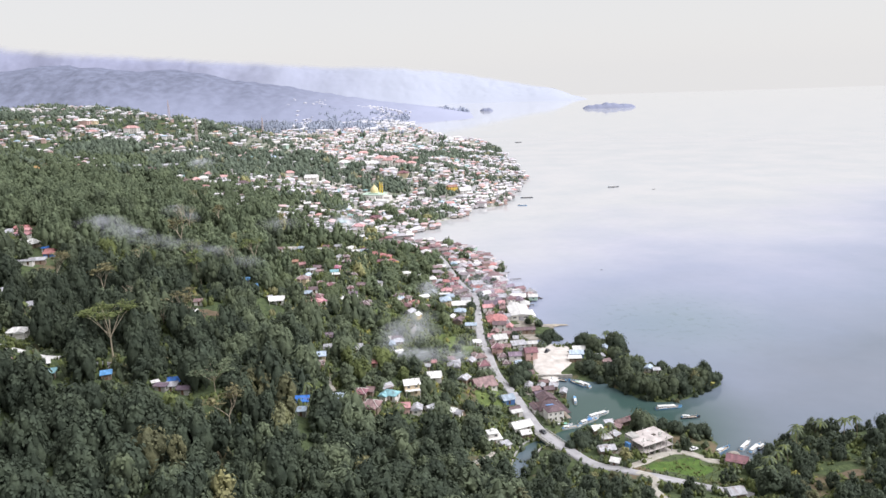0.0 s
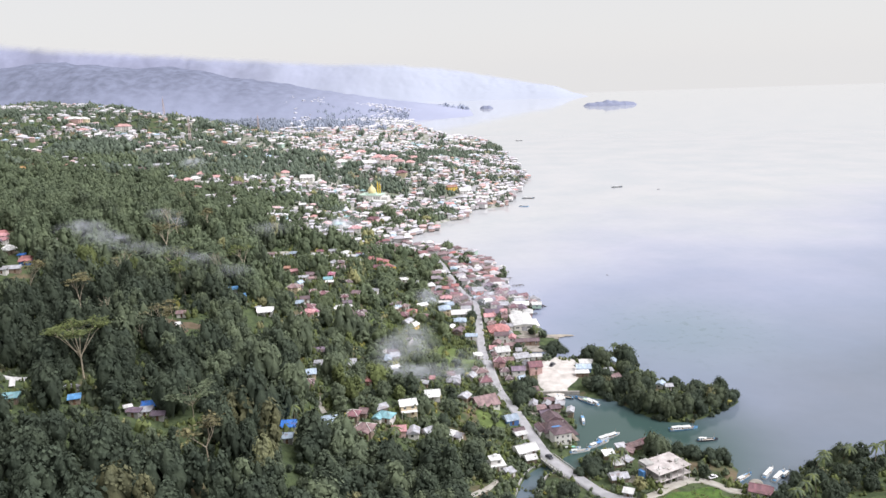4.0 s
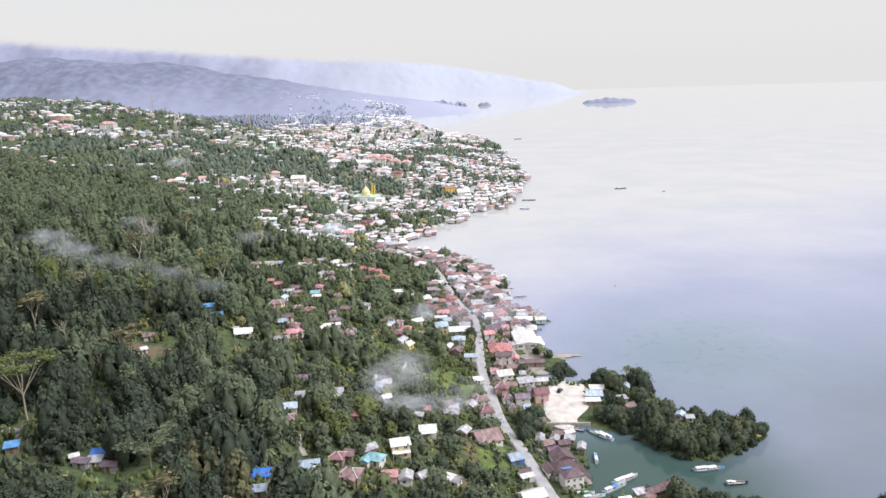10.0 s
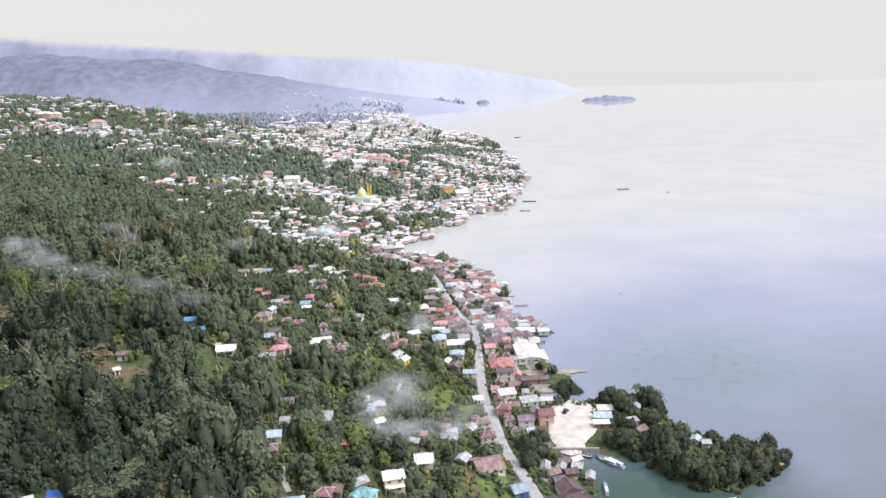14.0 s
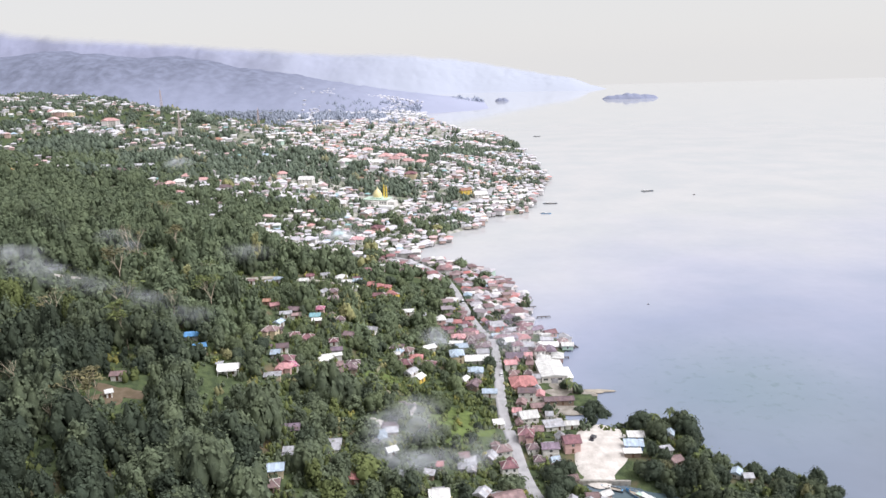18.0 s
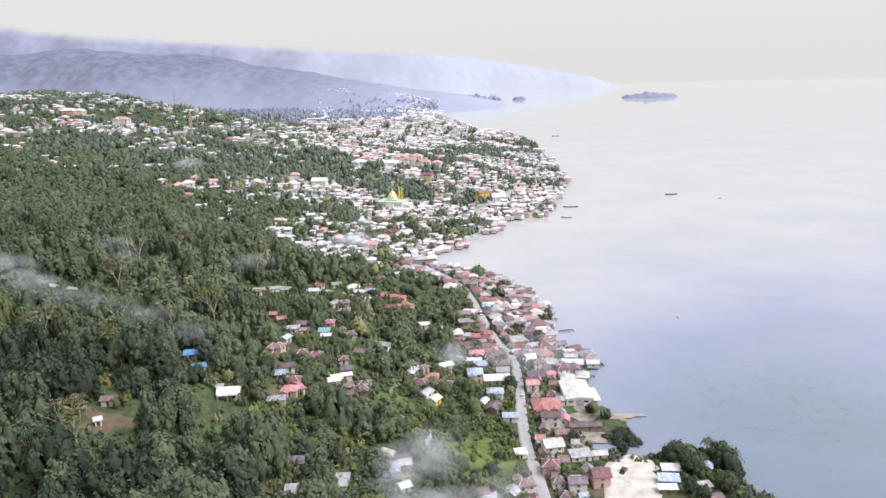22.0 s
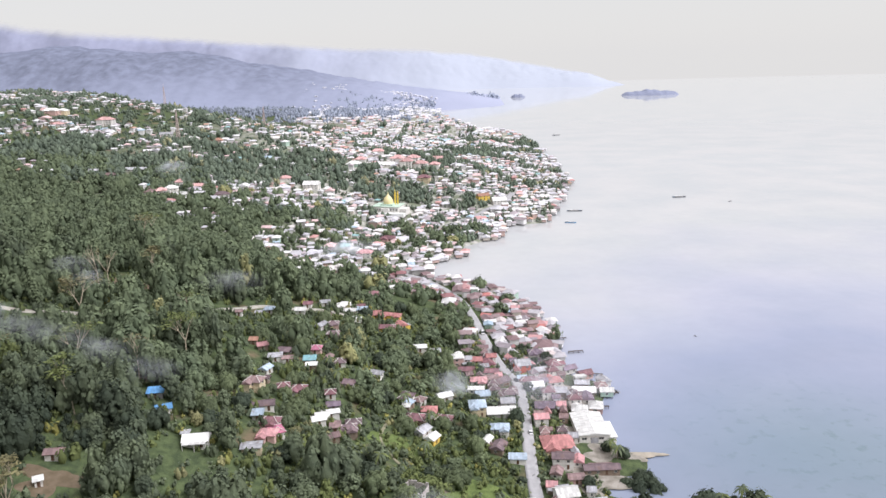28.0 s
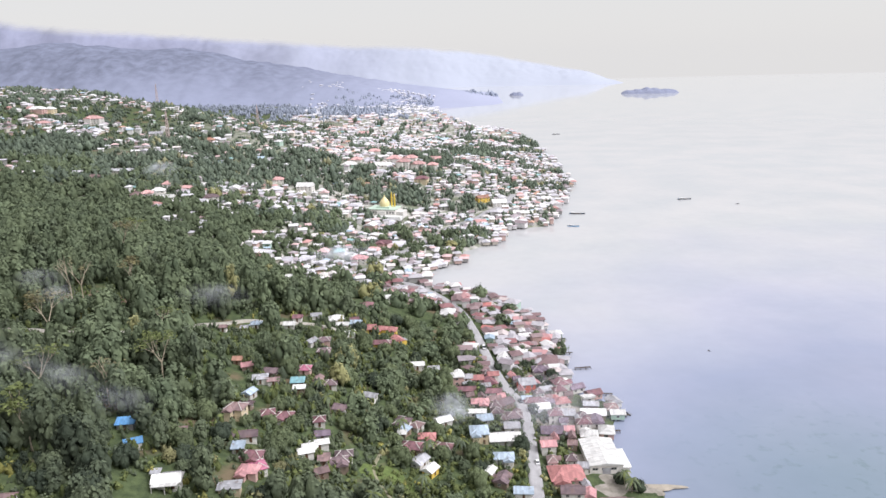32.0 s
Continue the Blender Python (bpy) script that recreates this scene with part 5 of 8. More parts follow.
M_MEADOW = mat("rough_slope_grass", (0.165, 0.215, 0.075), (0.10, 0.135, 0.05), 0.22, 0.95, 0.4, 1.2, fine=0.4, spec=0.1)
M_FIELD = mat("lush_grass", (0.115, 0.185, 0.05), (0.07, 0.12, 0.035), 0.3, 0.95, 0.3, 1.5, fine=0.4, spec=0.1)
patch("ground_field", 101, 298, 17, 9, M_FIELD, "lush green grass field inside the bend of the track", 0.2, seed=11, turn=0.2)
patch("ground_field", 2, 447, 17, 26, M_MEADOW, "bright green grassy slope above the shore road", 0.3, seed=14)
patch("ground_field", 23, 372, 8, 15, M_MEADOW, "bright green grassy slope above the shore road", 0.3, seed=15)
patch("ground_field", -32, 481, 12, 8, M_MEADOW, "mown green field between the hamlet houses", 0.3, seed=16)
M_YARD = mat("packed_grey_earth", (0.36, 0.33, 0.30), (0.22, 0.20, 0.17), 0.25, 0.95, 0.1, 1.2, fine=0.3)
for k, (px, py, rx, ry) in enumerate(((50, 476, 13, 13), (60, 497, 13, 8), (44, 560, 15, 22), (36, 608, 15, 26), (27, 655, 15, 26), (14, 560, 7, 16), (46, 515, 12, 10), (50, 386, 9, 8), (75, 316, 7, 6), (128, 309, 7, 5))):
    patch("ground_yard", px, py, rx, ry, M_YARD, "packed grey earth between the shore houses", 0.22, seed=20 + k, wob=0.3)
patch("ground_clearing", -133, 404, 11, 8, M_EARTH, "bare brown earth clearing in the forest", 0.35, wob=0.35, seed=7)
patch("ground_clearing", 6, 346, 7, 5, M_EARTH, "bare brown earth slope beside small houses", 0.35, seed=4)
patch("ground_clearing", -33, 424, 4.5, 4.5, M_SAND, "pale quarried bank in the green slope", 0.4, 1.0, seed=2)
patch("ground_clearing", -448, 876, 22, 10, M_SOIL, "orange earth cut in the hillside", 0.8, 3, seed=2)
patch("ground_clearing", 165, 284, 9, 5, M_EARTH, "bare pale earth on the headland", 0.4, seed=5)
patch("ground_clearing", -182, 585, 12, 9, M_EARTH, "burnt bare ground in the forest", 0.5, seed=6)


# warehouse
def warehouse():
    root = new("warehouse")
    root.matrix_basis = pose(55, 517.5, 1.6, 0, 0, 3) @ Matrix.Diagonal((0.86, 0.86, 0.9, 1))
    tagged(root, "large white warehouse with low white zinc roof at the waterside", "warehouse")
    bm = bmesh.new()
    box(bm, -8, 8, -13, 13, -3, 4.8)
    part("wall", bm, WALL["white"], root)
    bm = roof_bm(26, 16, 4.8, "gable", 0.5, 0.07)
    roof = part("roof", bm, ROOF["white"], root)
    roof.matrix_basis = pose(0, 0, 0, 0, 0, 90)
    bm = bmesh.new()
    box(bm, 8.0, 11.5, -13, 4, -3, 3.4)
    part("lean_to", bm, WALL["white"], root)
    bm = bmesh.new()
    box(bm, 7.9, 12.1, -13.5, 4.5, 3.4, 3.65)
    part("lean_to_roof", bm, ROOF["white"], root)
    for x in (-5.5, -1, 3.5):
        o = window_part(WINDOW_WIDE, root)
        o.matrix_basis = pose(x, -13, 3.0) @ Matrix.Diagonal((1.4, 1, 1.1, 1))
    bm = bmesh.new()
    box(bm, -2, 2, -13.1, -12.9, 0, 3.4)
    part("gate", bm, ROOF["grey"], root)
    CLEAR.append((55, 517, 16))
    TAKEN.append((55, 510, 9))
    TAKEN.append((55, 525, 9))


# unfinished concrete frame
M_STAINED = mat("stained_concrete_slab", (0.62, 0.57, 0.56), (0.38, 0.34, 0.33), 0.22, 0.9, 0.03, 5, fine=0.25)


def concrete_frame():
    root = new("unfinished_building")
    root.matrix_basis = pose(91.5, 315, 3.0, 0, 0, 27) @ Matrix.Diagonal((0.82, 0.82, 1.0, 1))
    tagged(root, "unfinished two-storey concrete frame building with stained flat roof", "building")
    w, d = 21, 15
    for z in (0.0, 3.4, 6.8):
        bm = bmesh.new()
        if z:
            box(bm, -w / 2 - 0.25, w / 2 + 0.25, -d / 2 - 0.25, d / 2 + 0.25, z - 0.22, z)
        else:
            box(bm, -w / 2, w / 2, -d / 2, d / 2, -3, 0.1)
        part("floor_slab", bm, M_STAINED, root)
    for i in range(6):
        for j in range(4):
            bm = bmesh.new()
            x, y = -w / 2 + 0.3 + i * (w - 0.6) / 5, -d / 2 + 0.3 + j * (d - 0.6) / 3
            box(bm, x - 0.17, x + 0.17, y - 0.17, y + 0.17, 0.1, 6.6)
            part("column", bm, M_CONC, root)
            if (i * 5 + j * 3) % 4 == 0:
                bm = bmesh.new()
                box(bm, x - 0.15, x + 0.15, y - 0.15, y + 0.15, 6.8, 7.9)
                part("column_stub", bm, M_CONC, root)
    for x0, x1, y0, y1 in ((-w / 2, -3, 1.0, 1.2), (2, w / 2, -1.2, -1.0), (-3.2, -3.0, -d / 2, 1)):
        bm = bmesh.new()
        box(bm, x0, x1, y0, y1, 0.1, 6.4)
        part("inner_wall", bm, WALL["grey"], root)
    bm = bmesh.new()
    box(bm, -w / 2, -w / 2 + 5, d / 2 - 6, d / 2, 6.8, 7.7)
    part("stair_head", bm, M_CONC, root)
    bm = bmesh.new()
    box(bm, 2.5, 4.5, -1, 1, 6.81, 6.9)
    part("roof_hatch", bm, M_PILE, root)
    bm = bmesh.new()
    box(bm, -w / 2 - 2.4, -w / 2 - 0.8, 1.2, 4.6, 2.0, 5.2)
    part("tarpaulin", bm, M_TARP, root, "bright blue tarpaulin hung on the side")
    for k in range(10):
        bm = bmesh.new()
        x = -w / 2 + 1 + pick.random() * (w - 2)
        y = -d / 2 + 1 + pick.random() * (d - 2)
        box(bm, x - 0.9, x + 0.9, y - 0.5, y + 0.5, 6.81, 7.0 + 0.3 * pick.random())
        part("rubble", bm, M_SAND if k % 2 else M_CONC, root)
    CLEAR.append((92.5, 316.5, 13.5))


# waterside house with brown roofs
def brown_house():
    root = new("waterside_house")
    root.matrix_basis = pose(53.5, 359.5, 1.6, 0, 0, 14) @ Matrix.Diagonal((0.8, 0.88, 1, 1))
    tagged(root, "large white waterside house with several dark brown roofs", "house")
    blocks = [(-1.5, -8.5, 10.5, 7.5, 2, 90, "hip"), (-1, 2.0, 15, 12, 1, 0, "hip"), (3.0, 12.5, 11, 9, 1, 90, "gable"), (-8.5, 3, 5, 8, 1, 90, "gable")]
    for x, y, w, d, st, turn, style in blocks:
        bm = bmesh.new()
        box(bm, x - w / 2, x + w / 2, y - d / 2, y + d / 2, -3, STOREY * st + 1.0)
        part("wall", bm, WALL["white"], root)
        rw, rd = (d, w) if turn else (w, d)
        o = part("roof", roof_bm(rw, rd, STOREY * st + 1.0, style, 0.35, 0.24), ROOF["plum"], root)
        o.matrix_basis = pose(x, y, 0, 0, 0, turn)
    for s in (0, 1):
        for i in range(3):
            o = window_part(WINDOW_MESH, root)
            o.matrix_basis = pose(-5 + i * 3.3, -12.27, 2.0 + STOREY * s)
    o = door_part(root)
    o.matrix_basis = pose(2.6, -12.26, 0.1)
    bm = bmesh.new()
    box(bm, -2.6, 2.6, -1.6, 1.6, 0, 0.06, m=pose(-2.6, -5.2, 6.75, -14, 0, 0))
    part("tarpaulin", bm, M_TARP, root, "blue tarpaulin patch on the roof")
    bm = bmesh.new()
    box(bm, 7.5, 10.2, -9, 12.0, 2.4, 2.55)
    part("jetty_roof", bm, ROOF["plum"], root)
    bm = bmesh.new()
    box(bm, 7.4, 10.3, -9.2, 12.2, -0.4, -0.2)
    part("jetty_deck", bm, M_DECK, root)
    for i in range(6):
        bm = bmesh.new()
        tube(bm, (10.1, -8.8 + i * 4.1, -4), (10.1, -8.8 + i * 4.1, 2.4), 0.14, 0.12, 5)
        part("post", bm, M_PILE, root)
    for cx, cy in ((52, 352), (56, 360), (50, 365), (58, 372)):
        CLEAR.append((cx, cy, 9))
        TAKEN.append((cx, cy, 7))


# shacks and heaps of timber crowded at the water's edge
def shack_cluster():
    for x, y, rot, w, d, roof in ((49, 385, 20, 5, 4, "rust"), (53, 389, 70, 4.5, 3.5, "grey"), (56.5, 385, 10, 5, 4, "brown"), (60, 389, -15, 4, 3.5, "grey"), (60.5, 395, 30, 4.5, 3, "white"), (55, 394, 5, 4.5, 3.5, "rust"),
                                  (50.5, 379, 15, 4.5, 4, "purple"), (46.5, 390, 80, 6, 3.5, "grey"), (64, 381, 75, 5, 3, "grey"), (86, 343, 25, 7, 3.5, "rust"), (91, 346, 30, 6, 3, "maroon"), (83, 338, 60, 4, 3, "rust"), (80, 342, 15, 4, 3, "grey"),
                                  (75, 327, 10, 4, 3, "white"), (80, 330, 40, 3.5, 3, "grey"), (38, 334.5, 16, 4.5, 4, "white")):
        house(x, y, rot, w, d, roof, "wood", "gable" if w > 4.2 else "shed", 1, True, y > 392 or x > 78, z=1.5, label=f"small waterside shack of grey boards with {WORD[roof]} roof")
    for k in range(16):
        bm = bmesh.new()
        L = pick.uniform(2, 5)
        tube(bm, (-L / 2, 0, 0), (L / 2, 0, 0.15), 0.14, 0.1, 5)
        log = part("driftwood_log", bm, M_PILE)
        x, y = pick.choice(((88, 349), (94, 344), (62, 392), (52, 383)))
        x, y = x + pick.uniform(-4, 4), y + pick.uniform(-3, 3)
        log.matrix_basis = pose(x, y, max(ground_z(x, y), 0.0) + 0.14, 0, pick.uniform(-4, 4), pick.uniform(0, 180))
        tagged(log, "dark weathered timber log lying by the water", "log", "timber logs")


# bridge over the creek
def bridge():
    root = new("bridge")
    root.matrix_basis = pose(49.5, 328.3, 3.0, 0, 0, math.degrees(math.atan2(14, -7)))
    tagged(root, "short concrete road bridge with pale railings over the creek", "bridge")
    bm = bmesh.new()
    box(bm, -9, 9, -3.4, 3.4, -0.9, -0.05)
    part("deck", bm, M_CONC, root)
    for y in (-3.3, 3.3):
        bm = bmesh.new()
        box(bm, -9, 9, y - 0.12, y + 0.12, 0.75, 0.95)
        part("handrail", bm, M_CONC, root)
        for i in range(10):
            bm = bmesh.new()
            box(bm, -8.8 + i * 1.95 - 0.12, -8.8 + i * 1.95 + 0.12, y - 0.12, y + 0.12, -0.05, 0.75)
            part("post", bm, M_CONC, root)
    for x in (-8.4, 8.4):
        bm = bmesh.new()
        box(bm, x - 0.5, x + 0.5, -3.4, 3.4, -6, -0.9)
        part("abutment", bm, M_STONE, root)


# mosque
def mosque():
    x, y = -83, 1003
    root = new("mosque")
    root.matrix_basis = pose(x, y, ground_z(x, y) + 0.3, 0, 0, -14) @ Matrix.Diagonal((0.76, 0.76, 0.8, 1))
    tagged(root, "white mosque with pale green roof, golden onion dome and yellow minarets", "mosque")
    bm = bmesh.new()
    box(bm, -19, 19, -13, 13, -4, 7.5)
    part("wall", bm, WALL["white"], root)
    bm = bmesh.new()
    box(bm, -20, 20, -14, 14, 7.5, 8.3)
    box(bm, -9, 9, -8, 8, 8.3, 10.2)
    part("roof", bm, M_PALEGREEN, root)
    bm = bmesh.new()
    prof = [(6.6, 10.2), (6.6, 11.0), (7.0, 13.0), (6.5, 15.5), (4.9, 18.2), (2.6, 20.4), (1.0, 22.2), (0.25, 24.6), (0.05, 26.5)]
    rings = [[bm.verts.new((r * math.cos(2 * math.pi * i / 24), r * math.sin(2 * math.pi * i / 24), z)) for i in range(24)] for r, z in prof]
    for a, b in zip(rings, rings[1:]):
        for i in range(24):
            bm.faces.new((a[i], a[(i + 1) % 24], b[(i + 1) % 24], b[i])).smooth = True
    part("dome", bm, M_GOLD, root, "golden onion dome")
    for mx, my, h in ((9, 4, 29), (12, 7, 27)):
        bm = bmesh.new()
        tube(bm, (mx, my, 0), (mx, my, h - 4), 1.25, 1.05, 10)
        tube(bm, (mx, my, h - 9), (mx, my, h - 8.2), 1.7, 1.7, 10)
        tube(bm, (mx, my, h - 4), (mx, my, h), 1.0, 0.1, 10)
        part("minaret", bm, M_YELLOW, root, "slender yellow minaret")
    for sx in (-1, 1):
        bm = bmesh.new()
        box(bm, sx * 24 - 5, sx * 24 + 5, -9, 9, -4, 4.5)
        part("side_hall", bm, WALL["white"], root)
    bm = bmesh.new()
    box(bm, -30, 30, -24, -13.1, -4, 0.6)
    part("forecourt", bm, M_WHITE, root, "white paved forecourt")
    bm = bmesh.new()
    box(bm, -6, 6, -17, -13.02, 0.6, 6.0)
    part("porch", bm, WALL["white"], root)
    for i in range(9):
        o = window_part(WINDOW_WIDE, root)
        o.matrix_basis = pose(-16 + i * 4, -13.0, 3.8) @ Matrix.Diagonal((1, 1, 2.4, 1))
    TAKEN.append((x, y, 20))
    CLEAR.append((x, y, 25))


# lattice masts
def mast(x, y, h, label):
    z = ground_z(x, y)
    root = new("radio_mast")
    root.matrix_basis = pose(x, y, z)
    tagged(root, label, "mast")
    b, t = h * 0.055, 0.5
    for sx, sy in ((-1, -1), (1, -1), (1, 1), (-1, 1)):
        bm = bmesh.new()
        tube(bm, (sx * b, sy * b, -1), (sx * t, sy * t, h), 0.28, 0.2, 4)
        part("leg", bm, M_STEEL, root)
    n = 9
    for i in range(n):
        k0, k1 = i / n, (i + 1) / n
        r0, r1 = b + (t - b) * k0, b + (t - b) * k1
        bm = bmesh.new()
        for (ax, ay), (bx, by) in (((-1, -1), (1, -1)), ((1, -1), (1, 1)), ((1, 1), (-1, 1)), ((-1, 1), (-1, -1))):
            tube(bm, (ax * r0, ay * r0, h * k0), (bx * r1, by * r1, h * k1), 0.14, 0.14, 3)
            tube(bm, (ax * r1, ay * r1, h * k1), (bx * r1, by * r1, h * k1), 0.12, 0.12, 3)
        part("brace", bm, M_STEEL, root)
    bm = bmesh.new()
    tube(bm, (0, 0, h), (0, 0, h * 1.14), 0.18, 0.08, 4)
    part("antenna", bm, M_STEEL, root)


# boats
def boat(x, y, rot, length, hull, label, cabin=0.5, awning=None, z=0.0, deck_boxes=0):
    root = new("boat")
    root.matrix_basis = pose(x, y, z, 0, 0, rot)
    tagged(root, label, "boat", "boats in the inlet" if y < 420 else "")
    w = length * 0.2
    bm = bmesh.new()
    n = 10
    rows = []
    for i in range(n + 1):
        u = i / n
        half = w / 2 * math.sin(math.pi * min(1, 0.18 + 0.9 * u)) ** 0.6 if u < 1 else 0.02
        half *= 1 if u > 0.1 else 0.85
        half = w / 2 * (1 - max(0, (u - 0.55) / 0.45) ** 2.2) * (0.8 + 0.2 * min(1, u * 5))
        sheer = 0.75 + 0.9 * max(0, u - 0.5) ** 2 * 2 + 0.15 * (1 - u)
        px = (u - 0.5) * length
        rows.append([bm.verts.new(p) for p in ((px, -max(half, 0.03), sheer), (px * 0.97, -max(half, 0.03) * 0.6, -0.5), (px * 0.97, max(half, 0.03) * 0.6, -0.5), (px, max(half, 0.03), sheer))])
    for a, b in zip(rows, rows[1:]):
        for k in range(3):
            bm.faces.new((a[k], b[k], b[k + 1], a[k + 1]))
    bm.faces.new(rows[0])
    bmesh.ops.recalc_face_normals(bm, faces=bm.faces)
    part("hull", bm, hull, root)
    bm = bmesh.new()
    box(bm, -length * 0.48, length * 0.3, -w * 0.42, w * 0.42, 0.45, 0.55)
    part("deck", bm, M_DECK, root)
    for sg in (-1, 1):
        line = []
        for i in range(7):
            u = 0.08 + 0.12 * i
            line.append(((u - 0.5) * length, sg * 0.97 * w / 2 * (1 - max(0, (u - 0.55) / 0.45) ** 2.2) * (0.8 + 0.2 * min(1, u * 5)), 1.0))
        bm = bmesh.new()
        bent_tube(bm, line, 0.05, 4)
        part("rail", bm, M_HULL_WHITE if hull is not M_HULL_WHITE else M_HULL_BLUE, root)
    if cabin:
        c0 = -length * 0.40
        c1 = c0 + length * cabin * 0.55
        bm = bmesh.new()
        vs = box(bm, c0, c1, -w * 0.30, w * 0.30, 0.55, 1.75)
        for v in vs[4:]:
            v.co.x = c0 + (v.co.x - c0) * 0.92 + 0.15
            v.co.y *= 0.92
        part("cabin", bm, M_HULL_WHITE, root)
        bm = bmesh.new()
        box(bm, c0 - 0.2, c1 + 0.25, -w * 0.33, w * 0.33, 1.75, 1.86)
        part("cabin_roof", bm, M_HULL_WHITE, root)
        # canopy on posts over the fore deck
        f1 = min(c1 + length * cabin * 0.6, length * 0.33)
        bm = bmesh.new()
        vs = box(bm, c1 + 0.4, f1, -w * 0.36, w * 0.36, 1.62, 1.70)
        for v in vs:
            v.co.z -= 0.12 * (abs(v.co.y) > w * 0.3)
        part("canopy", bm, awning or M_HULL_WHITE, root)
        for px in (c1 + 0.6, f1 - 0.2):
            for sg in (-1, 1):
                bm = bmesh.new()
                tube(bm, (px, sg * w * 0.33, 0.5), (px, sg * w * 0.33, 1.6), 0.05, 0.05, 4)
                part("post", bm, M_DECK, root)
        for i in range(max(2, int((c1 - c0) / 1.3))):
            for sg in (-1, 1):
                px = c0 + 0.4 + i * 1.25
                if px + 0.8 > c1:
                    continue
                bm = bmesh.new()
                box(bm, px, px + 0.75, sg * w * 0.288 - 0.03, sg * w * 0.288 + 0.03, 1.1, 1.55)
                part("window", bm, M_GLASS, root)
    for x0, x1, half in ((-0.47, -0.42, 0.25), (0.30, 0.35, 0.14)):
        bm = bmesh.new()
        box(bm, length * x0, length * x1, -w * half, w * half, 0.55, 1.08)
        part("locker", bm, M_HULL_BLUE if hull is not M_HULL_BLUE else M_DECK, root)
    for i in range(deck_boxes):
        bm = bmesh.new()
        box(bm, length * (0.0 + 0.08 * i), length * (0.05 + 0.08 * i), -w * 0.2, w * 0.22, 0.55, 1.2)
        part("crate", bm, M_HULL_WHITE, root)
    bm = bmesh.new()
    tube(bm, (length * 0.3, 0, 0.5), (length * 0.3, 0, 3.6), 0.07, 0.04, 5)
    part("mast", bm, M_DECK, root)


def canoe(x, y, rot, label, size=0.8):
    root = new("canoe")
    root.matrix_basis = pose(x, y, 0, 0, 0, rot) @ Matrix.Diagonal((size, size, size, 1))
    tagged(root, label, "canoe")
    bm = bmesh.new()
    rows = []
    for i in range(9):
        u = i / 8
        half = 0.5 * math.sin(math.pi * (0.04 + 0.92 * u)) ** 0.7
        rows.append([bm.verts.new(((u - 0.5) * 7, s * half * k, zz)) for s, k, zz in ((-1, 1, 0.55 + 0.4 * (2 * u - 1) ** 2), (0, 1, -0.2), (1, 1, 0.55 + 0.4 * (2 * u - 1) ** 2))])
    for a, b in zip(rows, rows[1:]):
        for k in range(2):
            bm.faces.new((a[k], b[k], b[k + 1], a[k + 1]))
    part("hull", bm, M_HULL_DARK, root)
    for s in (-1, 1):
        bm = bmesh.new()
        tube(bm, (-2.4, s * 1.9, 0.12), (2.4, s * 1.9, 0.12), 0.1, 0.08, 5)
        part("outrigger", bm, M_DECK, root)
    for px in (-1.4, 1.4):
        bm = bmesh.new()
        tube(bm, (px, -1.95, 0.5), (px, 1.95, 0.5), 0.06, 0.06, 4)
        part("crossbeam", bm, M_DECK, root)


# small piers of the shore village
def pier(x, y, rot, length, label="rickety dark timber pier on piles over the water"):
    root = new("pier")
    root.matrix_basis = pose(x, y, 0, 0, 0, rot)
    tagged(root, label, "pier", "piers of the shore village")
    for i in range(int(length / 0.8)):
        bm = bmesh.new()
        box(bm, i * 0.8, i * 0.8 + 0.68, -0.8, 0.8, 1.15, 1.25)
        part("plank", bm, M_PILE, root)
    for i in range(int(length / 3) + 1):
        for s in (-0.7, 0.7):
            bm = bmesh.new()
            tube(bm, (i * 3, s, -3), (i * 3, s, 1.15), 0.11, 0.1, 5)
            part("pile", bm, M_PILE, root)


# vehicles
def car(x, y, rot, paint, label, big=False):
    z = max(ground_z(x, y), 2.6) + 0.42
    root = new("truck" if big else "car")
    root.matrix_basis = pose(x, y, z, 0, 0, rot)
    tagged(root, label, "truck" if big else "car")
    L, W = (5.6, 2.0) if big else (4.0, 1.7)
    bm = bmesh.new()
    box(bm, -L / 2, L / 2, -W / 2, W / 2, 0.35, 0.95)
    bmesh.ops.bevel(bm, geom=bm.edges[:], offset=0.12, segments=1, affect="EDGES")
    part("body", bm, paint, root)
    bm = bmesh.new()
    vs = box(bm, -L * 0.3, L * 0.2, -W * 0.44, W * 0.44, 0.95, 1.5 if not big else 2.0)
    for v in vs[4:]:
        v.co.x *= 0.8
    part("cabin", bm, M_GLASS, root)
    bm = bmesh.new()
    box(bm, -L * 0.23, L * 0.15, -W * 0.4, W * 0.4, 1.5 if not big else 2.0, 1.56 if not big else 2.06)
    part("roof", bm, paint, root)
    for sx in (-1, 1):
        for sy in (-1, 1):
            bm = bmesh.new()
            tube(bm, (sx * L * 0.32, sy * W * 0.4, 0.32), (sx * L * 0.32, sy * W * 0.52, 0.32), 0.32, 0.32, 10)
            part("wheel", bm, M_TYRE, root)


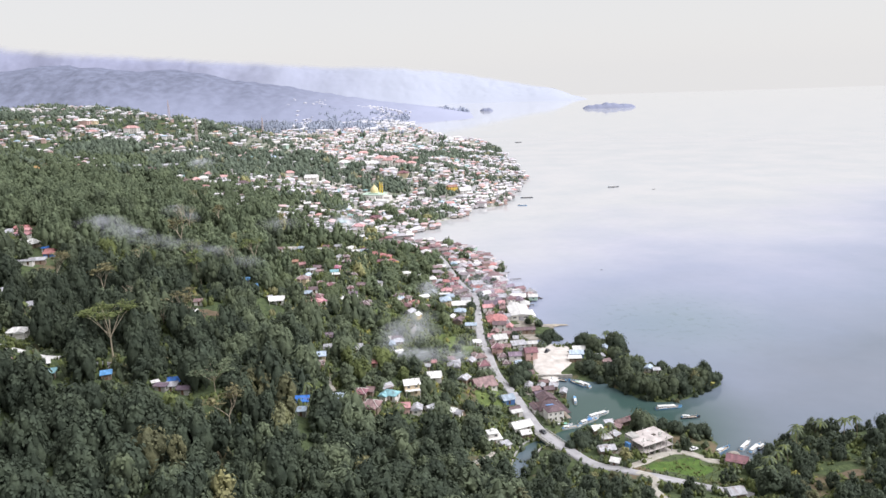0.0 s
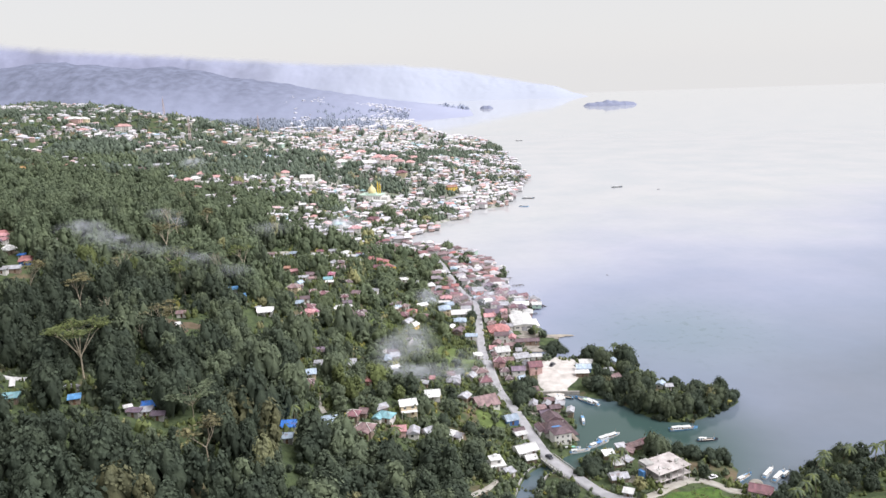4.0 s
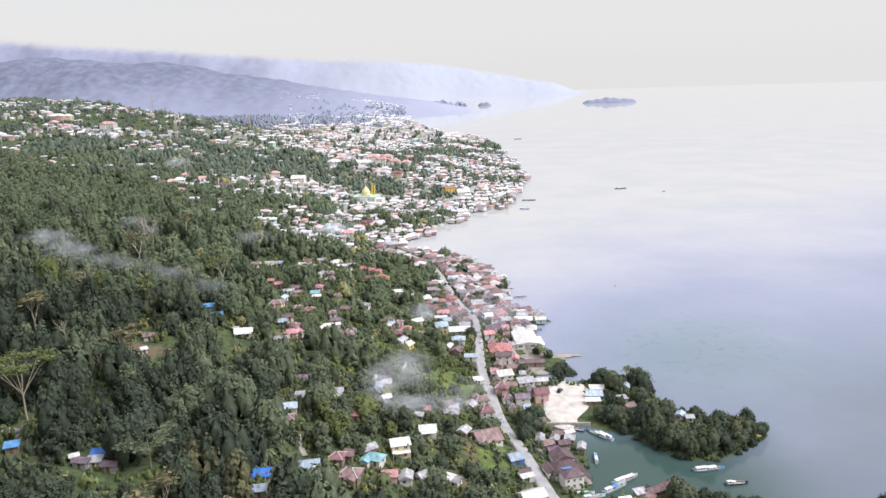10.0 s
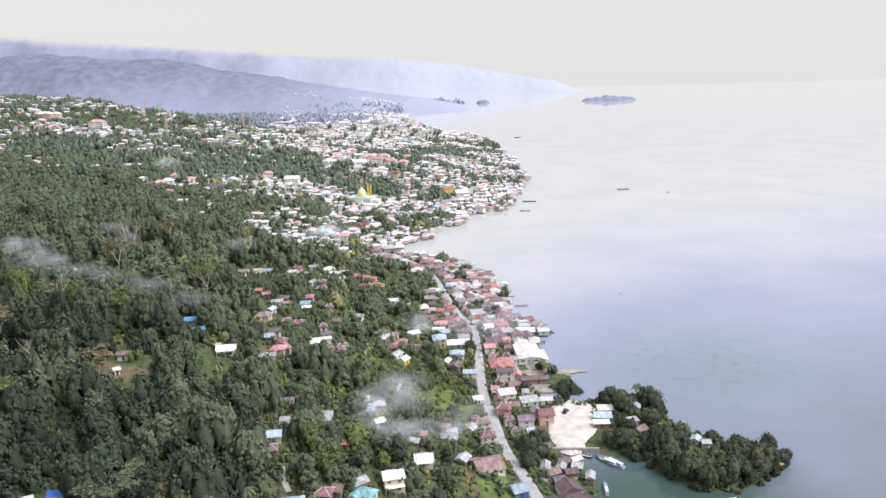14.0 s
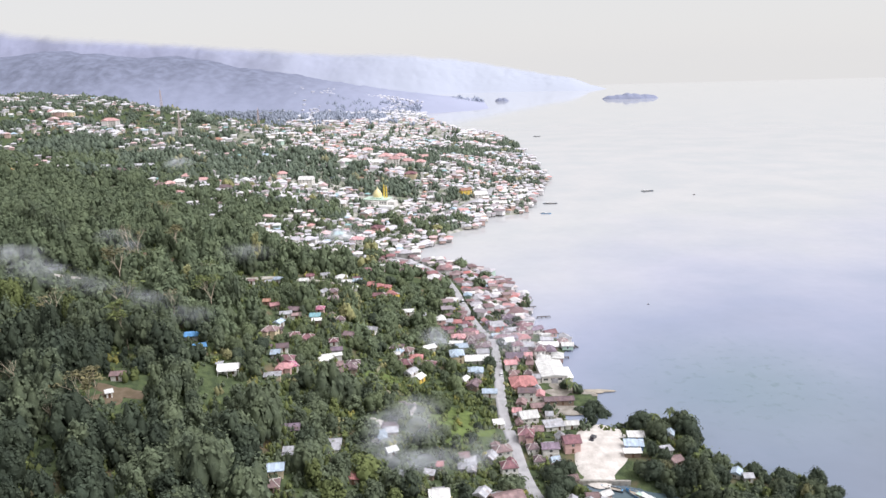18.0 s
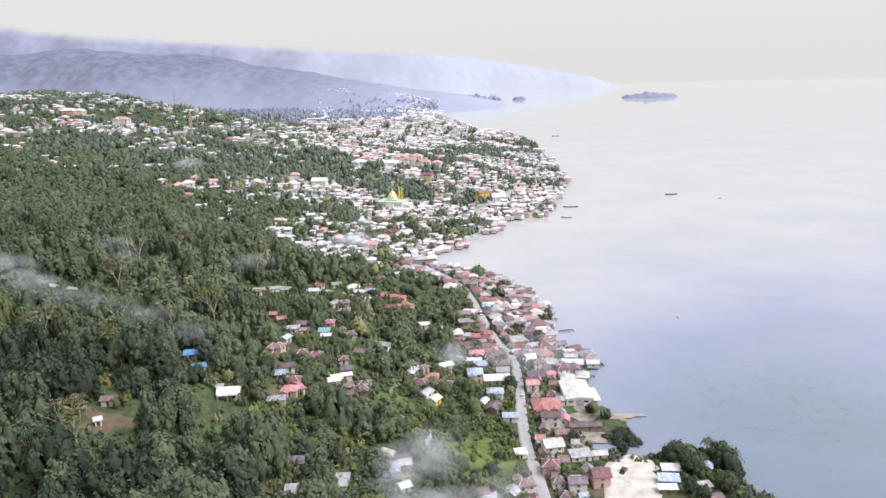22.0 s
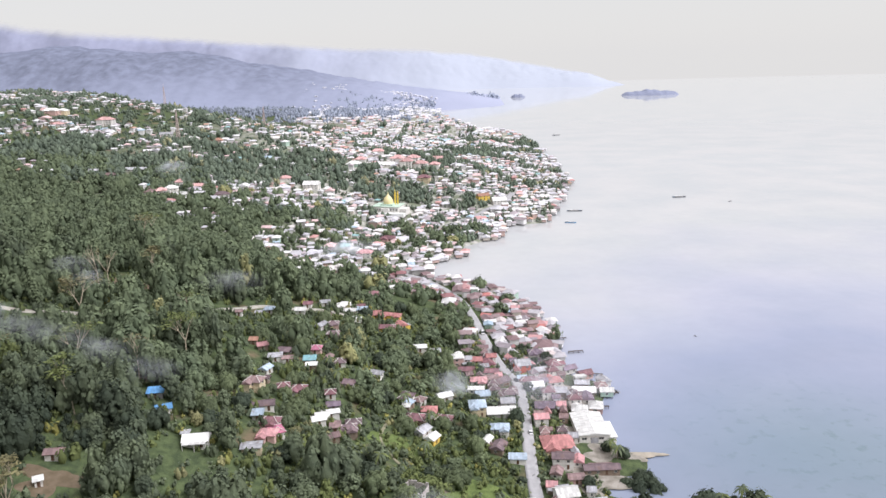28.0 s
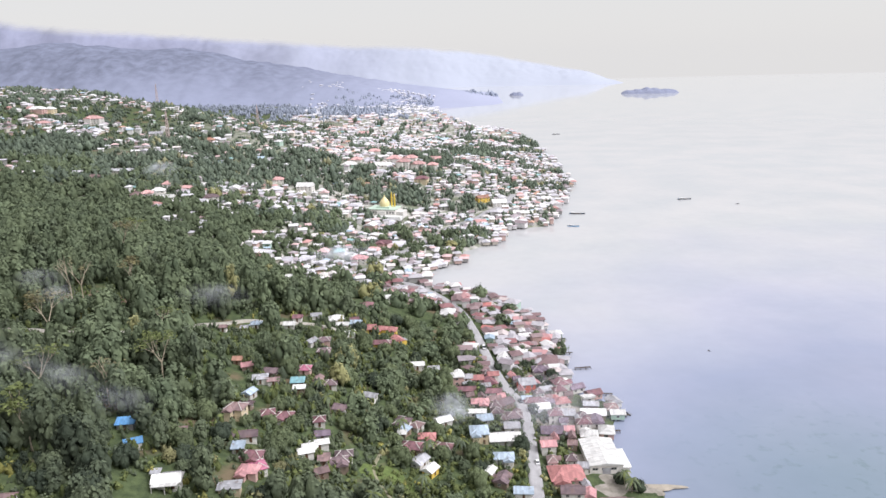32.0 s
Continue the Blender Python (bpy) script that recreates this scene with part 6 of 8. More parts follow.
# roofless ruin on the green slope
def ruined_house():
    x, y = -20.6, 435.0
    root = new("ruined_house")
    root.matrix_basis = pose(x, y, ground_z(x, y) + 0.1, 0, 0, -20)
    tagged(root, "roofless ruined house of pale stained walls overgrown inside", "ruin")
    for x0, x1, y0, y1, h in ((-4, 4, -3.2, -2.95, 2.3), (-4, 4, 2.95, 3.2, 2.9), (-4, -3.75, -2.95, 2.95, 2.7), (3.75, 4, -2.95, 2.95, 2.2), (-0.2, 0.05, -2.95, 0.6, 2.0)):
        bm = bmesh.new()
        n = 7
        along_x = x1 - x0 > y1 - y0
        for i in range(n):
            a, b = i / n, (i + 1) / n
            top = h * pick.uniform(0.62, 1.0)
            if along_x:
                box(bm, x0 + (x1 - x0) * a, x0 + (x1 - x0) * b, y0, y1, -2.5, top)
            else:
                box(bm, x0, x1, y0 + (y1 - y0) * a, y0 + (y1 - y0) * b, -2.5, top)
        part("broken_wall", bm, M_STAINED, root)
    for k in range(5):
        bm = bmesh.new()
        px = -3 + 1.5 * k
        tube(bm, (px, -3.0, 2.1), (px + pick.uniform(-0.4, 0.4), 3.0, 2.5), 0.08, 0.07, 5)
        part("rafter", bm, M_PILE, root)
    for px, py in ((-2.2, 0.5), (1.8, -0.8), (2.4, 1.4)):
        ob = part_mesh("shrub", array_mesh("shrub", *lobed(1.3, 1.0, 4, 60, 0.3, np.random.default_rng(5)), M_LEAF, True), root)
        ob.matrix_basis = pose(px, py, -0.2)
    CLEAR.append((x, y, 6.5))
    TAKEN.append((x, y, 4.5))


# stacked white house beside the creek
def stacked_house():
    x, y = 22.0, 325.0
    root = new("white_house")
    root.matrix_basis = pose(x, y, ground_z(x, y) + 0.2, 0, 0, 12)
    tagged(root, "small stacked white house with flat roofs and open terrace", "house")
    for x0, x1, y0, y1, z0, z1 in ((-3.6, 3.6, -2.8, 2.8, -3.0, 2.6), (-2.6, 2.2, -1.6, 2.4, 2.8, 5.0)):
        bm = bmesh.new()
        box(bm, x0, x1, y0, y1, z0, z1)
        part("wall", bm, WALL["white"], root)
        bm = bmesh.new()
        box(bm, x0 - 0.35, x1 + 0.35, y0 - 0.35, y1 + 0.35, z1, z1 + 0.2)
        part("roof", bm, M_WHITE, root)
    bm = bmesh.new()
    box(bm, -0.8, 0.8, 0.2, 1.6, 5.2, 6.3)
    part("water_tank", bm, M_WHITE, root)
    for px in (-2.2, 1.9):
        o = window_part(WINDOW_MESH, root)
        o.matrix_basis = pose(px, -2.8, 1.3)
    o = window_part(WINDOW_MESH, root)
    o.matrix_basis = pose(0.9, -1.6, 4.0)
    o = door_part(root)
    o.matrix_basis = pose(0, -2.8, 0.05)
    CLEAR.extend(((x, y, 6.0), (x, y - 7, 4.5), (x, y - 12, 4.0)))
    TAKEN.append((x, y, 5))


# pale walls along the creek
def creek_walls():
    pts = smooth_line(CREEK[1:], 3.0)
    d = np.gradient(pts, axis=0)
    d /= np.linalg.norm(d, axis=1)[:, None]
    side = np.stack([d[:, 1], -d[:, 0]], 1)
    for sg in (-1, 1):
        bm = bmesh.new()
        rim = pts + side * sg * 4.3
        rows = []
        for (px, py), (nx, ny) in zip(rim, side * sg):
            rows.append([bm.verts.new(v) for v in ((px, py, -2.2), (px, py, 1.5), (px + nx * 0.5, py + ny * 0.5, 1.5), (px + nx * 0.5, py + ny * 0.5, -2.2))])
        for a, b in zip(rows, rows[1:]):
            for k in range(3):
                bm.faces.new((a[k], b[k], b[k + 1], a[k + 1]))
        bmesh.ops.recalc_face_normals(bm, faces=bm.faces)
        tagged(part("creek_wall", bm, M_CONC), "low pale concrete wall along the creek", "wall", kind="structure")


ruined_house()
stacked_house()
creek_walls()
CLEAR.append((76, 500, 13))
CLEAR.append((92, 304, 12))
CLEAR.append((55, 500, 9))
warehouse()
concrete_frame()
brown_house()
shack_cluster()
bridge()
mosque()
mast(-341, 1103, 34, "red and white lattice radio mast on the town hill")
mast(-305, 1368, 30, "slim lattice radio mast among the houses")
mast(-560, 1640, 42, "tall lattice radio mast on the hill crest")
boat(72, 351, 32, 13, M_HULL_WHITE, "white wooden boat with blue covered deck at anchor", 0.45, M_TARP, deck_boxes=2)
boat(78, 357.5, 30, 14, M_HULL_WHITE, "white passenger boat with long cabin at anchor", 0.65)
boat(115.5, 363.5, 8, 14.5, M_HULL_BLUE, "blue fishing boat with white superstructure off the headland", 0.55, deck_boxes=2)
boat(122.8, 351.5, 4, 10, M_HULL_DARK, "dark fishing boat with small white cabin at anchor", 0.3)
boat(74.5, 398.5, 128, 13, M_HULL_BLUE, "pale blue wooden boat moored by the sand yard", 0.4, M_PALEGREEN)
boat(77.5, 397.0, 124, 12, M_HULL_WHITE, "white wooden boat moored alongside a blue one", 0.55)
boat(69.3, 376, 84, 9.5, M_HULL_WHITE, "small white boat with bright blue roof by the jetty", 0.6, M_HULL_BLUE)
boat(58.5, 347.2, 12, 9.5, M_HULL_WHITE, "white boat with green awning moored at the waterside house", 0.5, M_GREEN)
boat(62.0, 344.8, 16, 10.5, M_HULL_WHITE, "open white boat moored at the creek mouth", 0.25)
boat(64.5, 404.5, 150, 11, M_HULL_DARK, "long dark boat moored under the sea wall", 0.0, deck_boxes=1)
boat(126.5, 317.5, 38, 11, M_HULL_BLUE, "blue and white boat with raised bow near the boathouse", 0.3)
boat(138, 320.5, 48, 12, M_HULL_WHITE, "white cabin boat moored in the small harbour", 0.6)
boat(141.5, 318.0, 46, 13, M_HULL_WHITE, "long white boat moored in the small harbour", 0.5, deck_boxes=1)
boat(145.0, 319.0, 44, 8, M_HULL_DARK, "small dark boat with white cabin in the harbour", 0.5)
boat(259, 1109, 5, 16, M_HULL_DARK, "dark fishing boat far out on the bright bay", 0.4)
boat(201, 1861, 0, 16, M_HULL_DARK, "small grey boat far out in the bay", 0.5)
boat(123, 1038, -8, 17, M_HULL_DARK, "long low boat off the town shore", 0.25)
boat(110, 977, -15, 12, M_HULL_BLUE, "small boat lying off the town shore", 0.4)
canoe(76.5, 564, 110, "dark outrigger canoe lying off the stilt houses")
canoe(141, 643, 95, "small dark outrigger canoe out on the bay", 0.4)
canoe(309, 1076, 40, "small dark canoe far out on the bay")
for px, py, pr, pl in ((62, 618, 8, 9), (56, 640, 6, 8), (54, 662, 10, 9), (47, 690, 14, 8), (70, 585, -4, 7), (72, 560, 6, 8), (66, 545, 0, 7), (84, 458.5, 2, 9)):
    pier(px - 3, py, pr, pl)
car(27, 508, 92, M_CARW, "small white car driving on the shore road")
car(24.5, 566, 100, M_CARD, "dark car parked on the shore road")
car(24.2, 452, 88, M_CARW, "small white car on the shore road")
car(111.5, 313.5, 20, M_CARW, "white car parked at the end of the harbour track")
car(46.5, 335, 118, M_CARD, "small dark van crossing the creek bridge")
car(64, 441, 60, M_CARD, "small dark digger truck on the sand yard", True)
car(8.5, 634, 100, M_CARW, "white van on the shore road", True)

# ---- the rest of the town: alike houses copied over the plan ----


def kinds_of(detail, specs):
    out = []
    for roof, wall, style, w, d, st in specs:
        out.append((roof, wall, style, w, d, st, detail))
    return out


KINDS = kinds_of(False, [
    ("white", "white", "gable", 9, 7, 1), ("white", "cream", "hip", 9, 8, 1), ("grey", "white", "gable", 8, 7, 1), ("grey", "wood", "gable", 8, 6, 1), ("rust", "white", "hip", 9, 7, 1),
    ("rust", "wood", "gable", 8, 6.5, 1), ("brown", "white", "hip", 9, 7.5, 1), ("maroon", "pink", "gable", 9, 7, 1), ("red", "white", "hip", 9, 8, 1), ("pink", "white", "gable", 9, 7, 1),
    ("white", "white", "gable", 13, 8, 1), ("white", "pink", "hip", 10, 8, 2), ("grey", "white", "hip", 9, 8, 2), ("lightblue", "white", "gable", 8, 7, 1), ("purple", "white", "gable", 9, 6.5, 1),
    ("white", "green", "gable", 8, 6, 1), ("orange", "cream", "hip", 9, 7, 1), ("turquoise", "white", "gable", 8, 6, 1), ("white", "white", "shed", 7, 5, 1), ("maroon", "white", "hip", 11, 8, 2)])
COAST_W = [2, 1, 6, 7, 6, 7, 8, 5, 1.2, 4, 0.6, 1, 2, 0.8, 8, 0.6, 0.2, 0.3, 1.5, 2]
PROTO = {}


def near_house(x, y, r):
    return any((x - a) ** 2 + (y - b) ** 2 < (r + c) ** 2 * 0.72 for a, b, c in TAKEN)


def near_road(x, y, r):
    for line, width in ROADS:
        if np.min(np.hypot(line[:, 0] - x, line[:, 1] - y)) < width / 2 + r:
            return True
    return False


def place_house(x, y, rot, k, group, stilts=False, detail=False):
    roof, wall, style, w, d, st, _ = KINDS[k]
    if stilts and st > 1:
        st = 1
    z = 1.5 if stilts else max(ground_z(x, y), 1.4) + 0.3
    s = pick.uniform(0.50, 0.74)
    key = (k, stilts, detail)
    if key not in PROTO:
        PROTO[key] = house(x, y, rot, w * 0.8, d * 0.8, roof, wall, style, st, detail, stilts, z=z, sink=4.0, group=group)
        return
    ob = copy_thing(PROTO[key], pose(x, y, z, 0, 0, rot) @ Matrix.Diagonal((s, s * pick.uniform(0.9, 1.1), pick.uniform(0.92, 1.1), 1)))
    ob["group"] = group
    TAKEN.append((x, y, 0.4 * s * math.hypot(w, d)))


def fill(n, xr, yr, accept, weights, group, rot_of, gap=1.0, tries=20):
    made = 0
    for _ in range(n * tries):
        if made >= n:
            break
        x, y = pick.uniform(*xr), pick.uniform(*yr)
        d = float(inland(np.array([x]), np.array([y]))[0])
        keep = accept(x, y, d)
        if keep <= 0 or pick.random() > keep:
            continue
        k = pick.choices(range(len(KINDS)), weights)[0]
        w, dd = KINDS[k][3:5]
        if near_house(x, y, 0.26 * math.hypot(w, dd) * gap) or near_road(x, y, min(w, dd) * 0.42):
            continue
        stilts = d < 3.5
        place_house(x, y, rot_of(x, y), k, group, stilts, y < 620)
        made += 1
    return made


def along(x, y):
    """Turned to the shore road, with a little play."""
    line = ROADS[0][0]
    i = int(np.argmin(np.hypot(line[:, 0] - x, line[:, 1] - y)))
    a, b = line[max(i - 1, 0)], line[min(i + 1, len(line) - 1)]
    return math.degrees(math.atan2(b[1] - a[1], b[0] - a[0])) + pick.choice((0, 90, 90)) + pick.gauss(0, 5)


fill(46, (-15, 80), (535, 610), lambda x, y, d: 1.0 if -2 < d < 62 and y < 598 else 0, COAST_W, "houses of the shore village", along, 0.78, 60)
fill(20, (20, 70), (405, 540), lambda x, y, d: 0.8 if 3 < d < 40 and x < 56 and not (416 < y < 455 and x > 50) else 0, COAST_W, "houses of the shore village", along, 0.85)

# houses farther off: joined, each with its own walls, roof and colour
def palette(name, colors, rough):
    """One colour to each piece, picked from the list."""
    m = mat(name, (1, 1, 1), (0.8, 0.8, 0.8), 0.4, rough, fine=0.1, spec=0.3)
    n, l = m.node_tree.nodes, m.node_tree.links
    p = n["Principled BSDF"]
    old = p.inputs["Base Color"].links[0].from_socket
    ramp = n.new("ShaderNodeValToRGB")
    ramp.color_ramp.interpolation = "CONSTANT"
    el = ramp.color_ramp.elements
    while len(el) > 1:
        el.remove(el[-1])
    total, run = sum(w for w, _ in colors), 0.0
    for i, (w, c) in enumerate(colors):
        e = el[0] if i == 0 else el.new(run / total)
        e.position, e.color = run / total, (*c, 1)
        run += w
    l.new(n.new("ShaderNodeNewGeometry").outputs["Random Per Island"], ramp.inputs["Fac"])
    mx = n.new("ShaderNodeMix")
    mx.data_type, mx.blend_type = "RGBA", "MULTIPLY"
    mx.inputs["Factor"].default_value = 1
    l.new(ramp.outputs["Color"], mx.inputs["A"])
    l.new(old, mx.inputs["B"])
    l.new(mx.outputs["Result"], p.inputs["Base Color"])
    return m


# town roof and wall colours paled towards lavender to imitate haze
M_TOWN_ROOF = palette("town_roofs", [(7, (0.80, 0.785, 0.81)), (7, (0.66, 0.645, 0.70)), (5, (0.55, 0.53, 0.585)), (3.4, (0.45, 0.39, 0.425)), (0.8, (0.32, 0.26, 0.28)), (0.9, (0.60, 0.33, 0.32)), (2.4, (0.72, 0.52, 0.53)),
                                      (0.4, (0.58, 0.36, 0.28)), (0.9, (0.46, 0.58, 0.70)), (0.3, (0.35, 0.56, 0.58)), (3, (0.76, 0.71, 0.70))], 0.6)
M_SHORE_ROOF = palette("shore_roofs", [(4, (0.70, 0.68, 0.69)), (5, (0.48, 0.46, 0.50)), (3.5, (0.31, 0.23, 0.24)), (4, (0.24, 0.16, 0.17)), (2, (0.30, 0.15, 0.16)), (2, (0.60, 0.52, 0.52)), (1.6, (0.55, 0.31, 0.32)), (1, (0.50, 0.20, 0.19)), (0.5, (0.36, 0.46, 0.56)), (2.5, (0.32, 0.28, 0.31))], 0.6)
M_TOWN_WALL = palette("town_walls", [(8, (0.80, 0.78, 0.79)), (3, (0.70, 0.64, 0.57)), (2, (0.64, 0.46, 0.42)), (2, (0.4, 0.39, 0.38)), (1, (0.45, 0.58, 0.5))], 0.8)


def joined_town(spots, name, label, roof_material=None, wall_material=None):
    """spots: x, y, z, turn, w, d, h, hip."""
    walls, roofs = [], []
    for x, y, z, a, w, d, h, hip in spots:
        c, s = math.cos(a), math.sin(a)

        def put(px, py, pz):
            return (x + c * px - s * py, y + s * px + c * py, z + pz)

        b = [put(sx * w / 2, sy * d / 2, k) for k in (-0.3 if z == 1.6 else -3, h) for sx, sy in ((-1, -1), (1, -1), (1, 1), (-1, 1))]
        walls.append(b)
        X, Y, R = w / 2 + 0.85, d / 2 + 0.85, d * 0.25
        rx = max(X - Y * 0.9, 0.2) if hip else X
        roofs.append([put(-X, -Y, h), put(X, -Y, h), put(X, Y, h), put(-X, Y, h), put(-rx, 0, h + R), put(rx, 0, h + R)])
    n = len(spots)
    wv, rv = np.array(walls).reshape(-1, 3), np.array(roofs).reshape(-1, 3)
    base = np.arange(n)[:, None, None]
    wf = (np.array([(0, 1, 5, 4), (1, 2, 6, 5), (2, 3, 7, 6), (3, 0, 4, 7)])[None] + 8 * base).reshape(-1, 4)
    rf = (np.array([(0, 1, 5, 4), (2, 3, 4, 5), (1, 2, 5, 5), (3, 0, 4, 4)])[None] + 6 * base).reshape(-1, 4)
    tagged(new(name + "_walls", array_mesh(name + "_walls", wv, wf, wall_material or M_TOWN_WALL)), "plastered walls of " + label, "houses", kind="stuff")
    tri = np.concatenate([rf.reshape(n, 4, 4)[:, :2][:, :, [0, 1, 2]].reshape(-1, 3), rf.reshape(n, 4, 4)[:, :2][:, :, [0, 2, 3]].reshape(-1, 3), rf.reshape(n, 4, 4)[:, 2:][:, :, :3].reshape(-1, 3)])
    tagged(new(name + "_roofs", array_mesh(name + "_roofs", rv, tri, roof_material or M_TOWN_ROOF)), "tin and tile roofs of " + label, "roofs", kind="stuff")


def town_spots(step, x0, x1, y0, y1, accept, wr=(7, 12), seed=5):
    g = np.random.default_rng(seed)
    gx, gy = np.meshgrid(np.arange(x0, x1, step), np.arange(y0, y1, step))
    x, y = gx.ravel() + g.uniform(-0.32, 0.32, gx.size) * step, gy.ravel() + g.uniform(-0.32, 0.32, gx.size) * step
    d = inland(x, y)
    ok = (accept(x, y, d) > g.random(x.size)) & (x > -0.66 * y - 20)
    for a, b, r in TAKEN:
        ok &= np.hypot(x - a, y - b) > r + 3.2
    for line, width in ROADS:
        for px, py in line[::2]:
            ok &= np.hypot(x - px, y - py) > width / 2 + 3.0
    x, y, d = x[ok], y[ok], d[ok]
    z = np.where(d < 3.5, 1.6, np.maximum(height(x, y), 1.4) + 0.3)
    w = g.uniform(*wr, x.size)
    big = g.random(x.size) < 0.07
    w = np.where(big, w * 1.7, w)
    h = np.where(g.random(x.size) < 0.13, 4.9, 2.4)
    turn = g.choice([0.1, 0.25, 1.57, 1.75, -0.4], x.size) + g.normal(0, 0.12, x.size)
    return np.c_[x, y, z, turn, w, w * g.uniform(0.66, 0.98, x.size), h, g.random(x.size) < 0.45]


def patchy(x, y, size):
    return np.clip(0.5 + 0.75 * ripple(x, y, size), 0, 1)


TOWN_WOODS = ((-36, 981, 28, 25), (-107, 1056, 40, 22), (-197, 1042, 60, 35), (-236, 1009, 40, 30),
              (-123, 914, 30, 25), (-14, 1126, 25, 22), (10, 1411, 35, 60), (-252, 1090, 50, 30),
              (-358, 931, 60, 40), (-320, 972, 60, 40), (-454, 1022, 70, 50), (-133, 1112, 35, 20),
              (-182, 1111, 40, 25), (-62, 880, 18, 15), (-334, 1088, 50, 30))


def green(x, y):
    """Where trees stand thick between the houses."""
    v = 0.9 * fractal(x, y * 0.7, 46, 78, 3) - 0.12
    for cx, cy, rx, ry in TOWN_WOODS:
        v = v + 1.1 * bell(x, y, cx, cy, rx, ry)
    return np.clip(v * 2.0, 0, 1)


HILL_STREETS = ((-268, 887, 34, 15), (-214, 892, 26, 24), (-188, 862, 20, 22), (-228, 932, 25, 14), (-300, 1035, 62, 13),
                (-410, 905, 18, 8), (-350, 915, 12, 8), (-480, 1152, 62, 32), (-200, 960, 40, 16), (-380, 1075, 40, 14))


def built(x, y):
    """Where houses crowd along the hill streets."""
    return np.clip(sum(bell(x, y, *c) for c in HILL_STREETS) * 1.15, 0, 1)


def hillside(x, y, d):
    open_slope = (0.26 + 0.42 * patchy(x, y, 210)) * (1 - 0.88 * green(x, y)) * np.clip(1 - 0.75 * np.clip((-230 - x) / 110, 0, 1), 0.25 + 0.35 * np.clip((y - 1250) / 400, 0, 1), 1)
    land = (d > 240) & (y > 925 + 0.1 * x) | (d > 150) & (d <= 240) & (x > -260) & (y > 800)
    return np.maximum(np.where(land, open_slope, 0), np.where(d > 150, 0.8 * built(x, y), 0))


shore = town_spots(6.6, -60, 75, 594, 800, lambda x, y, d: np.where((d > -3) & (d < 58), 0.93, 0.0), (4.2, 7.2), 4)
core = town_spots(7.4, -230, 190, 780, 1520, lambda x, y, d: np.where((d > -7 + 5 * ripple(x, y, 60)) & (d < 150), 0.68, np.where((d >= 150) & (d < 280), 0.46, 0)) * (1 - 0.92 * green(x, y) * np.clip(d / 90, 0.4, 1)), (3.8, 7.0), 5)
hills = town_spots(7.8, -1150, -60, 830, 1750, hillside, (4.2, 7.6), 6)
north = town_spots(12.5, -700, 170, 1500, 2400, lambda x, y, d: np.where((d > -10) & (d < 420), 0.35 + 0.45 * patchy(x, y, 260), 0) * (1 - 0.8 * green(x, y)), (6, 11), 7)
farther = town_spots(17.0, -620, 150, 2380, 3150, lambda x, y, d: np.where((d > -6) & (d < 480), 0.25 + 0.55 * patchy(x, y, 240), 0), (8, 14), 8)
joined_town(shore, "shore_houses", "the crowded houses along the shore", M_SHORE_ROOF)
joined_town(core, "town_houses", "the dense town by the sea")
joined_town(hills, "hill_houses", "the scattered houses on the hills")
joined_town(north, "far_houses", "the hazy far part of town")
# piles under what stands over the water
pv = []
for r in np.concatenate([shore, core]):
    if r[2] == 1.6:
        for sx in (-0.4, 0, 0.4):
            for sy in (-0.4, 0.4):
                px, py = r[0] + sx * r[4], r[1] + sy * r[5]
                for k in range(4):
                    a, b = math.pi / 2 * k, math.pi / 2 * (k + 1)
                    pv += [(px + 0.2 * math.cos(a), py + 0.2 * math.sin(a), -3), (px + 0.2 * math.cos(b), py + 0.2 * math.sin(b), -3), (px + 0.2 * math.cos(b), py + 0.2 * math.sin(b), 1.7), (px + 0.2 * math.cos(a), py + 0.2 * math.sin(a), 1.7)]
if pv:
    tagged(new("house_piles", quads_mesh("house_piles", np.array(pv), M_PILE)), "dark timber piles under the waterfront houses", "piles", kind="stuff")
for spots in (shore, core, hills, north, farther):
    for r in spots:
        CLEAR.append((r[0], r[1], 0.55 * r[4]))

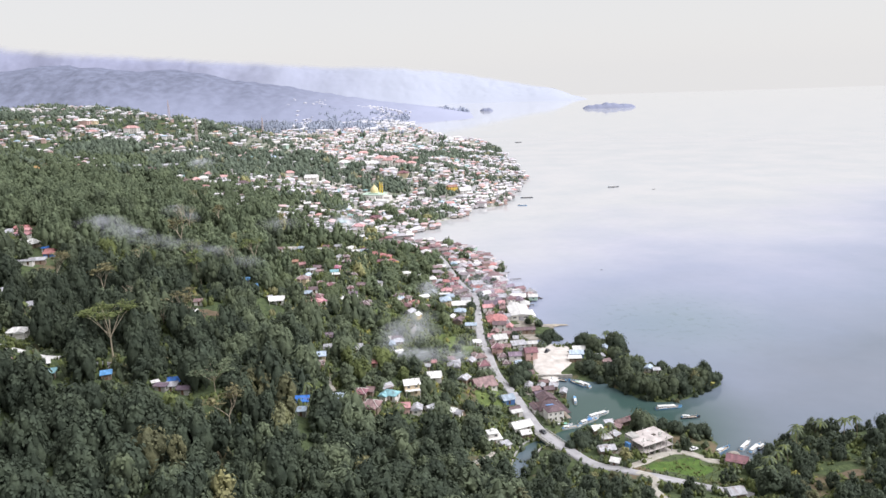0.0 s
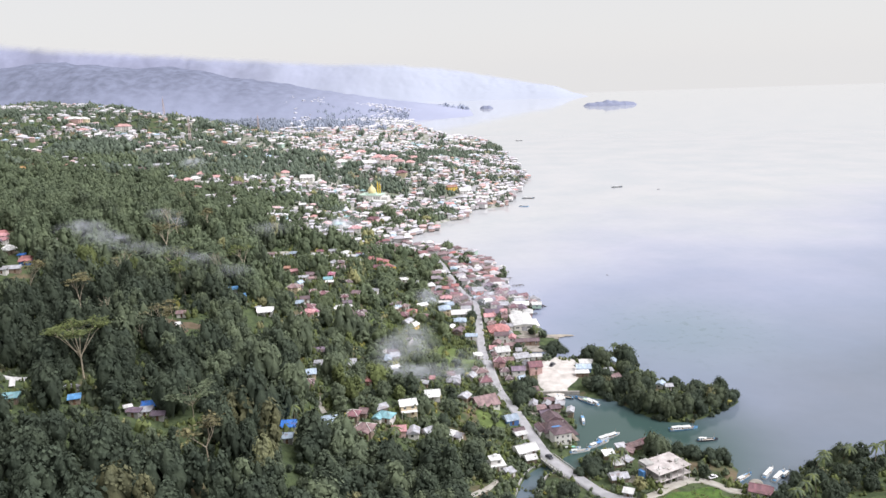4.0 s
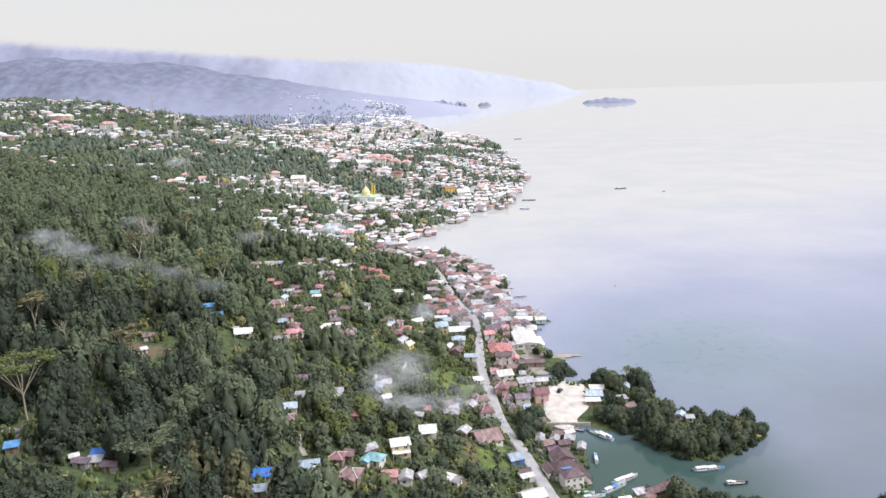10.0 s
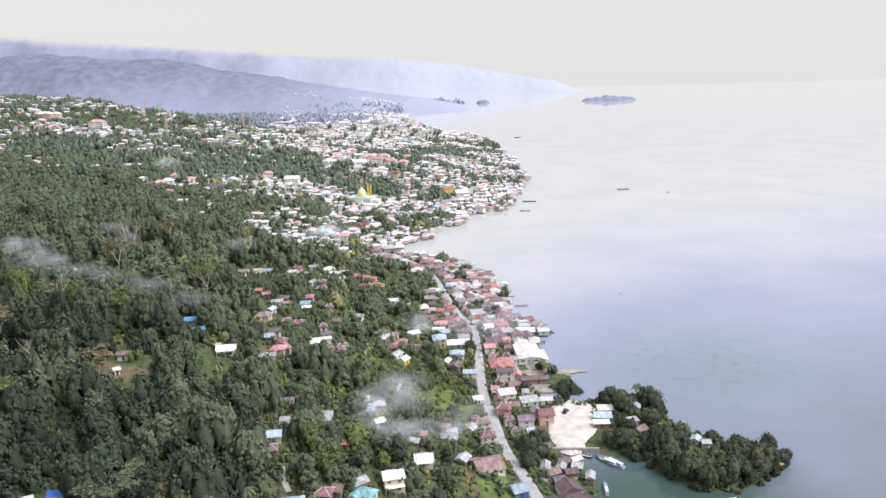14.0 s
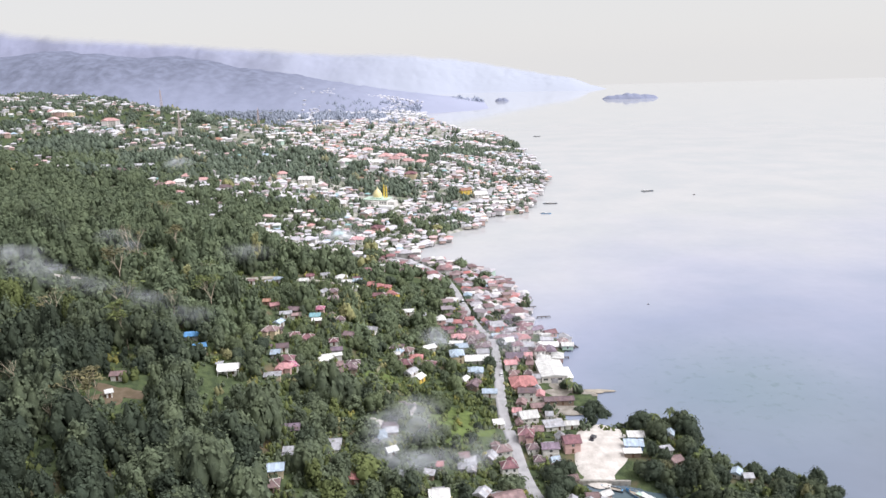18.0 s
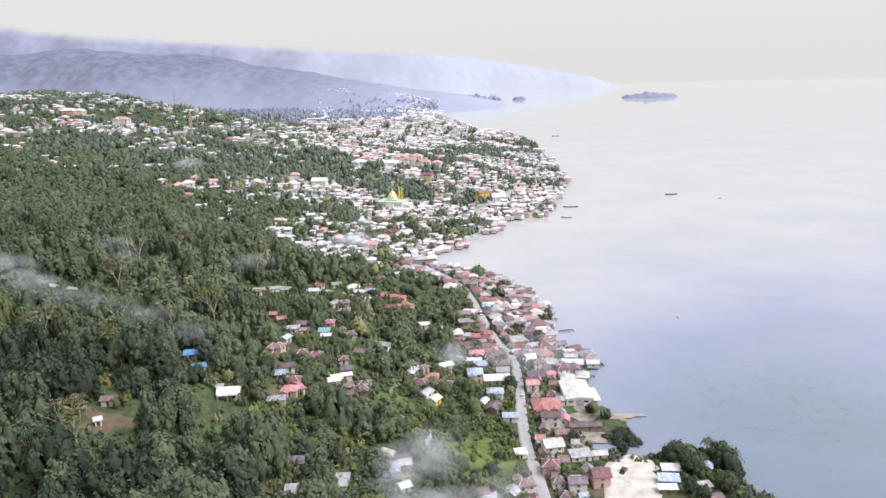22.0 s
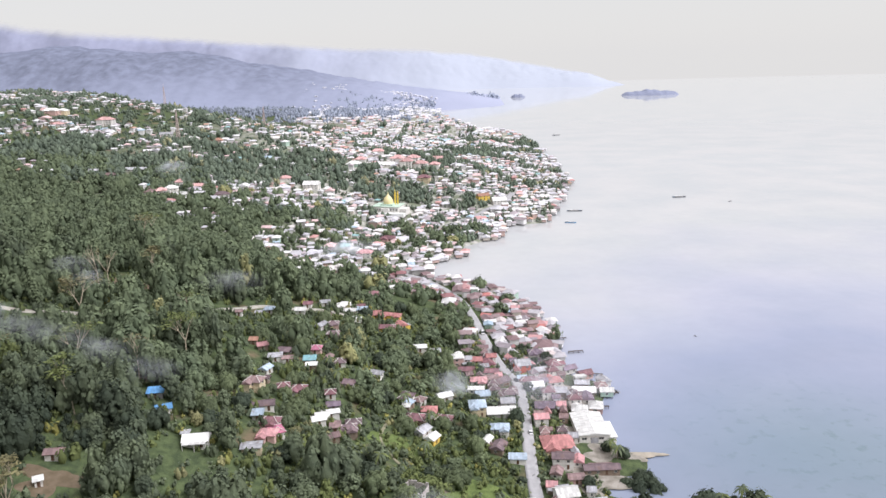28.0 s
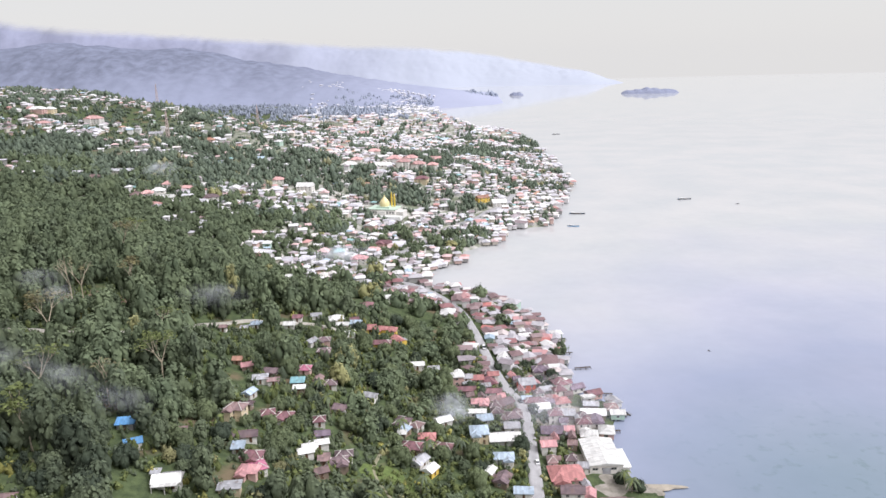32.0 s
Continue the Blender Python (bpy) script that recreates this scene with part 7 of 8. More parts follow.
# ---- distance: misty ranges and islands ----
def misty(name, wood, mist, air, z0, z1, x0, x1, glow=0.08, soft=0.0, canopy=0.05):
    """Woods with the haze of miles of damp air painted into colour and a slight glow: mottled canopy, mist on the low
    ground, paler out towards the bay.
    """
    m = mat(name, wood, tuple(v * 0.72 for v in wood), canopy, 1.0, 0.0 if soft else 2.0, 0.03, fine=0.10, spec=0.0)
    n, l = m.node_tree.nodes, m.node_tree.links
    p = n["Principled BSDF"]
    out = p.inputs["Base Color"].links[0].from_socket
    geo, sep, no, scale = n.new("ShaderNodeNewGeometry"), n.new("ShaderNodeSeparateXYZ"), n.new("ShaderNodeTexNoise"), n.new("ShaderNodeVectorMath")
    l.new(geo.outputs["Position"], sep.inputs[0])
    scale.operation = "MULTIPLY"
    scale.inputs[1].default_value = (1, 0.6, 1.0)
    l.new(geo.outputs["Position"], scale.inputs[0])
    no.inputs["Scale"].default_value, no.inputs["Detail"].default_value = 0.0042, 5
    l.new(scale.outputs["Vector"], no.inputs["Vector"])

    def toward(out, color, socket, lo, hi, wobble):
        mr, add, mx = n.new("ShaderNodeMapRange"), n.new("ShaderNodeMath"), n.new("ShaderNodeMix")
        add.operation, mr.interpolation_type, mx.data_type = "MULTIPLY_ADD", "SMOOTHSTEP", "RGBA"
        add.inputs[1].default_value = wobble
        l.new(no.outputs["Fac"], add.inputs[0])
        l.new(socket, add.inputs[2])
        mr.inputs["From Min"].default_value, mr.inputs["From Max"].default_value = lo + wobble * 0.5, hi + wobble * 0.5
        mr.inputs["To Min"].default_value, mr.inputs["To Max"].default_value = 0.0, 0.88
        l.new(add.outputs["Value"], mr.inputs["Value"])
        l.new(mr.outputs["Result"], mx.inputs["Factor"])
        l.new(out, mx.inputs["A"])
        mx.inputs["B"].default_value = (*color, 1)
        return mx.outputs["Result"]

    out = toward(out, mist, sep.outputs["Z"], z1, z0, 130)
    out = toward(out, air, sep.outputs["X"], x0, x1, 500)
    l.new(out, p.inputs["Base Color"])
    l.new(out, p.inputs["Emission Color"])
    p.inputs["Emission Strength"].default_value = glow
    if soft:  # the crest is lost in cloud
        at, add, mr = n.new("ShaderNodeAttribute"), n.new("ShaderNodeMath"), n.new("ShaderNodeMapRange")
        at.attribute_name = "rise"
        add.operation, mr.interpolation_type = "MULTIPLY_ADD", "SMOOTHSTEP"
        add.inputs[1].default_value = soft * 0.5
        l.new(no.outputs["Fac"], add.inputs[0])
        l.new(at.outputs["Fac"], add.inputs[2])
        mr.inputs["From Min"].default_value, mr.inputs["From Max"].default_value = 1 - soft, 1 + soft * 0.2
        mr.inputs["To Min"].default_value, mr.inputs["To Max"].default_value = 1.0, 0.0
        l.new(add.outputs["Value"], mr.inputs["Value"])
        l.new(mr.outputs["Result"], p.inputs["Alpha"])
    return m


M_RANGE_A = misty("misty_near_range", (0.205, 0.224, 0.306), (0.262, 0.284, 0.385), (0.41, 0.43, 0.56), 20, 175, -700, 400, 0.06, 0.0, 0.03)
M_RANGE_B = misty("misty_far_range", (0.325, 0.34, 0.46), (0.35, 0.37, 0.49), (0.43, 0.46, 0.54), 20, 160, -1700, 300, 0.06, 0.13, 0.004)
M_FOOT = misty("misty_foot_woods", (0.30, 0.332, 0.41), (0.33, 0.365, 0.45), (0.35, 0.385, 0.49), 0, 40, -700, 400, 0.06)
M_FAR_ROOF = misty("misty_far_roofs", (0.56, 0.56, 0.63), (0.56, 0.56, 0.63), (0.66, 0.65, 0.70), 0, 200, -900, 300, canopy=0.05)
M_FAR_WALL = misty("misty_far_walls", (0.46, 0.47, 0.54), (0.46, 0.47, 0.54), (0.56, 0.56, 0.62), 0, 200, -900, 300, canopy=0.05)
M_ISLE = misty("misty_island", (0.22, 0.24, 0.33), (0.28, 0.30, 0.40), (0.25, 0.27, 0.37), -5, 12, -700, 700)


def mountain_range(name, x0, x1, yc, depth, crest, material, label, rough, seed, back=1.0):
    xs = np.arange(x0, x1 + 1, 9.0)
    v = np.linspace(-1, back, 61)
    X, V = np.meshgrid(xs, v)
    Y = yc + V * depth + 50 * ripple(X, X * 0, 900)
    shape = np.sin(0.5 * math.pi * np.clip(1 - np.abs(V), 0, 1) ** 1.15)
    relief = fractal(X, Y * 0.7, 420, seed)
    gully = 1 + 5 * rough * relief * (1 - shape) * np.clip(shape * 4, 0, 1) + rough * fractal(X, Y * 0.3, 260, seed + 1, 4)
    Z = crest(X) * shape * gully - 4 * (1 - shape) + 3.0 * fractal(X, Y, 40, seed + 2, 3) * np.clip(crest(X) * shape / 60, 0, 1)
    me = array_mesh(name, np.stack([X, Y, Z], -1).reshape(-1, 3), grid_faces(len(xs), len(v)), material, True)
    me.attributes.new("rise", "FLOAT", "POINT").data.foreach_set("value", shape.ravel().astype(np.float32))
    return tagged(new(name, me), label, "mountain range", kind="structure")


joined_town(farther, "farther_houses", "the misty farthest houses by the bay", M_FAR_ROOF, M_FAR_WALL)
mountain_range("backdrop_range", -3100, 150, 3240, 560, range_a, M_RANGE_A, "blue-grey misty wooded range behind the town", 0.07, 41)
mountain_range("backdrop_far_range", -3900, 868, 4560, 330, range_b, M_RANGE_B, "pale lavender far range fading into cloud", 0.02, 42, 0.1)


def island(name, x, y, w, d, h, seed, label):
    g = np.random.default_rng(seed)
    u, v = np.meshgrid(np.linspace(-1, 1, 60), np.linspace(-1, 1, 24))
    r = np.clip(1 - u**2 - v**2, 0, 1)
    Z = h * r**0.45 * (1 + 0.12 * np.sin(7 * u + seed) + 0.10 * np.sin(19 * u + 2 * seed) + 0.07 * g.normal(size=u.shape)) - 1.0
    ob = new(name, array_mesh(name, np.stack([x + u * w / 2, y + v * d / 2, Z], -1).reshape(-1, 3), grid_faces(60, 24), M_ISLE, True))
    return tagged(ob, label, "island")


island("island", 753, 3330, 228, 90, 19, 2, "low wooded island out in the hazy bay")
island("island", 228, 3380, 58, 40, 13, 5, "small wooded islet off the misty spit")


# hazy woods and houses on the lower slope of the range
def slope_z(x, y):
    v = np.clip(1 - np.abs((y - 3240 - 50 * ripple(x, x * 0, 900)) / 560), 0, 1)
    v = np.sin(0.5 * math.pi * v**1.15)
    return range_a(x) * v - 4 * (1 - v)


g = np.random.default_rng(31)
def woods(x0, x1, y0, y1, n, smin, smax, rise):
    """Clumped spots of misty trees."""
    x, y = g.uniform(x0, x1, n), g.uniform(y0, y1, n)
    keep = (0.5 + 0.9 * ripple(x, y * 2.0, 190) > g.random(n)) & (inland(x, y) > 4)
    x, y = x[keep], y[keep]
    z = slope_z(x, y) if rise else height(x, y)
    return np.c_[x, y, z - 2, g.uniform(smin, smax, x.size), g.integers(0, 3, x.size)]


FOOT_WOODS = np.concatenate([woods(-420, 60, 2690, 2900, 420, 1.2, 2.0, True), woods(-640, -190, 2380, 2570, 700, 1.6, 2.6, False), woods(-60, 150, 3140, 3310, 260, 2.2, 3.4, False)])
hx, hy = g.uniform(-620, 70, 1000), g.uniform(2690, 3000, 1000)
keep = (0.35 + 0.9 * ripple(hx + 90, hy, 170) > g.random(1000)) & (inland(hx, hy) > 4) & (g.random(1000) < np.clip(1 + (hx + 150) / 500, 0.06, 1))
hx, hy = hx[keep], hy[keep]
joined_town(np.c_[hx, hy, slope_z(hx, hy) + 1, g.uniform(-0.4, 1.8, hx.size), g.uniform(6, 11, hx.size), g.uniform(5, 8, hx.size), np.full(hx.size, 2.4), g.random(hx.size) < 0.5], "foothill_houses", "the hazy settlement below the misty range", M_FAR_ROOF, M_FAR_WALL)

# ---- drifting smoke of small fires ----
def smoke_mat(name, density):
    m = bpy.data.materials.new(name)
    m.use_nodes = True
    n, l = m.node_tree.nodes, m.node_tree.links
    n.clear()
    out, mix, tr, di, tl, add = (n.new(k) for k in ("ShaderNodeOutputMaterial", "ShaderNodeMixShader", "ShaderNodeBsdfTransparent", "ShaderNodeBsdfDiffuse", "ShaderNodeBsdfTranslucent", "ShaderNodeAddShader"))
    di.inputs["Color"].default_value = tl.inputs["Color"].default_value = (0.50, 0.52, 0.58, 1)
    geo, no, ramp, tc = n.new("ShaderNodeNewGeometry"), n.new("ShaderNodeTexNoise"), n.new("ShaderNodeValToRGB"), n.new("ShaderNodeTexCoord")
    no.inputs["Scale"].default_value, no.inputs["Detail"].default_value, no.inputs["Distortion"].default_value = 0.07, 9, 0.8
    l.new(geo.outputs["Position"], no.inputs["Vector"])
    ramp.color_ramp.elements[0].position, ramp.color_ramp.elements[1].position = 0.26, 0.74
    l.new(no.outputs["Fac"], ramp.inputs["Fac"])
    # thinner towards the rim of each puff
    ln, fade, mul = n.new("ShaderNodeVectorMath"), n.new("ShaderNodeMapRange"), n.new("ShaderNodeMath")
    ln.operation, mul.operation, fade.interpolation_type = "LENGTH", "MULTIPLY", "SMOOTHSTEP"
    sc = n.new("ShaderNodeVectorMath")
    sc.operation = "MULTIPLY"
    sc.inputs[1].default_value = (1, 1, 0)
    l.new(tc.outputs["Object"], sc.inputs[0])
    l.new(sc.outputs["Vector"], ln.inputs[0])
    fade.inputs["From Min"].default_value, fade.inputs["From Max"].default_value = 0.0, 0.95
    fade.inputs["To Min"].default_value, fade.inputs["To Max"].default_value = density, 0.0
    l.new(ln.outputs["Value"], fade.inputs["Value"])
    l.new(fade.outputs["Result"], mul.inputs[0])
    l.new(ramp.outputs["Color"], mul.inputs[1])
    l.new(di.outputs[0], add.inputs[0])
    l.new(tl.outputs[0], add.inputs[1])
    l.new(mul.outputs["Value"], mix.inputs["Fac"])
    l.new(tr.outputs[0], mix.inputs[1])
    l.new(add.outputs[0], mix.inputs[2])
    l.new(mix.outputs[0], out.inputs["Surface"])
    return m


M_SMOKE, M_VEIL, M_WISP = smoke_mat("white_smoke", 0.72), smoke_mat("thin_smoke_veil", 0.5), smoke_mat("faint_smoke_wisp", 0.26)


def smoke(x, y, z, lx, ly, lz, rot, label, material=None):
    """One flat billow: a lumpy bowl, thin at the rim."""
    rings, n = 14, 36
    bm = bmesh.new()
    vs = [[bm.verts.new((r / rings * math.cos(2 * math.pi * i / n), r / rings * math.sin(2 * math.pi * i / n),
                         0.5 - (r / rings) ** 2 * 0.9 + 0.25 * noise.noise(Vector((3 * r / rings * math.cos(2 * math.pi * i / n) + x, 3 * r / rings * math.sin(2 * math.pi * i / n), 0))))) for i in range(n)] for r in range(1, rings + 1)]
    for a, b in zip(vs, vs[1:]):
        for i in range(n):
            bm.faces.new((a[i], b[i], b[(i + 1) % n], a[(i + 1) % n])).smooth = True
    bm.faces.new(vs[0])
    ob = part("smoke", bm, material or M_SMOKE)
    ob.matrix_basis = pose(x, y, z, 38, 0, rot) @ Matrix.Diagonal((lx / 2, ly / 2, lz, 1))
    tagged(ob, label, "smoke", kind="stuff")


FOREST_SMOKE, FIRE_SMOKE = "thin grey-white wood smoke drifting over the forest", "white smoke of a small fire between the houses"
for sx, sy, sz, lx, ly, lz, turn in ((-204, 482, 79, 38, 20, 5, -8), (-192, 478, 77, 40, 18, 4, -14), (-176, 472, 74, 44, 16, 4, -16), (-158, 466, 72, 46, 15, 4, -18), (-140, 460, 69, 46, 14, 4, -18), (-122, 455, 63, 44, 14, 4, -14),
                                     (-224, 500, 82, 46, 20, 5, 10), (-170, 518, 80, 20, 14, 6, 40), (-182, 528, 84, 40, 16, 6, -20), (-120, 560, 66, 50, 18, 4, -12)):
    smoke(sx, sy, sz, lx, ly, lz, turn, FOREST_SMOKE, M_VEIL if sx < -185 else M_WISP)
for sx, sy, sz, lx, ly, lz, turn in ((-22, 384, 26, 36, 16, 4, -10), (-8, 388, 24, 44, 14, 4, 4), (-26, 390, 31, 28, 18, 4, 30), (-21, 383, 21, 15, 11, 3, 0), (6, 392, 21, 34, 12, 3, 10), (-18, 398, 34, 46, 20, 4, -14), (-24, 386, 38, 22, 20, 5, 20), (-14, 392, 42, 30, 22, 5, -8), (14, 398, 26, 40, 18, 4, 6)):
    smoke(sx, sy, sz, lx, ly, lz, turn, FIRE_SMOKE, M_VEIL if sz > 22 else M_SMOKE)
for sx, sy, sz, lx, ly, lz, turn in ((-9, 537, 19, 26, 18, 4, 20), (-6, 534, 16, 18, 12, 3, 30), (22, 537, 16, 75, 34, 5, 0), (46, 540, 15, 70, 30, 5, -6), (34, 552, 17, 60, 26, 5, 8)):
    smoke(sx, sy, sz, lx, ly, lz, turn, material=M_WISP if sx > 0 else None, label="white smoke drifting across the shore road and waterfront")
smoke(-285, 925, 74, 60, 26, 5, -25, "thin blue-grey smoke rising among the town houses")
smoke(-100, 820, 16, 70, 26, 4, 10, "thin white smoke rising at the bay")

# open grass, and gaps that keep clearings in the camera's view
MEADOW = [(97, 297, 17), (88, 285, 11), (112, 305, 10), (106, 296, 14), (118, 300, 8), (84, 292, 8), (168, 291, 9), (-95, 424, 9), (-88, 428, 8), (-135, 408, 10), (-128, 410, 8), (-132, 399, 10), (-136, 390, 9), (-127, 402, 9), (-125, 392, 8), (-103, 428, 9), (-100, 418, 8), (-97, 410, 6), (-132, 381, 7), (-40, 478, 8), (-30, 478, 9), (-34, 470, 9), (-24, 472, 8), (-29, 463, 6), (-22, 485, 6), (4, 450, 15), (8, 435, 13), (12, 465, 9), (0, 438, 10), (14, 420, 7),
          (62, 420, 13), (66, 436, 14), (62, 410, 9), (72, 448, 8), (-12, 545, 9), (-5, 548, 7), (8, 354, 6), (18, 360, 8), (15, 345, 7), (-33, 424, 5), (45, 535, 6), (-480, 1175, 30), (-590, 1230, 25)]

# ---- trees that stand out ----
umbrella_tree(-146, 320.5, 24.5, 12, "tall pale-limbed tree with a wide flat thin crown", 3, 2200, M_LEAF_LIGHT)
umbrella_tree(-97, 303, 14, 11, "spreading tree with pale limbs and flat layered crown", 4, 1300, M_LEAF)
umbrella_tree(-140, 368, 15, 7, "slender tree with a small flat green crown", 6, 700, M_LEAF)
for bx, by, bh, bl, bs in ((-184, 460, 17, 70, 5), (-142.5, 441, 17, 330, 6), (-136.6, 482.5, 18, 30, 7), (-127, 510, 19, 260, 8), (-182, 529, 19, 420, 9), (-195, 575, 18, 0, 10), (-191, 578, 17, 40, 11),
                           (-141, 551, 15, 90, 12), (-172, 592, 18, 380, 13), (-131.7, 380, 15, 260, 15), (-164, 391, 15, 0, 16), (-185, 406, 17, 520, 17), (-161, 482, 17, 160, 18),
                           (-214, 680, 19, 240, 19), (-230, 735, 16, 160, 20), (-219, 424, 17, 260, 21), (-81.7, 270, 14, 300, 23), (-135, 386, 13, 120, 25)):
    bare_tree(bx, by, bh * 1.15, "slender tall tree with pale bare limbs and sparse dry leaves", bl, M_DRY if bs % 2 else M_LEAF_LIGHT, bs)
for i, (px, py, ph) in enumerate(((-206, 356, 12), (-202.5, 358, 11), (-41, 323, 9), (-45, 380, 9), (-62, 322, 8), (-45, 313, 8), (-22, 329, 7), (-4, 506, 9), (-18, 503, 9), (-59, 592, 9), (126, 276, 11), (135, 288, 10), (154, 314, 11), (180, 315, 12),
                                  (-36, 452, 9), (-58, 508, 9), (-66, 520, 8), (-28, 536, 9), (-30, 515, 8), (78, 326, 8), (73, 324, 7), (-150, 372, 11), (170, 322, 10), (63, 492, 7), (61, 497, 7), (160, 318, 10), (190, 322, 11), (148, 300, 9), (140, 294, 9), (131, 283, 9), (107, 446, 8), (110, 451, 8), (105, 457, 8), (95, 452, 8), (-20, 478, 8))):
    palm(px, py, ph, 40 + i)
ROUND = array_mesh("crown", *lobed(4.2, 3.4, 14, 420, 0.36, np.random.default_rng(12), 6, 3), M_LEAF_DARK, True)
SHORT_TRUNK = quads_mesh("tree", trunk_quads(5, 0.35, 0.2, 6), M_BARK)
for tx, ty, ts in ((21.5, 519, 1.0), (-10.4, 467, 0.8), (-11.8, 417, 0.85), (40, 392, 1.0), (43, 398, 1.1), (47, 402, 0.9), (72, 476, 1.1), (68, 472, 0.9), (64, 475, 0.8), (75, 471, 0.9), (70, 480, 0.8), (66, 494, 0.7), (36, 594, 0.8), (33, 588, 0.6), (20, 470, 0.5), (8, 430, 0.7), (12, 442, 0.5), (110, 333, 1.0), (116, 330, 0.9), (121, 328, 0.9), (104, 336, 0.9), (62, 325, 0.9), (66, 327, 0.8), (63.5, 321, 0.9), (70, 323, 0.6), (57, 321, 0.6),
                   (30, 556, 0.7), (44, 590, 0.9), (5, 572, 0.8), (0, 575, 0.8), (16, 608, 0.7), (-98, 452, 0.9), (-118, 420, 0.9), (0, 352, 0.8), (12, 352, 0.9), (47, 470, 0.7), (60, 500, 0.7), (150, 392, 0.8), (125.7, 411, 0.75), (128, 404, 0.5), (46.2, 411, 1.2), (41, 408, 1.1)):
    tree(tx, ty, ts, ROUND, SHORT_TRUNK, "dark green round-crowned shade tree", pick.uniform(0, 360))
    CLEAR.append((tx, ty, 3.4 * ts))

HEAD_CROWNS = [ROUND] + [array_mesh("crown", *lobed(4.2, rz, 13, 400, 0.42, np.random.default_rng(k), 6, 3), m, True) for k, rz, m in ((13, 4.2, M_LEAF_OWN), (14, 3.6, M_LEAF_OWN))]
for i, (tx, ty, ts) in enumerate(((88.4, 452, 1.32), (92.7, 441, 1.2), (98.5, 449, 0.75), (108, 445, 1.4), (107, 453, 1.05), (103, 429, 1.05), (84, 409, 1.25), (79, 411, 0.95), (101.4, 404, 1.3), (108, 405, 1.1), (100, 389, 1.15),
                                  (105, 382, 1.3), (112.5, 385, 1.1), (122, 398, 0.5), (128, 393, 0.85), (125, 380, 1.3), (119, 376, 1.3), (140.5, 391, 1.2), (146, 389, 0.95), (136, 383, 0.95), (111, 375, 1.0), (93, 404, 0.85), (88, 404, 0.85))):
    tree(tx, ty, ts, HEAD_CROWNS[i % 3], SHORT_TRUNK, ("dark green round-crowned tree on the headland", "dense deep green tree on the wooded headland", "fresh green broad tree on the headland")[i % 3], pick.uniform(0, 360))
    CLEAR.append((tx, ty, 2.4 * ts))

YARD_CROWNS = [ROUND] + [array_mesh("crown", *lobed(4.2, rz, 13, 400, 0.42, np.random.default_rng(k), 6, 3), M_LEAF_YARD, True) for k, rz in ((15, 3.9), (16, 3.4))]
# broad shade trees among the houses of the hamlet and the village
spread = random.Random(29)
STANDING = []
for count, xr, yr, lo, hi, room, gap in ((95, (-118, 6), (425, 650), 0.60, 1.1, 3.0, 6.5), (26, (-20, 52), (545, 770), 0.45, 0.75, 0.6, 9.0)):
    placed = 0
    for _ in range(count * 40):
        if placed == count:
            break
        tx, ty, ts = spread.uniform(*xr), spread.uniform(*yr), spread.uniform(lo, hi)
        if near_house(tx, ty, room * ts) or near_house(tx, ty - 4.5 * ts, 0.4 * ts) or near_road(tx, ty, 3.0 * ts) or near_road(tx, ty + 5, 3.0 * ts) or near_road(tx, ty + 9, 2.0 * ts) or inland(tx, ty) < 5 or any(math.hypot(tx - a, ty - b) < r * 0.8 for a, b, r in MEADOW):
            continue
        if any(math.hypot(tx - a, ty - b) < gap * 0.5 * (ts + c) for a, b, c in STANDING):
            continue
        STANDING.append((tx, ty, ts))
        k = spread.choice((0, 1, 1, 1, 2, 2, 2))
        tree(tx, ty, ts, YARD_CROWNS[k], SHORT_TRUNK, ("dark green round-crowned shade tree among the houses", "dense green shade tree among the houses", "broad fresh green tree in a yard")[k], spread.uniform(0, 360))
        CLEAR.append((tx, ty, 2.2 * ts))
        placed += 1

# ---- forest ----
big = np.random.default_rng(3)
NEAR_KINDS = [lobed(3.7, 3.9, 9, 250, 0.50, big), lobed(4.5, 3.5, 10, 270, 0.52, big), lobed(2.6, 5.0, 8, 200, 0.44, big), lobed(2.2, 2.6, 6, 130, 0.42, big), lobed(3.9, 5.2, 10, 270, 0.50, big)]
MID_KINDS = [lobed(3.7, 3.9, 6, 120, 0.66, big), lobed(4.5, 3.5, 7, 130, 0.70, big), lobed(2.6, 5.0, 5, 95, 0.58, big), lobed(2.2, 2.6, 4, 70, 0.54, big), lobed(3.9, 5.2, 7, 130, 0.68, big)]
NEAR_KINDS += [lobed(4.0, 5.8, 13, 320, 0.50, big), lobed(4.8, 5.2, 14, 350, 0.52, big), lobed(3.1, 6.8, 12, 270, 0.46, big), lobed(2.8, 4.8, 10, 220, 0.44, big)]
MID_KINDS += [lobed(4.0, 5.8, 9, 165, 0.66, big), lobed(4.8, 5.2, 10, 175, 0.68, big), lobed(3.1, 6.8, 8, 145, 0.60, big), lobed(2.8, 4.8, 7, 115, 0.58, big)]
FAR_KINDS = [lobed(4.6, 3.1, 6, 60, 0.80, big), lobed(5.6, 3.0, 7, 70, 0.85, big), lobed(3.8, 3.8, 5, 50, 0.75, big)]
TOWN_KINDS = [lobed(4.2, 3.0, 3, 15, 0.85, big, 4), lobed(5.2, 2.8, 3, 15, 0.95, big, 4), lobed(3.6, 3.3, 3, 12, 0.75, big, 4)]
BUSH_KINDS = [lobed(1.5, 0.55, 2, 12, 0.36, big, 4), lobed(1.1, 0.5, 2, 8, 0.32, big, 4), lobed(1.2, 1.0, 2, 8, 0.32, big, 4)]


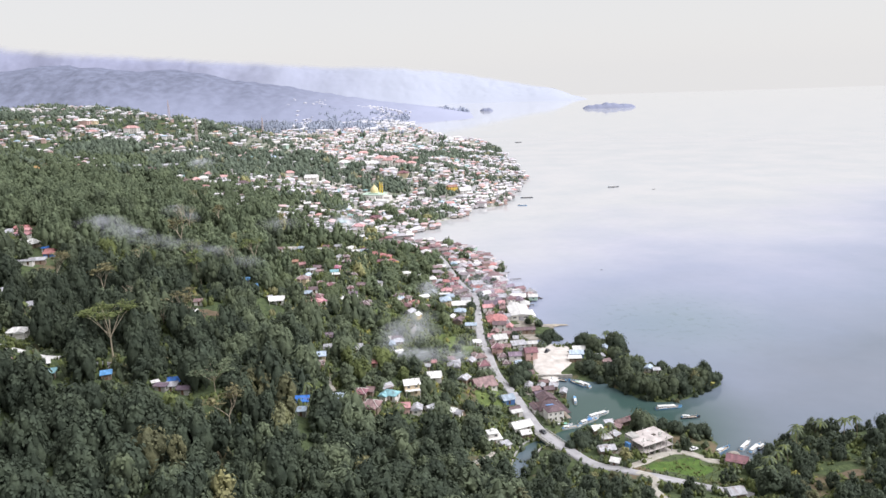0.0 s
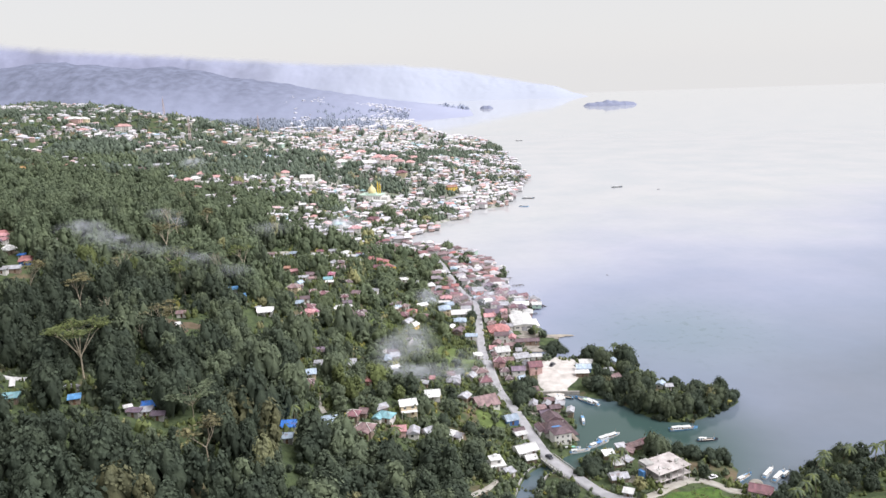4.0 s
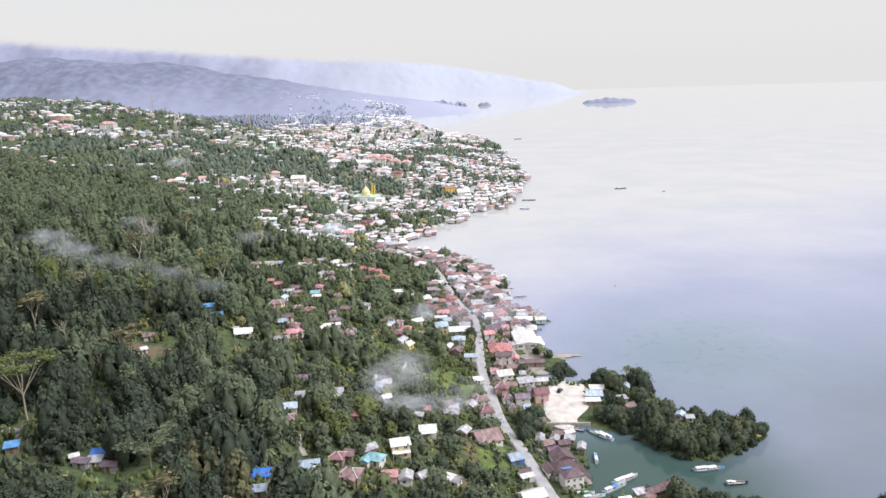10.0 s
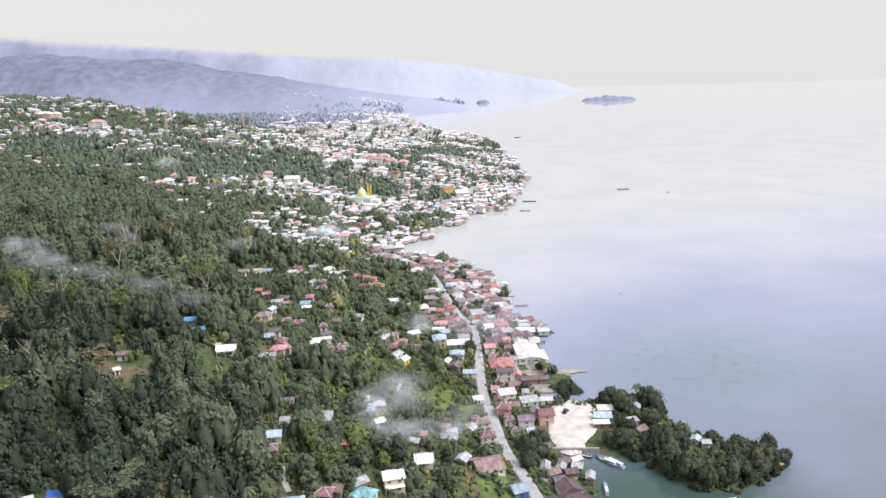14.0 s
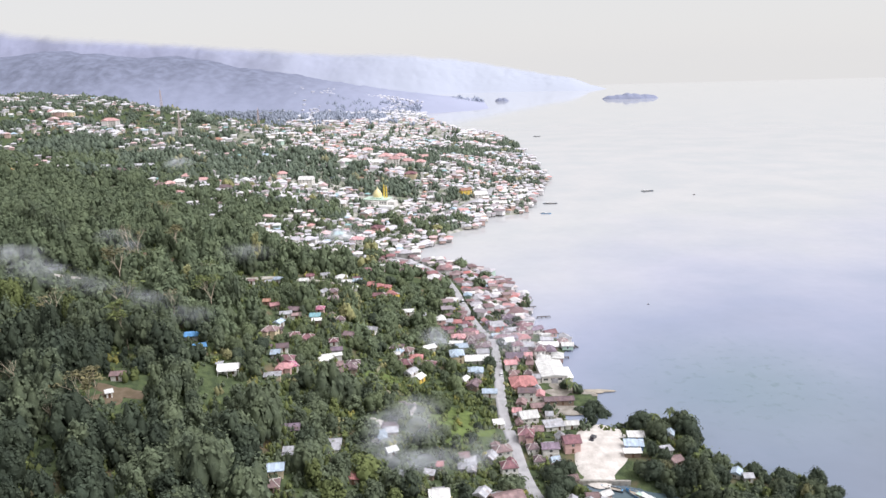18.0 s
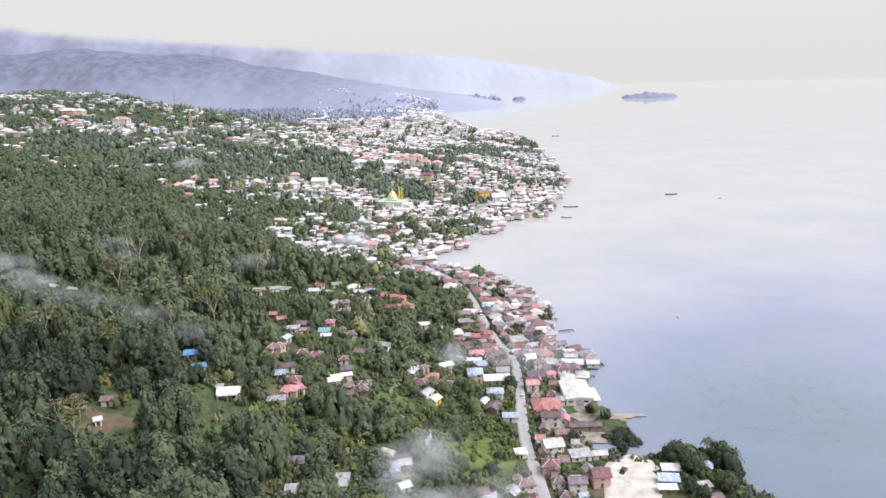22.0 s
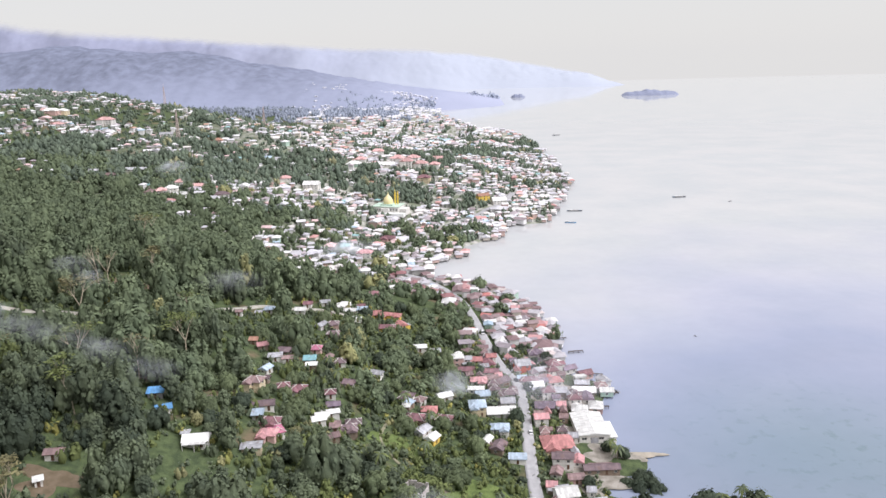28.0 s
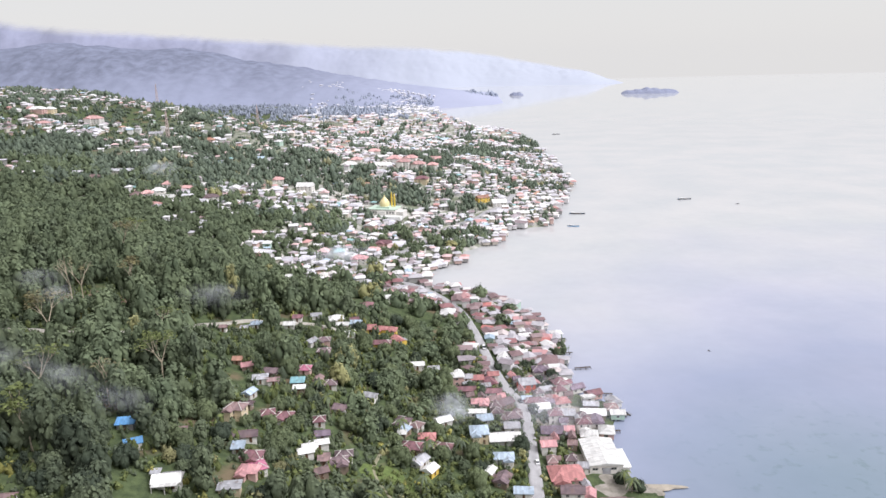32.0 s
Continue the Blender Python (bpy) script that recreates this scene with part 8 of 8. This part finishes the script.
def forest_spots(x0, x1, y0, y1, step, accept, kinds, smin, smax, extra=0.0):
    x, y = jitter(x0, x1, y0, y1, step)
    d = inland(x, y)
    ok = accept(x, y, d) > RNG.random(x.size)
    x, y, d = x[ok], y[ok], d[ok]
    ok = clear_of(x, y, extra)
    x, y = x[ok], y[ok]
    s = RNG.uniform(smin, smax, x.size) * (0.85 + 0.3 * (ripple(x, y, 40) + 1) / 2)
    return np.c_[x, y, height(x, y) - 0.2, s, RNG.integers(0, kinds, x.size)]


def open_land(x, y, f=1.0):
    ok = np.ones(x.shape)
    for cx, cy, r in MEADOW:
        ok[np.hypot(x - cx, y - cy) < r * f] = 0
    return ok


def in_view(x, y, d):
    return (x > -0.66 * y - 20) & (x < 0.66 * y + 30)


def dense(x, y, d):
    p = np.where(d > 70, 0.97, np.where(d > 3, 0.75, 0))
    p = np.where((x > 18) & (y > 340) & (y < 500) & (x < 75), 0.22, p)
    p = np.where((y > 520) & (d < 70), 0.28, p)
    p = np.where((x > -75) & (x < 20) & (y > 395) & (y < 640) & (d > 40), 0.58, p)
    p = np.where((x > -122) & (x < -40) & (y > 430) & (y < 640), 0.62, p)
    p = np.where((y > 365) & (y < 480) & (x > 76) & (d > 1.0), 1.0, p)
    p = np.where((x > 126) & (y < 345) & (d > 0.3), 0.97, p)
    p = np.where(d < 0.3, 0, p)
    return p * in_view(x, y, d) * open_land(x, y)


for k in (2, 3, 5, 6, 7, 8, 9):  # trees cleared on the camera side so that the lanes show
    for px, py in ROADS[k][0][::2]:
        CLEAR.append((px, py - 4.0, 2.6))
        CLEAR.append((px, py - 7.5, 2.2))
for px, py in ROADS[0][0][::2]:  # trees also cleared on the camera side of shore road, harbour track and creek
    if py < 345:
        CLEAR.append((px, py - 5.0, 3.6))
        CLEAR.append((px, py - 9.5, 3.2))
    elif 530 < py < 700:
        CLEAR.extend(((px, py - 5, 4.0), (px, py - 10, 3.6)))
for px, py in ROADS[1][0][::2]:
    CLEAR.append((px, py - 5.0, 3.4))
CLEAR.extend(((-121, 460, 5.5), (-119, 455, 5.0), (-114, 448, 5.5), (-112, 442, 5.0), (-110, 436, 4.5), (102, 452, 3.5), (100, 445, 3.5), (98, 438, 3.5), (96, 430, 4), (121, 405, 4), (-114, 297, 7.5), (-111, 289, 6.5), (-108, 282, 5.5), (-118, 293, 6), (-142, 298, 6), (-139, 291, 5.5), (-160, 287, 5), (-62, 307, 6), (-60, 297, 5)))
for px, py in CREEK:
    CLEAR.append((px, py, 5.5))
    CLEAR.append((px, py - 6, 4.0))
for px, py in ROADS[5][0][::2]:
    CLEAR.extend(((px + 2, py - 4, 4.5), (px + 5, py - 9, 4.0)))
    LOW.extend(((px + 0.5 * k, py - 0.85 * k, 5.0) for k in (12, 18, 24, 30, 36)))
for px, py in ROADS[3][0][::2]:
    CLEAR.extend(((px, py - 5, 4.2), (px, py - 10, 4.0), (px, py - 15, 3.4)))


def tall(x, y):
    """Where the old forest stands."""
    return (x < -45) | ((y < 335) & (x < 22))


near = forest_spots(-330, 300, 170, 640, 6.3, lambda x, y, d: dense(x, y, d) * ~tall(x, y), 5, 0.62, 1.45)
old = forest_spots(-400, 30, 170, 640, 6.6, lambda x, y, d: dense(x, y, d) * tall(x, y), 4, 0.62, 1.45, 0.6)
old[:, 4] += 5
near = np.concatenate([near, old])
near[:, 3] *= np.where((near[:, 0] > 22) & (near[:, 0] < 125) & (near[:, 1] < 335), 0.6, 1.0)
near[:, 3] *= np.where((near[:, 0] > 126) & (near[:, 1] < 345), 0.72, 1.0)
near[:, 3] *= np.where((near[:, 0] > -122) & (near[:, 0] < 10) & (near[:, 1] > 395), 0.92, 1.0)
head = forest_spots(74, 160, 364, 482, 7.0, lambda x, y, d: np.where((d > 0.2) & (x > 79) & (y > 364) & (y < 457) & (x + 0.3 * (y - 433) < 115), 0.9, np.where((d > 0.2) & (y > 364) & (y < 420) & (x > 79), 0.9, 0)), 4, 0.75, 1.2)
head[:, 4] = np.choose(head[:, 4].astype(int), (0, 1, 5, 6))
head[:, 3] *= np.where((head[:, 0] > 114) & (head[:, 0] < 128), 0.5, 0.68)
head[:, 2] = np.maximum(head[:, 2], 0.0)
fringe = forest_spots(70, 165, 360, 482, 3.2, lambda x, y, d: np.where((d > -1.2) & (d < 3.5) & (x > 80 - 0.1 * (y - 400)) & (y > 362), 0.9, 0), 2, 0.3, 0.52, -1.0)
fringe[:, 4] = 0
fringe[:, 2] = np.maximum(fringe[:, 2], -0.4)
head = np.concatenate([head, fringe])
LOW.extend(((-125, 386, 9), (-119, 376, 9), (-114, 366, 9), (-131, 380, 9), (-124, 370, 8), (-96, 402, 7), (-92, 393, 7)))
for lx, ly, lr in LOW:
    inside = np.hypot(near[:, 0] - lx, near[:, 1] - ly) < lr
    near[inside, 3] = np.minimum(near[inside, 3], 0.5)
near = np.concatenate([near[~((near[:, 0] > 76) & (near[:, 1] > 362) & (near[:, 1] < 482))], head])
mid = forest_spots(-560, 60, 640, 960, 7.9, lambda x, y, d: np.where(d > 120, np.where(y < 850 + 0.1 * x, 0.95, 0.55), np.where(d > 2, 0.22, 0)) * in_view(x, y, d), 3, 0.8, 1.5)
young = forest_spots(-300, -40, 740, 910, 5.2, lambda x, y, d: np.where(d > 15, 0.75, 0) * in_view(x, y, d), 3, 0.35, 0.62, -1.2)
mid = np.concatenate([mid, young])
town_trees = forest_spots(-1150, 150, 880, 1700, 8.0, lambda x, y, d: np.where(d > 250, 0.45 + 0.55 * green(x, y), np.where(d > 2, 0.62 + 0.38 * green(x, y), 0)) * in_view(x, y, d), 3, 0.55, 1.15, -1.4)
town_trees[:, 3] *= 0.75 + 0.6 * green(town_trees[:, 0], town_trees[:, 1])
far_trees = forest_spots(-1800, 160, 1700, 3150, 26.0, lambda x, y, d: np.where(d > 3, np.where(d > 420, 0.85, 0.2), 0) * in_view(x, y, d), 3, 1.2, 2.0)
# darker leaves picked towards near left for lens falloff, also on both headlands
tone = RNG.random(len(near)) - 0.62 * np.clip((380 - near[:, 1]) / 90, 0, 1) - 0.75 * np.clip((-70 - near[:, 0]) / 80, 0, 1) * (near[:, 1] < 440) - 0.75 * ((near[:, 0] > 78) & (near[:, 1] > 362) & (near[:, 1] < 482)) - 0.4 * ((near[:, 0] > 120) & (near[:, 1] < 345)) + 0.35 * ripple(near[:, 0], near[:, 1], 55)
# the nearest trees stand as single things
edge = near[:, 1] + 0.25 * np.abs(near[:, 0] + 20)
first = np.argsort(edge)[:150]
LEAVES = (M_LEAF_DARK_OWN, M_LEAF_OWN, M_LEAF_LIGHT)
WORDS = ("dark green broadleaf tree with dense crown", "mid-green broadleaf tree with uneven crown", "yellow-green broadleaf tree with loose crown")
TRUNK = quads_mesh("tree", trunk_quads(5, 0.3, 0.2, 6), M_BARK)
CROWNS = {}
for i in first:
    c = 0 if tone[i] <= 0.12 else 2 if tone[i] >= 0.86 else 1
    k = int(near[i, 4])
    if (k, c) not in CROWNS:
        CROWNS[k, c] = array_mesh("crown", *NEAR_KINDS[k], LEAVES[c], True)
    tree(near[i, 0], near[i, 1], near[i, 3], CROWNS[k, c], TRUNK, WORDS[c], RNG.uniform(0, 360))
rest = np.ones(len(near), bool)
rest[first] = False
near, tone = near[rest], tone[rest]
back = near[:, 1] > 470
scatter("forest", MID_KINDS, near[back & (tone > 0.12)], M_LEAF_HILL, "dense tropical forest of mixed olive green trees", "forest")
scatter("forest", MID_KINDS, near[back & (tone <= 0.12)], M_LEAF, "dark green trees scattered through the upper forest", "forest")
near, tone = near[~back], tone[~back]
scatter("forest", NEAR_KINDS, near[(tone > 0.12) & (tone < 0.86)], M_LEAF, "dense tropical forest of mixed green broadleaf trees", "forest")
scatter("forest", NEAR_KINDS, near[tone <= 0.12], M_LEAF_DARK, "dark green broadleaf trees scattered through the forest", "forest")
scatter("forest", NEAR_KINDS, near[tone >= 0.86], M_LEAF_LIGHT, "yellow-green broadleaf trees scattered through the forest", "forest")
scatter("forest", FAR_KINDS, mid, M_LEAF_HILL, "dense tropical forest on the hillside above the town", "forest")
scatter("town_trees", TOWN_KINDS, town_trees, M_LEAF_TOWN, "pale hazy green trees standing between the houses of the town", "trees")
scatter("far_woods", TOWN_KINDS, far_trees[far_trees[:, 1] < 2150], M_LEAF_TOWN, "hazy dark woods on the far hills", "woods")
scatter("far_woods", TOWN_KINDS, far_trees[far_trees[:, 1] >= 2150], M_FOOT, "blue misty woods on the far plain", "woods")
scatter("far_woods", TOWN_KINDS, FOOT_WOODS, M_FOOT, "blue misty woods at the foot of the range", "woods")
# the same woods go on below the flight
south = forest_spots(-230, 190, -70, 180, 8.5, lambda x, y, d: np.where(d > 3, 0.9, 0), 3, 0.8, 1.6)
scatter("forest", TOWN_KINDS, south, M_LEAF, "broadleaf woods on the slope south of the town", "forest")
# low scrub over all open slopes, between the houses too
YARDS = [c for c in TAKEN if c[1] < 640]


def scrub_spots(x0, x1, y0, y1, step, share, field=15):
    x, y = jitter(x0, x1, y0, y1, step)
    d = inland(x, y)
    ok = (d > 0.7) & in_view(x, y, d) & (RNG.random(x.size) < share * np.clip(0.75 + 0.5 * ripple(x, y, 23), 0.1, 1))
    x, y = x[ok], y[ok]
    ok = np.ones(x.size, bool)
    for a, b, r in YARDS:
        ok &= np.hypot(x - a, y - b) > r * 0.72 + 0.4
    for line, width in ROADS:
        for px, py in line[::2]:
            ok &= np.hypot(x - px, y - py) > width * 0.5 + 1.0
    for px, py in CREEK:
        ok &= np.hypot(x - px, y - py) > 4.5
    ok &= np.hypot(x - 63, y - 428) > 22
    ok &= (np.hypot((x - 2) / 16, (y - 447) / 25) > 1) | (RNG.random(x.size) < 0.4)
    ok &= (np.hypot((x - 23) / 8, (y - 372) / 15) > 1) | (RNG.random(x.size) < 0.4)
    for cx, cy, cr in ((-133, 404, 10), (-33, 424, 5), (-103, 429, 7), (6, 346, 5), (168, 290, 7)):
        ok &= np.hypot(x - cx, y - cy) > cr
    ok &= np.hypot(x - 104, y - 297) > field
    x, y = x[ok], y[ok]
    s = RNG.uniform(0.7, 1.9, x.size) * (1 + 0.35 * ripple(x, y, 17))
    return np.c_[x, y, height(x, y) - 0.25, s, RNG.integers(0, 3, x.size)]


scrub = np.concatenate([scrub_spots(-75, 40, 300, 640, 2.3, 0.85), scrub_spots(-230, -75, 270, 640, 3.3, 0.8), scrub_spots(40, 200, 250, 480, 2.6, 0.6)])
tufts = scrub_spots(80, 125, 280, 312, 1.5, 0.8, 0)
tufts[:, 3] *= 0.32
scrub = np.concatenate([scrub, tufts])
shade = RNG.random(len(scrub)) + 0.45 * ((scrub[:, 0] > -25) & (scrub[:, 0] < 24) & (scrub[:, 1] > 400) & (scrub[:, 1] < 500)) + 0.5 * ((scrub[:, 0] > 78) & (scrub[:, 1] < 312)) + 0.4 * ripple(scrub[:, 0], scrub[:, 1], 30)
scatter("scrub", BUSH_KINDS, scrub[shade < 0.6], M_LEAF, "low green bushes and tall grass on open slopes", "bushes")
scatter("scrub", BUSH_KINDS, scrub[shade >= 0.6], M_LEAF_LIGHT, "light green shrubs and creepers on open slopes", "bushes")
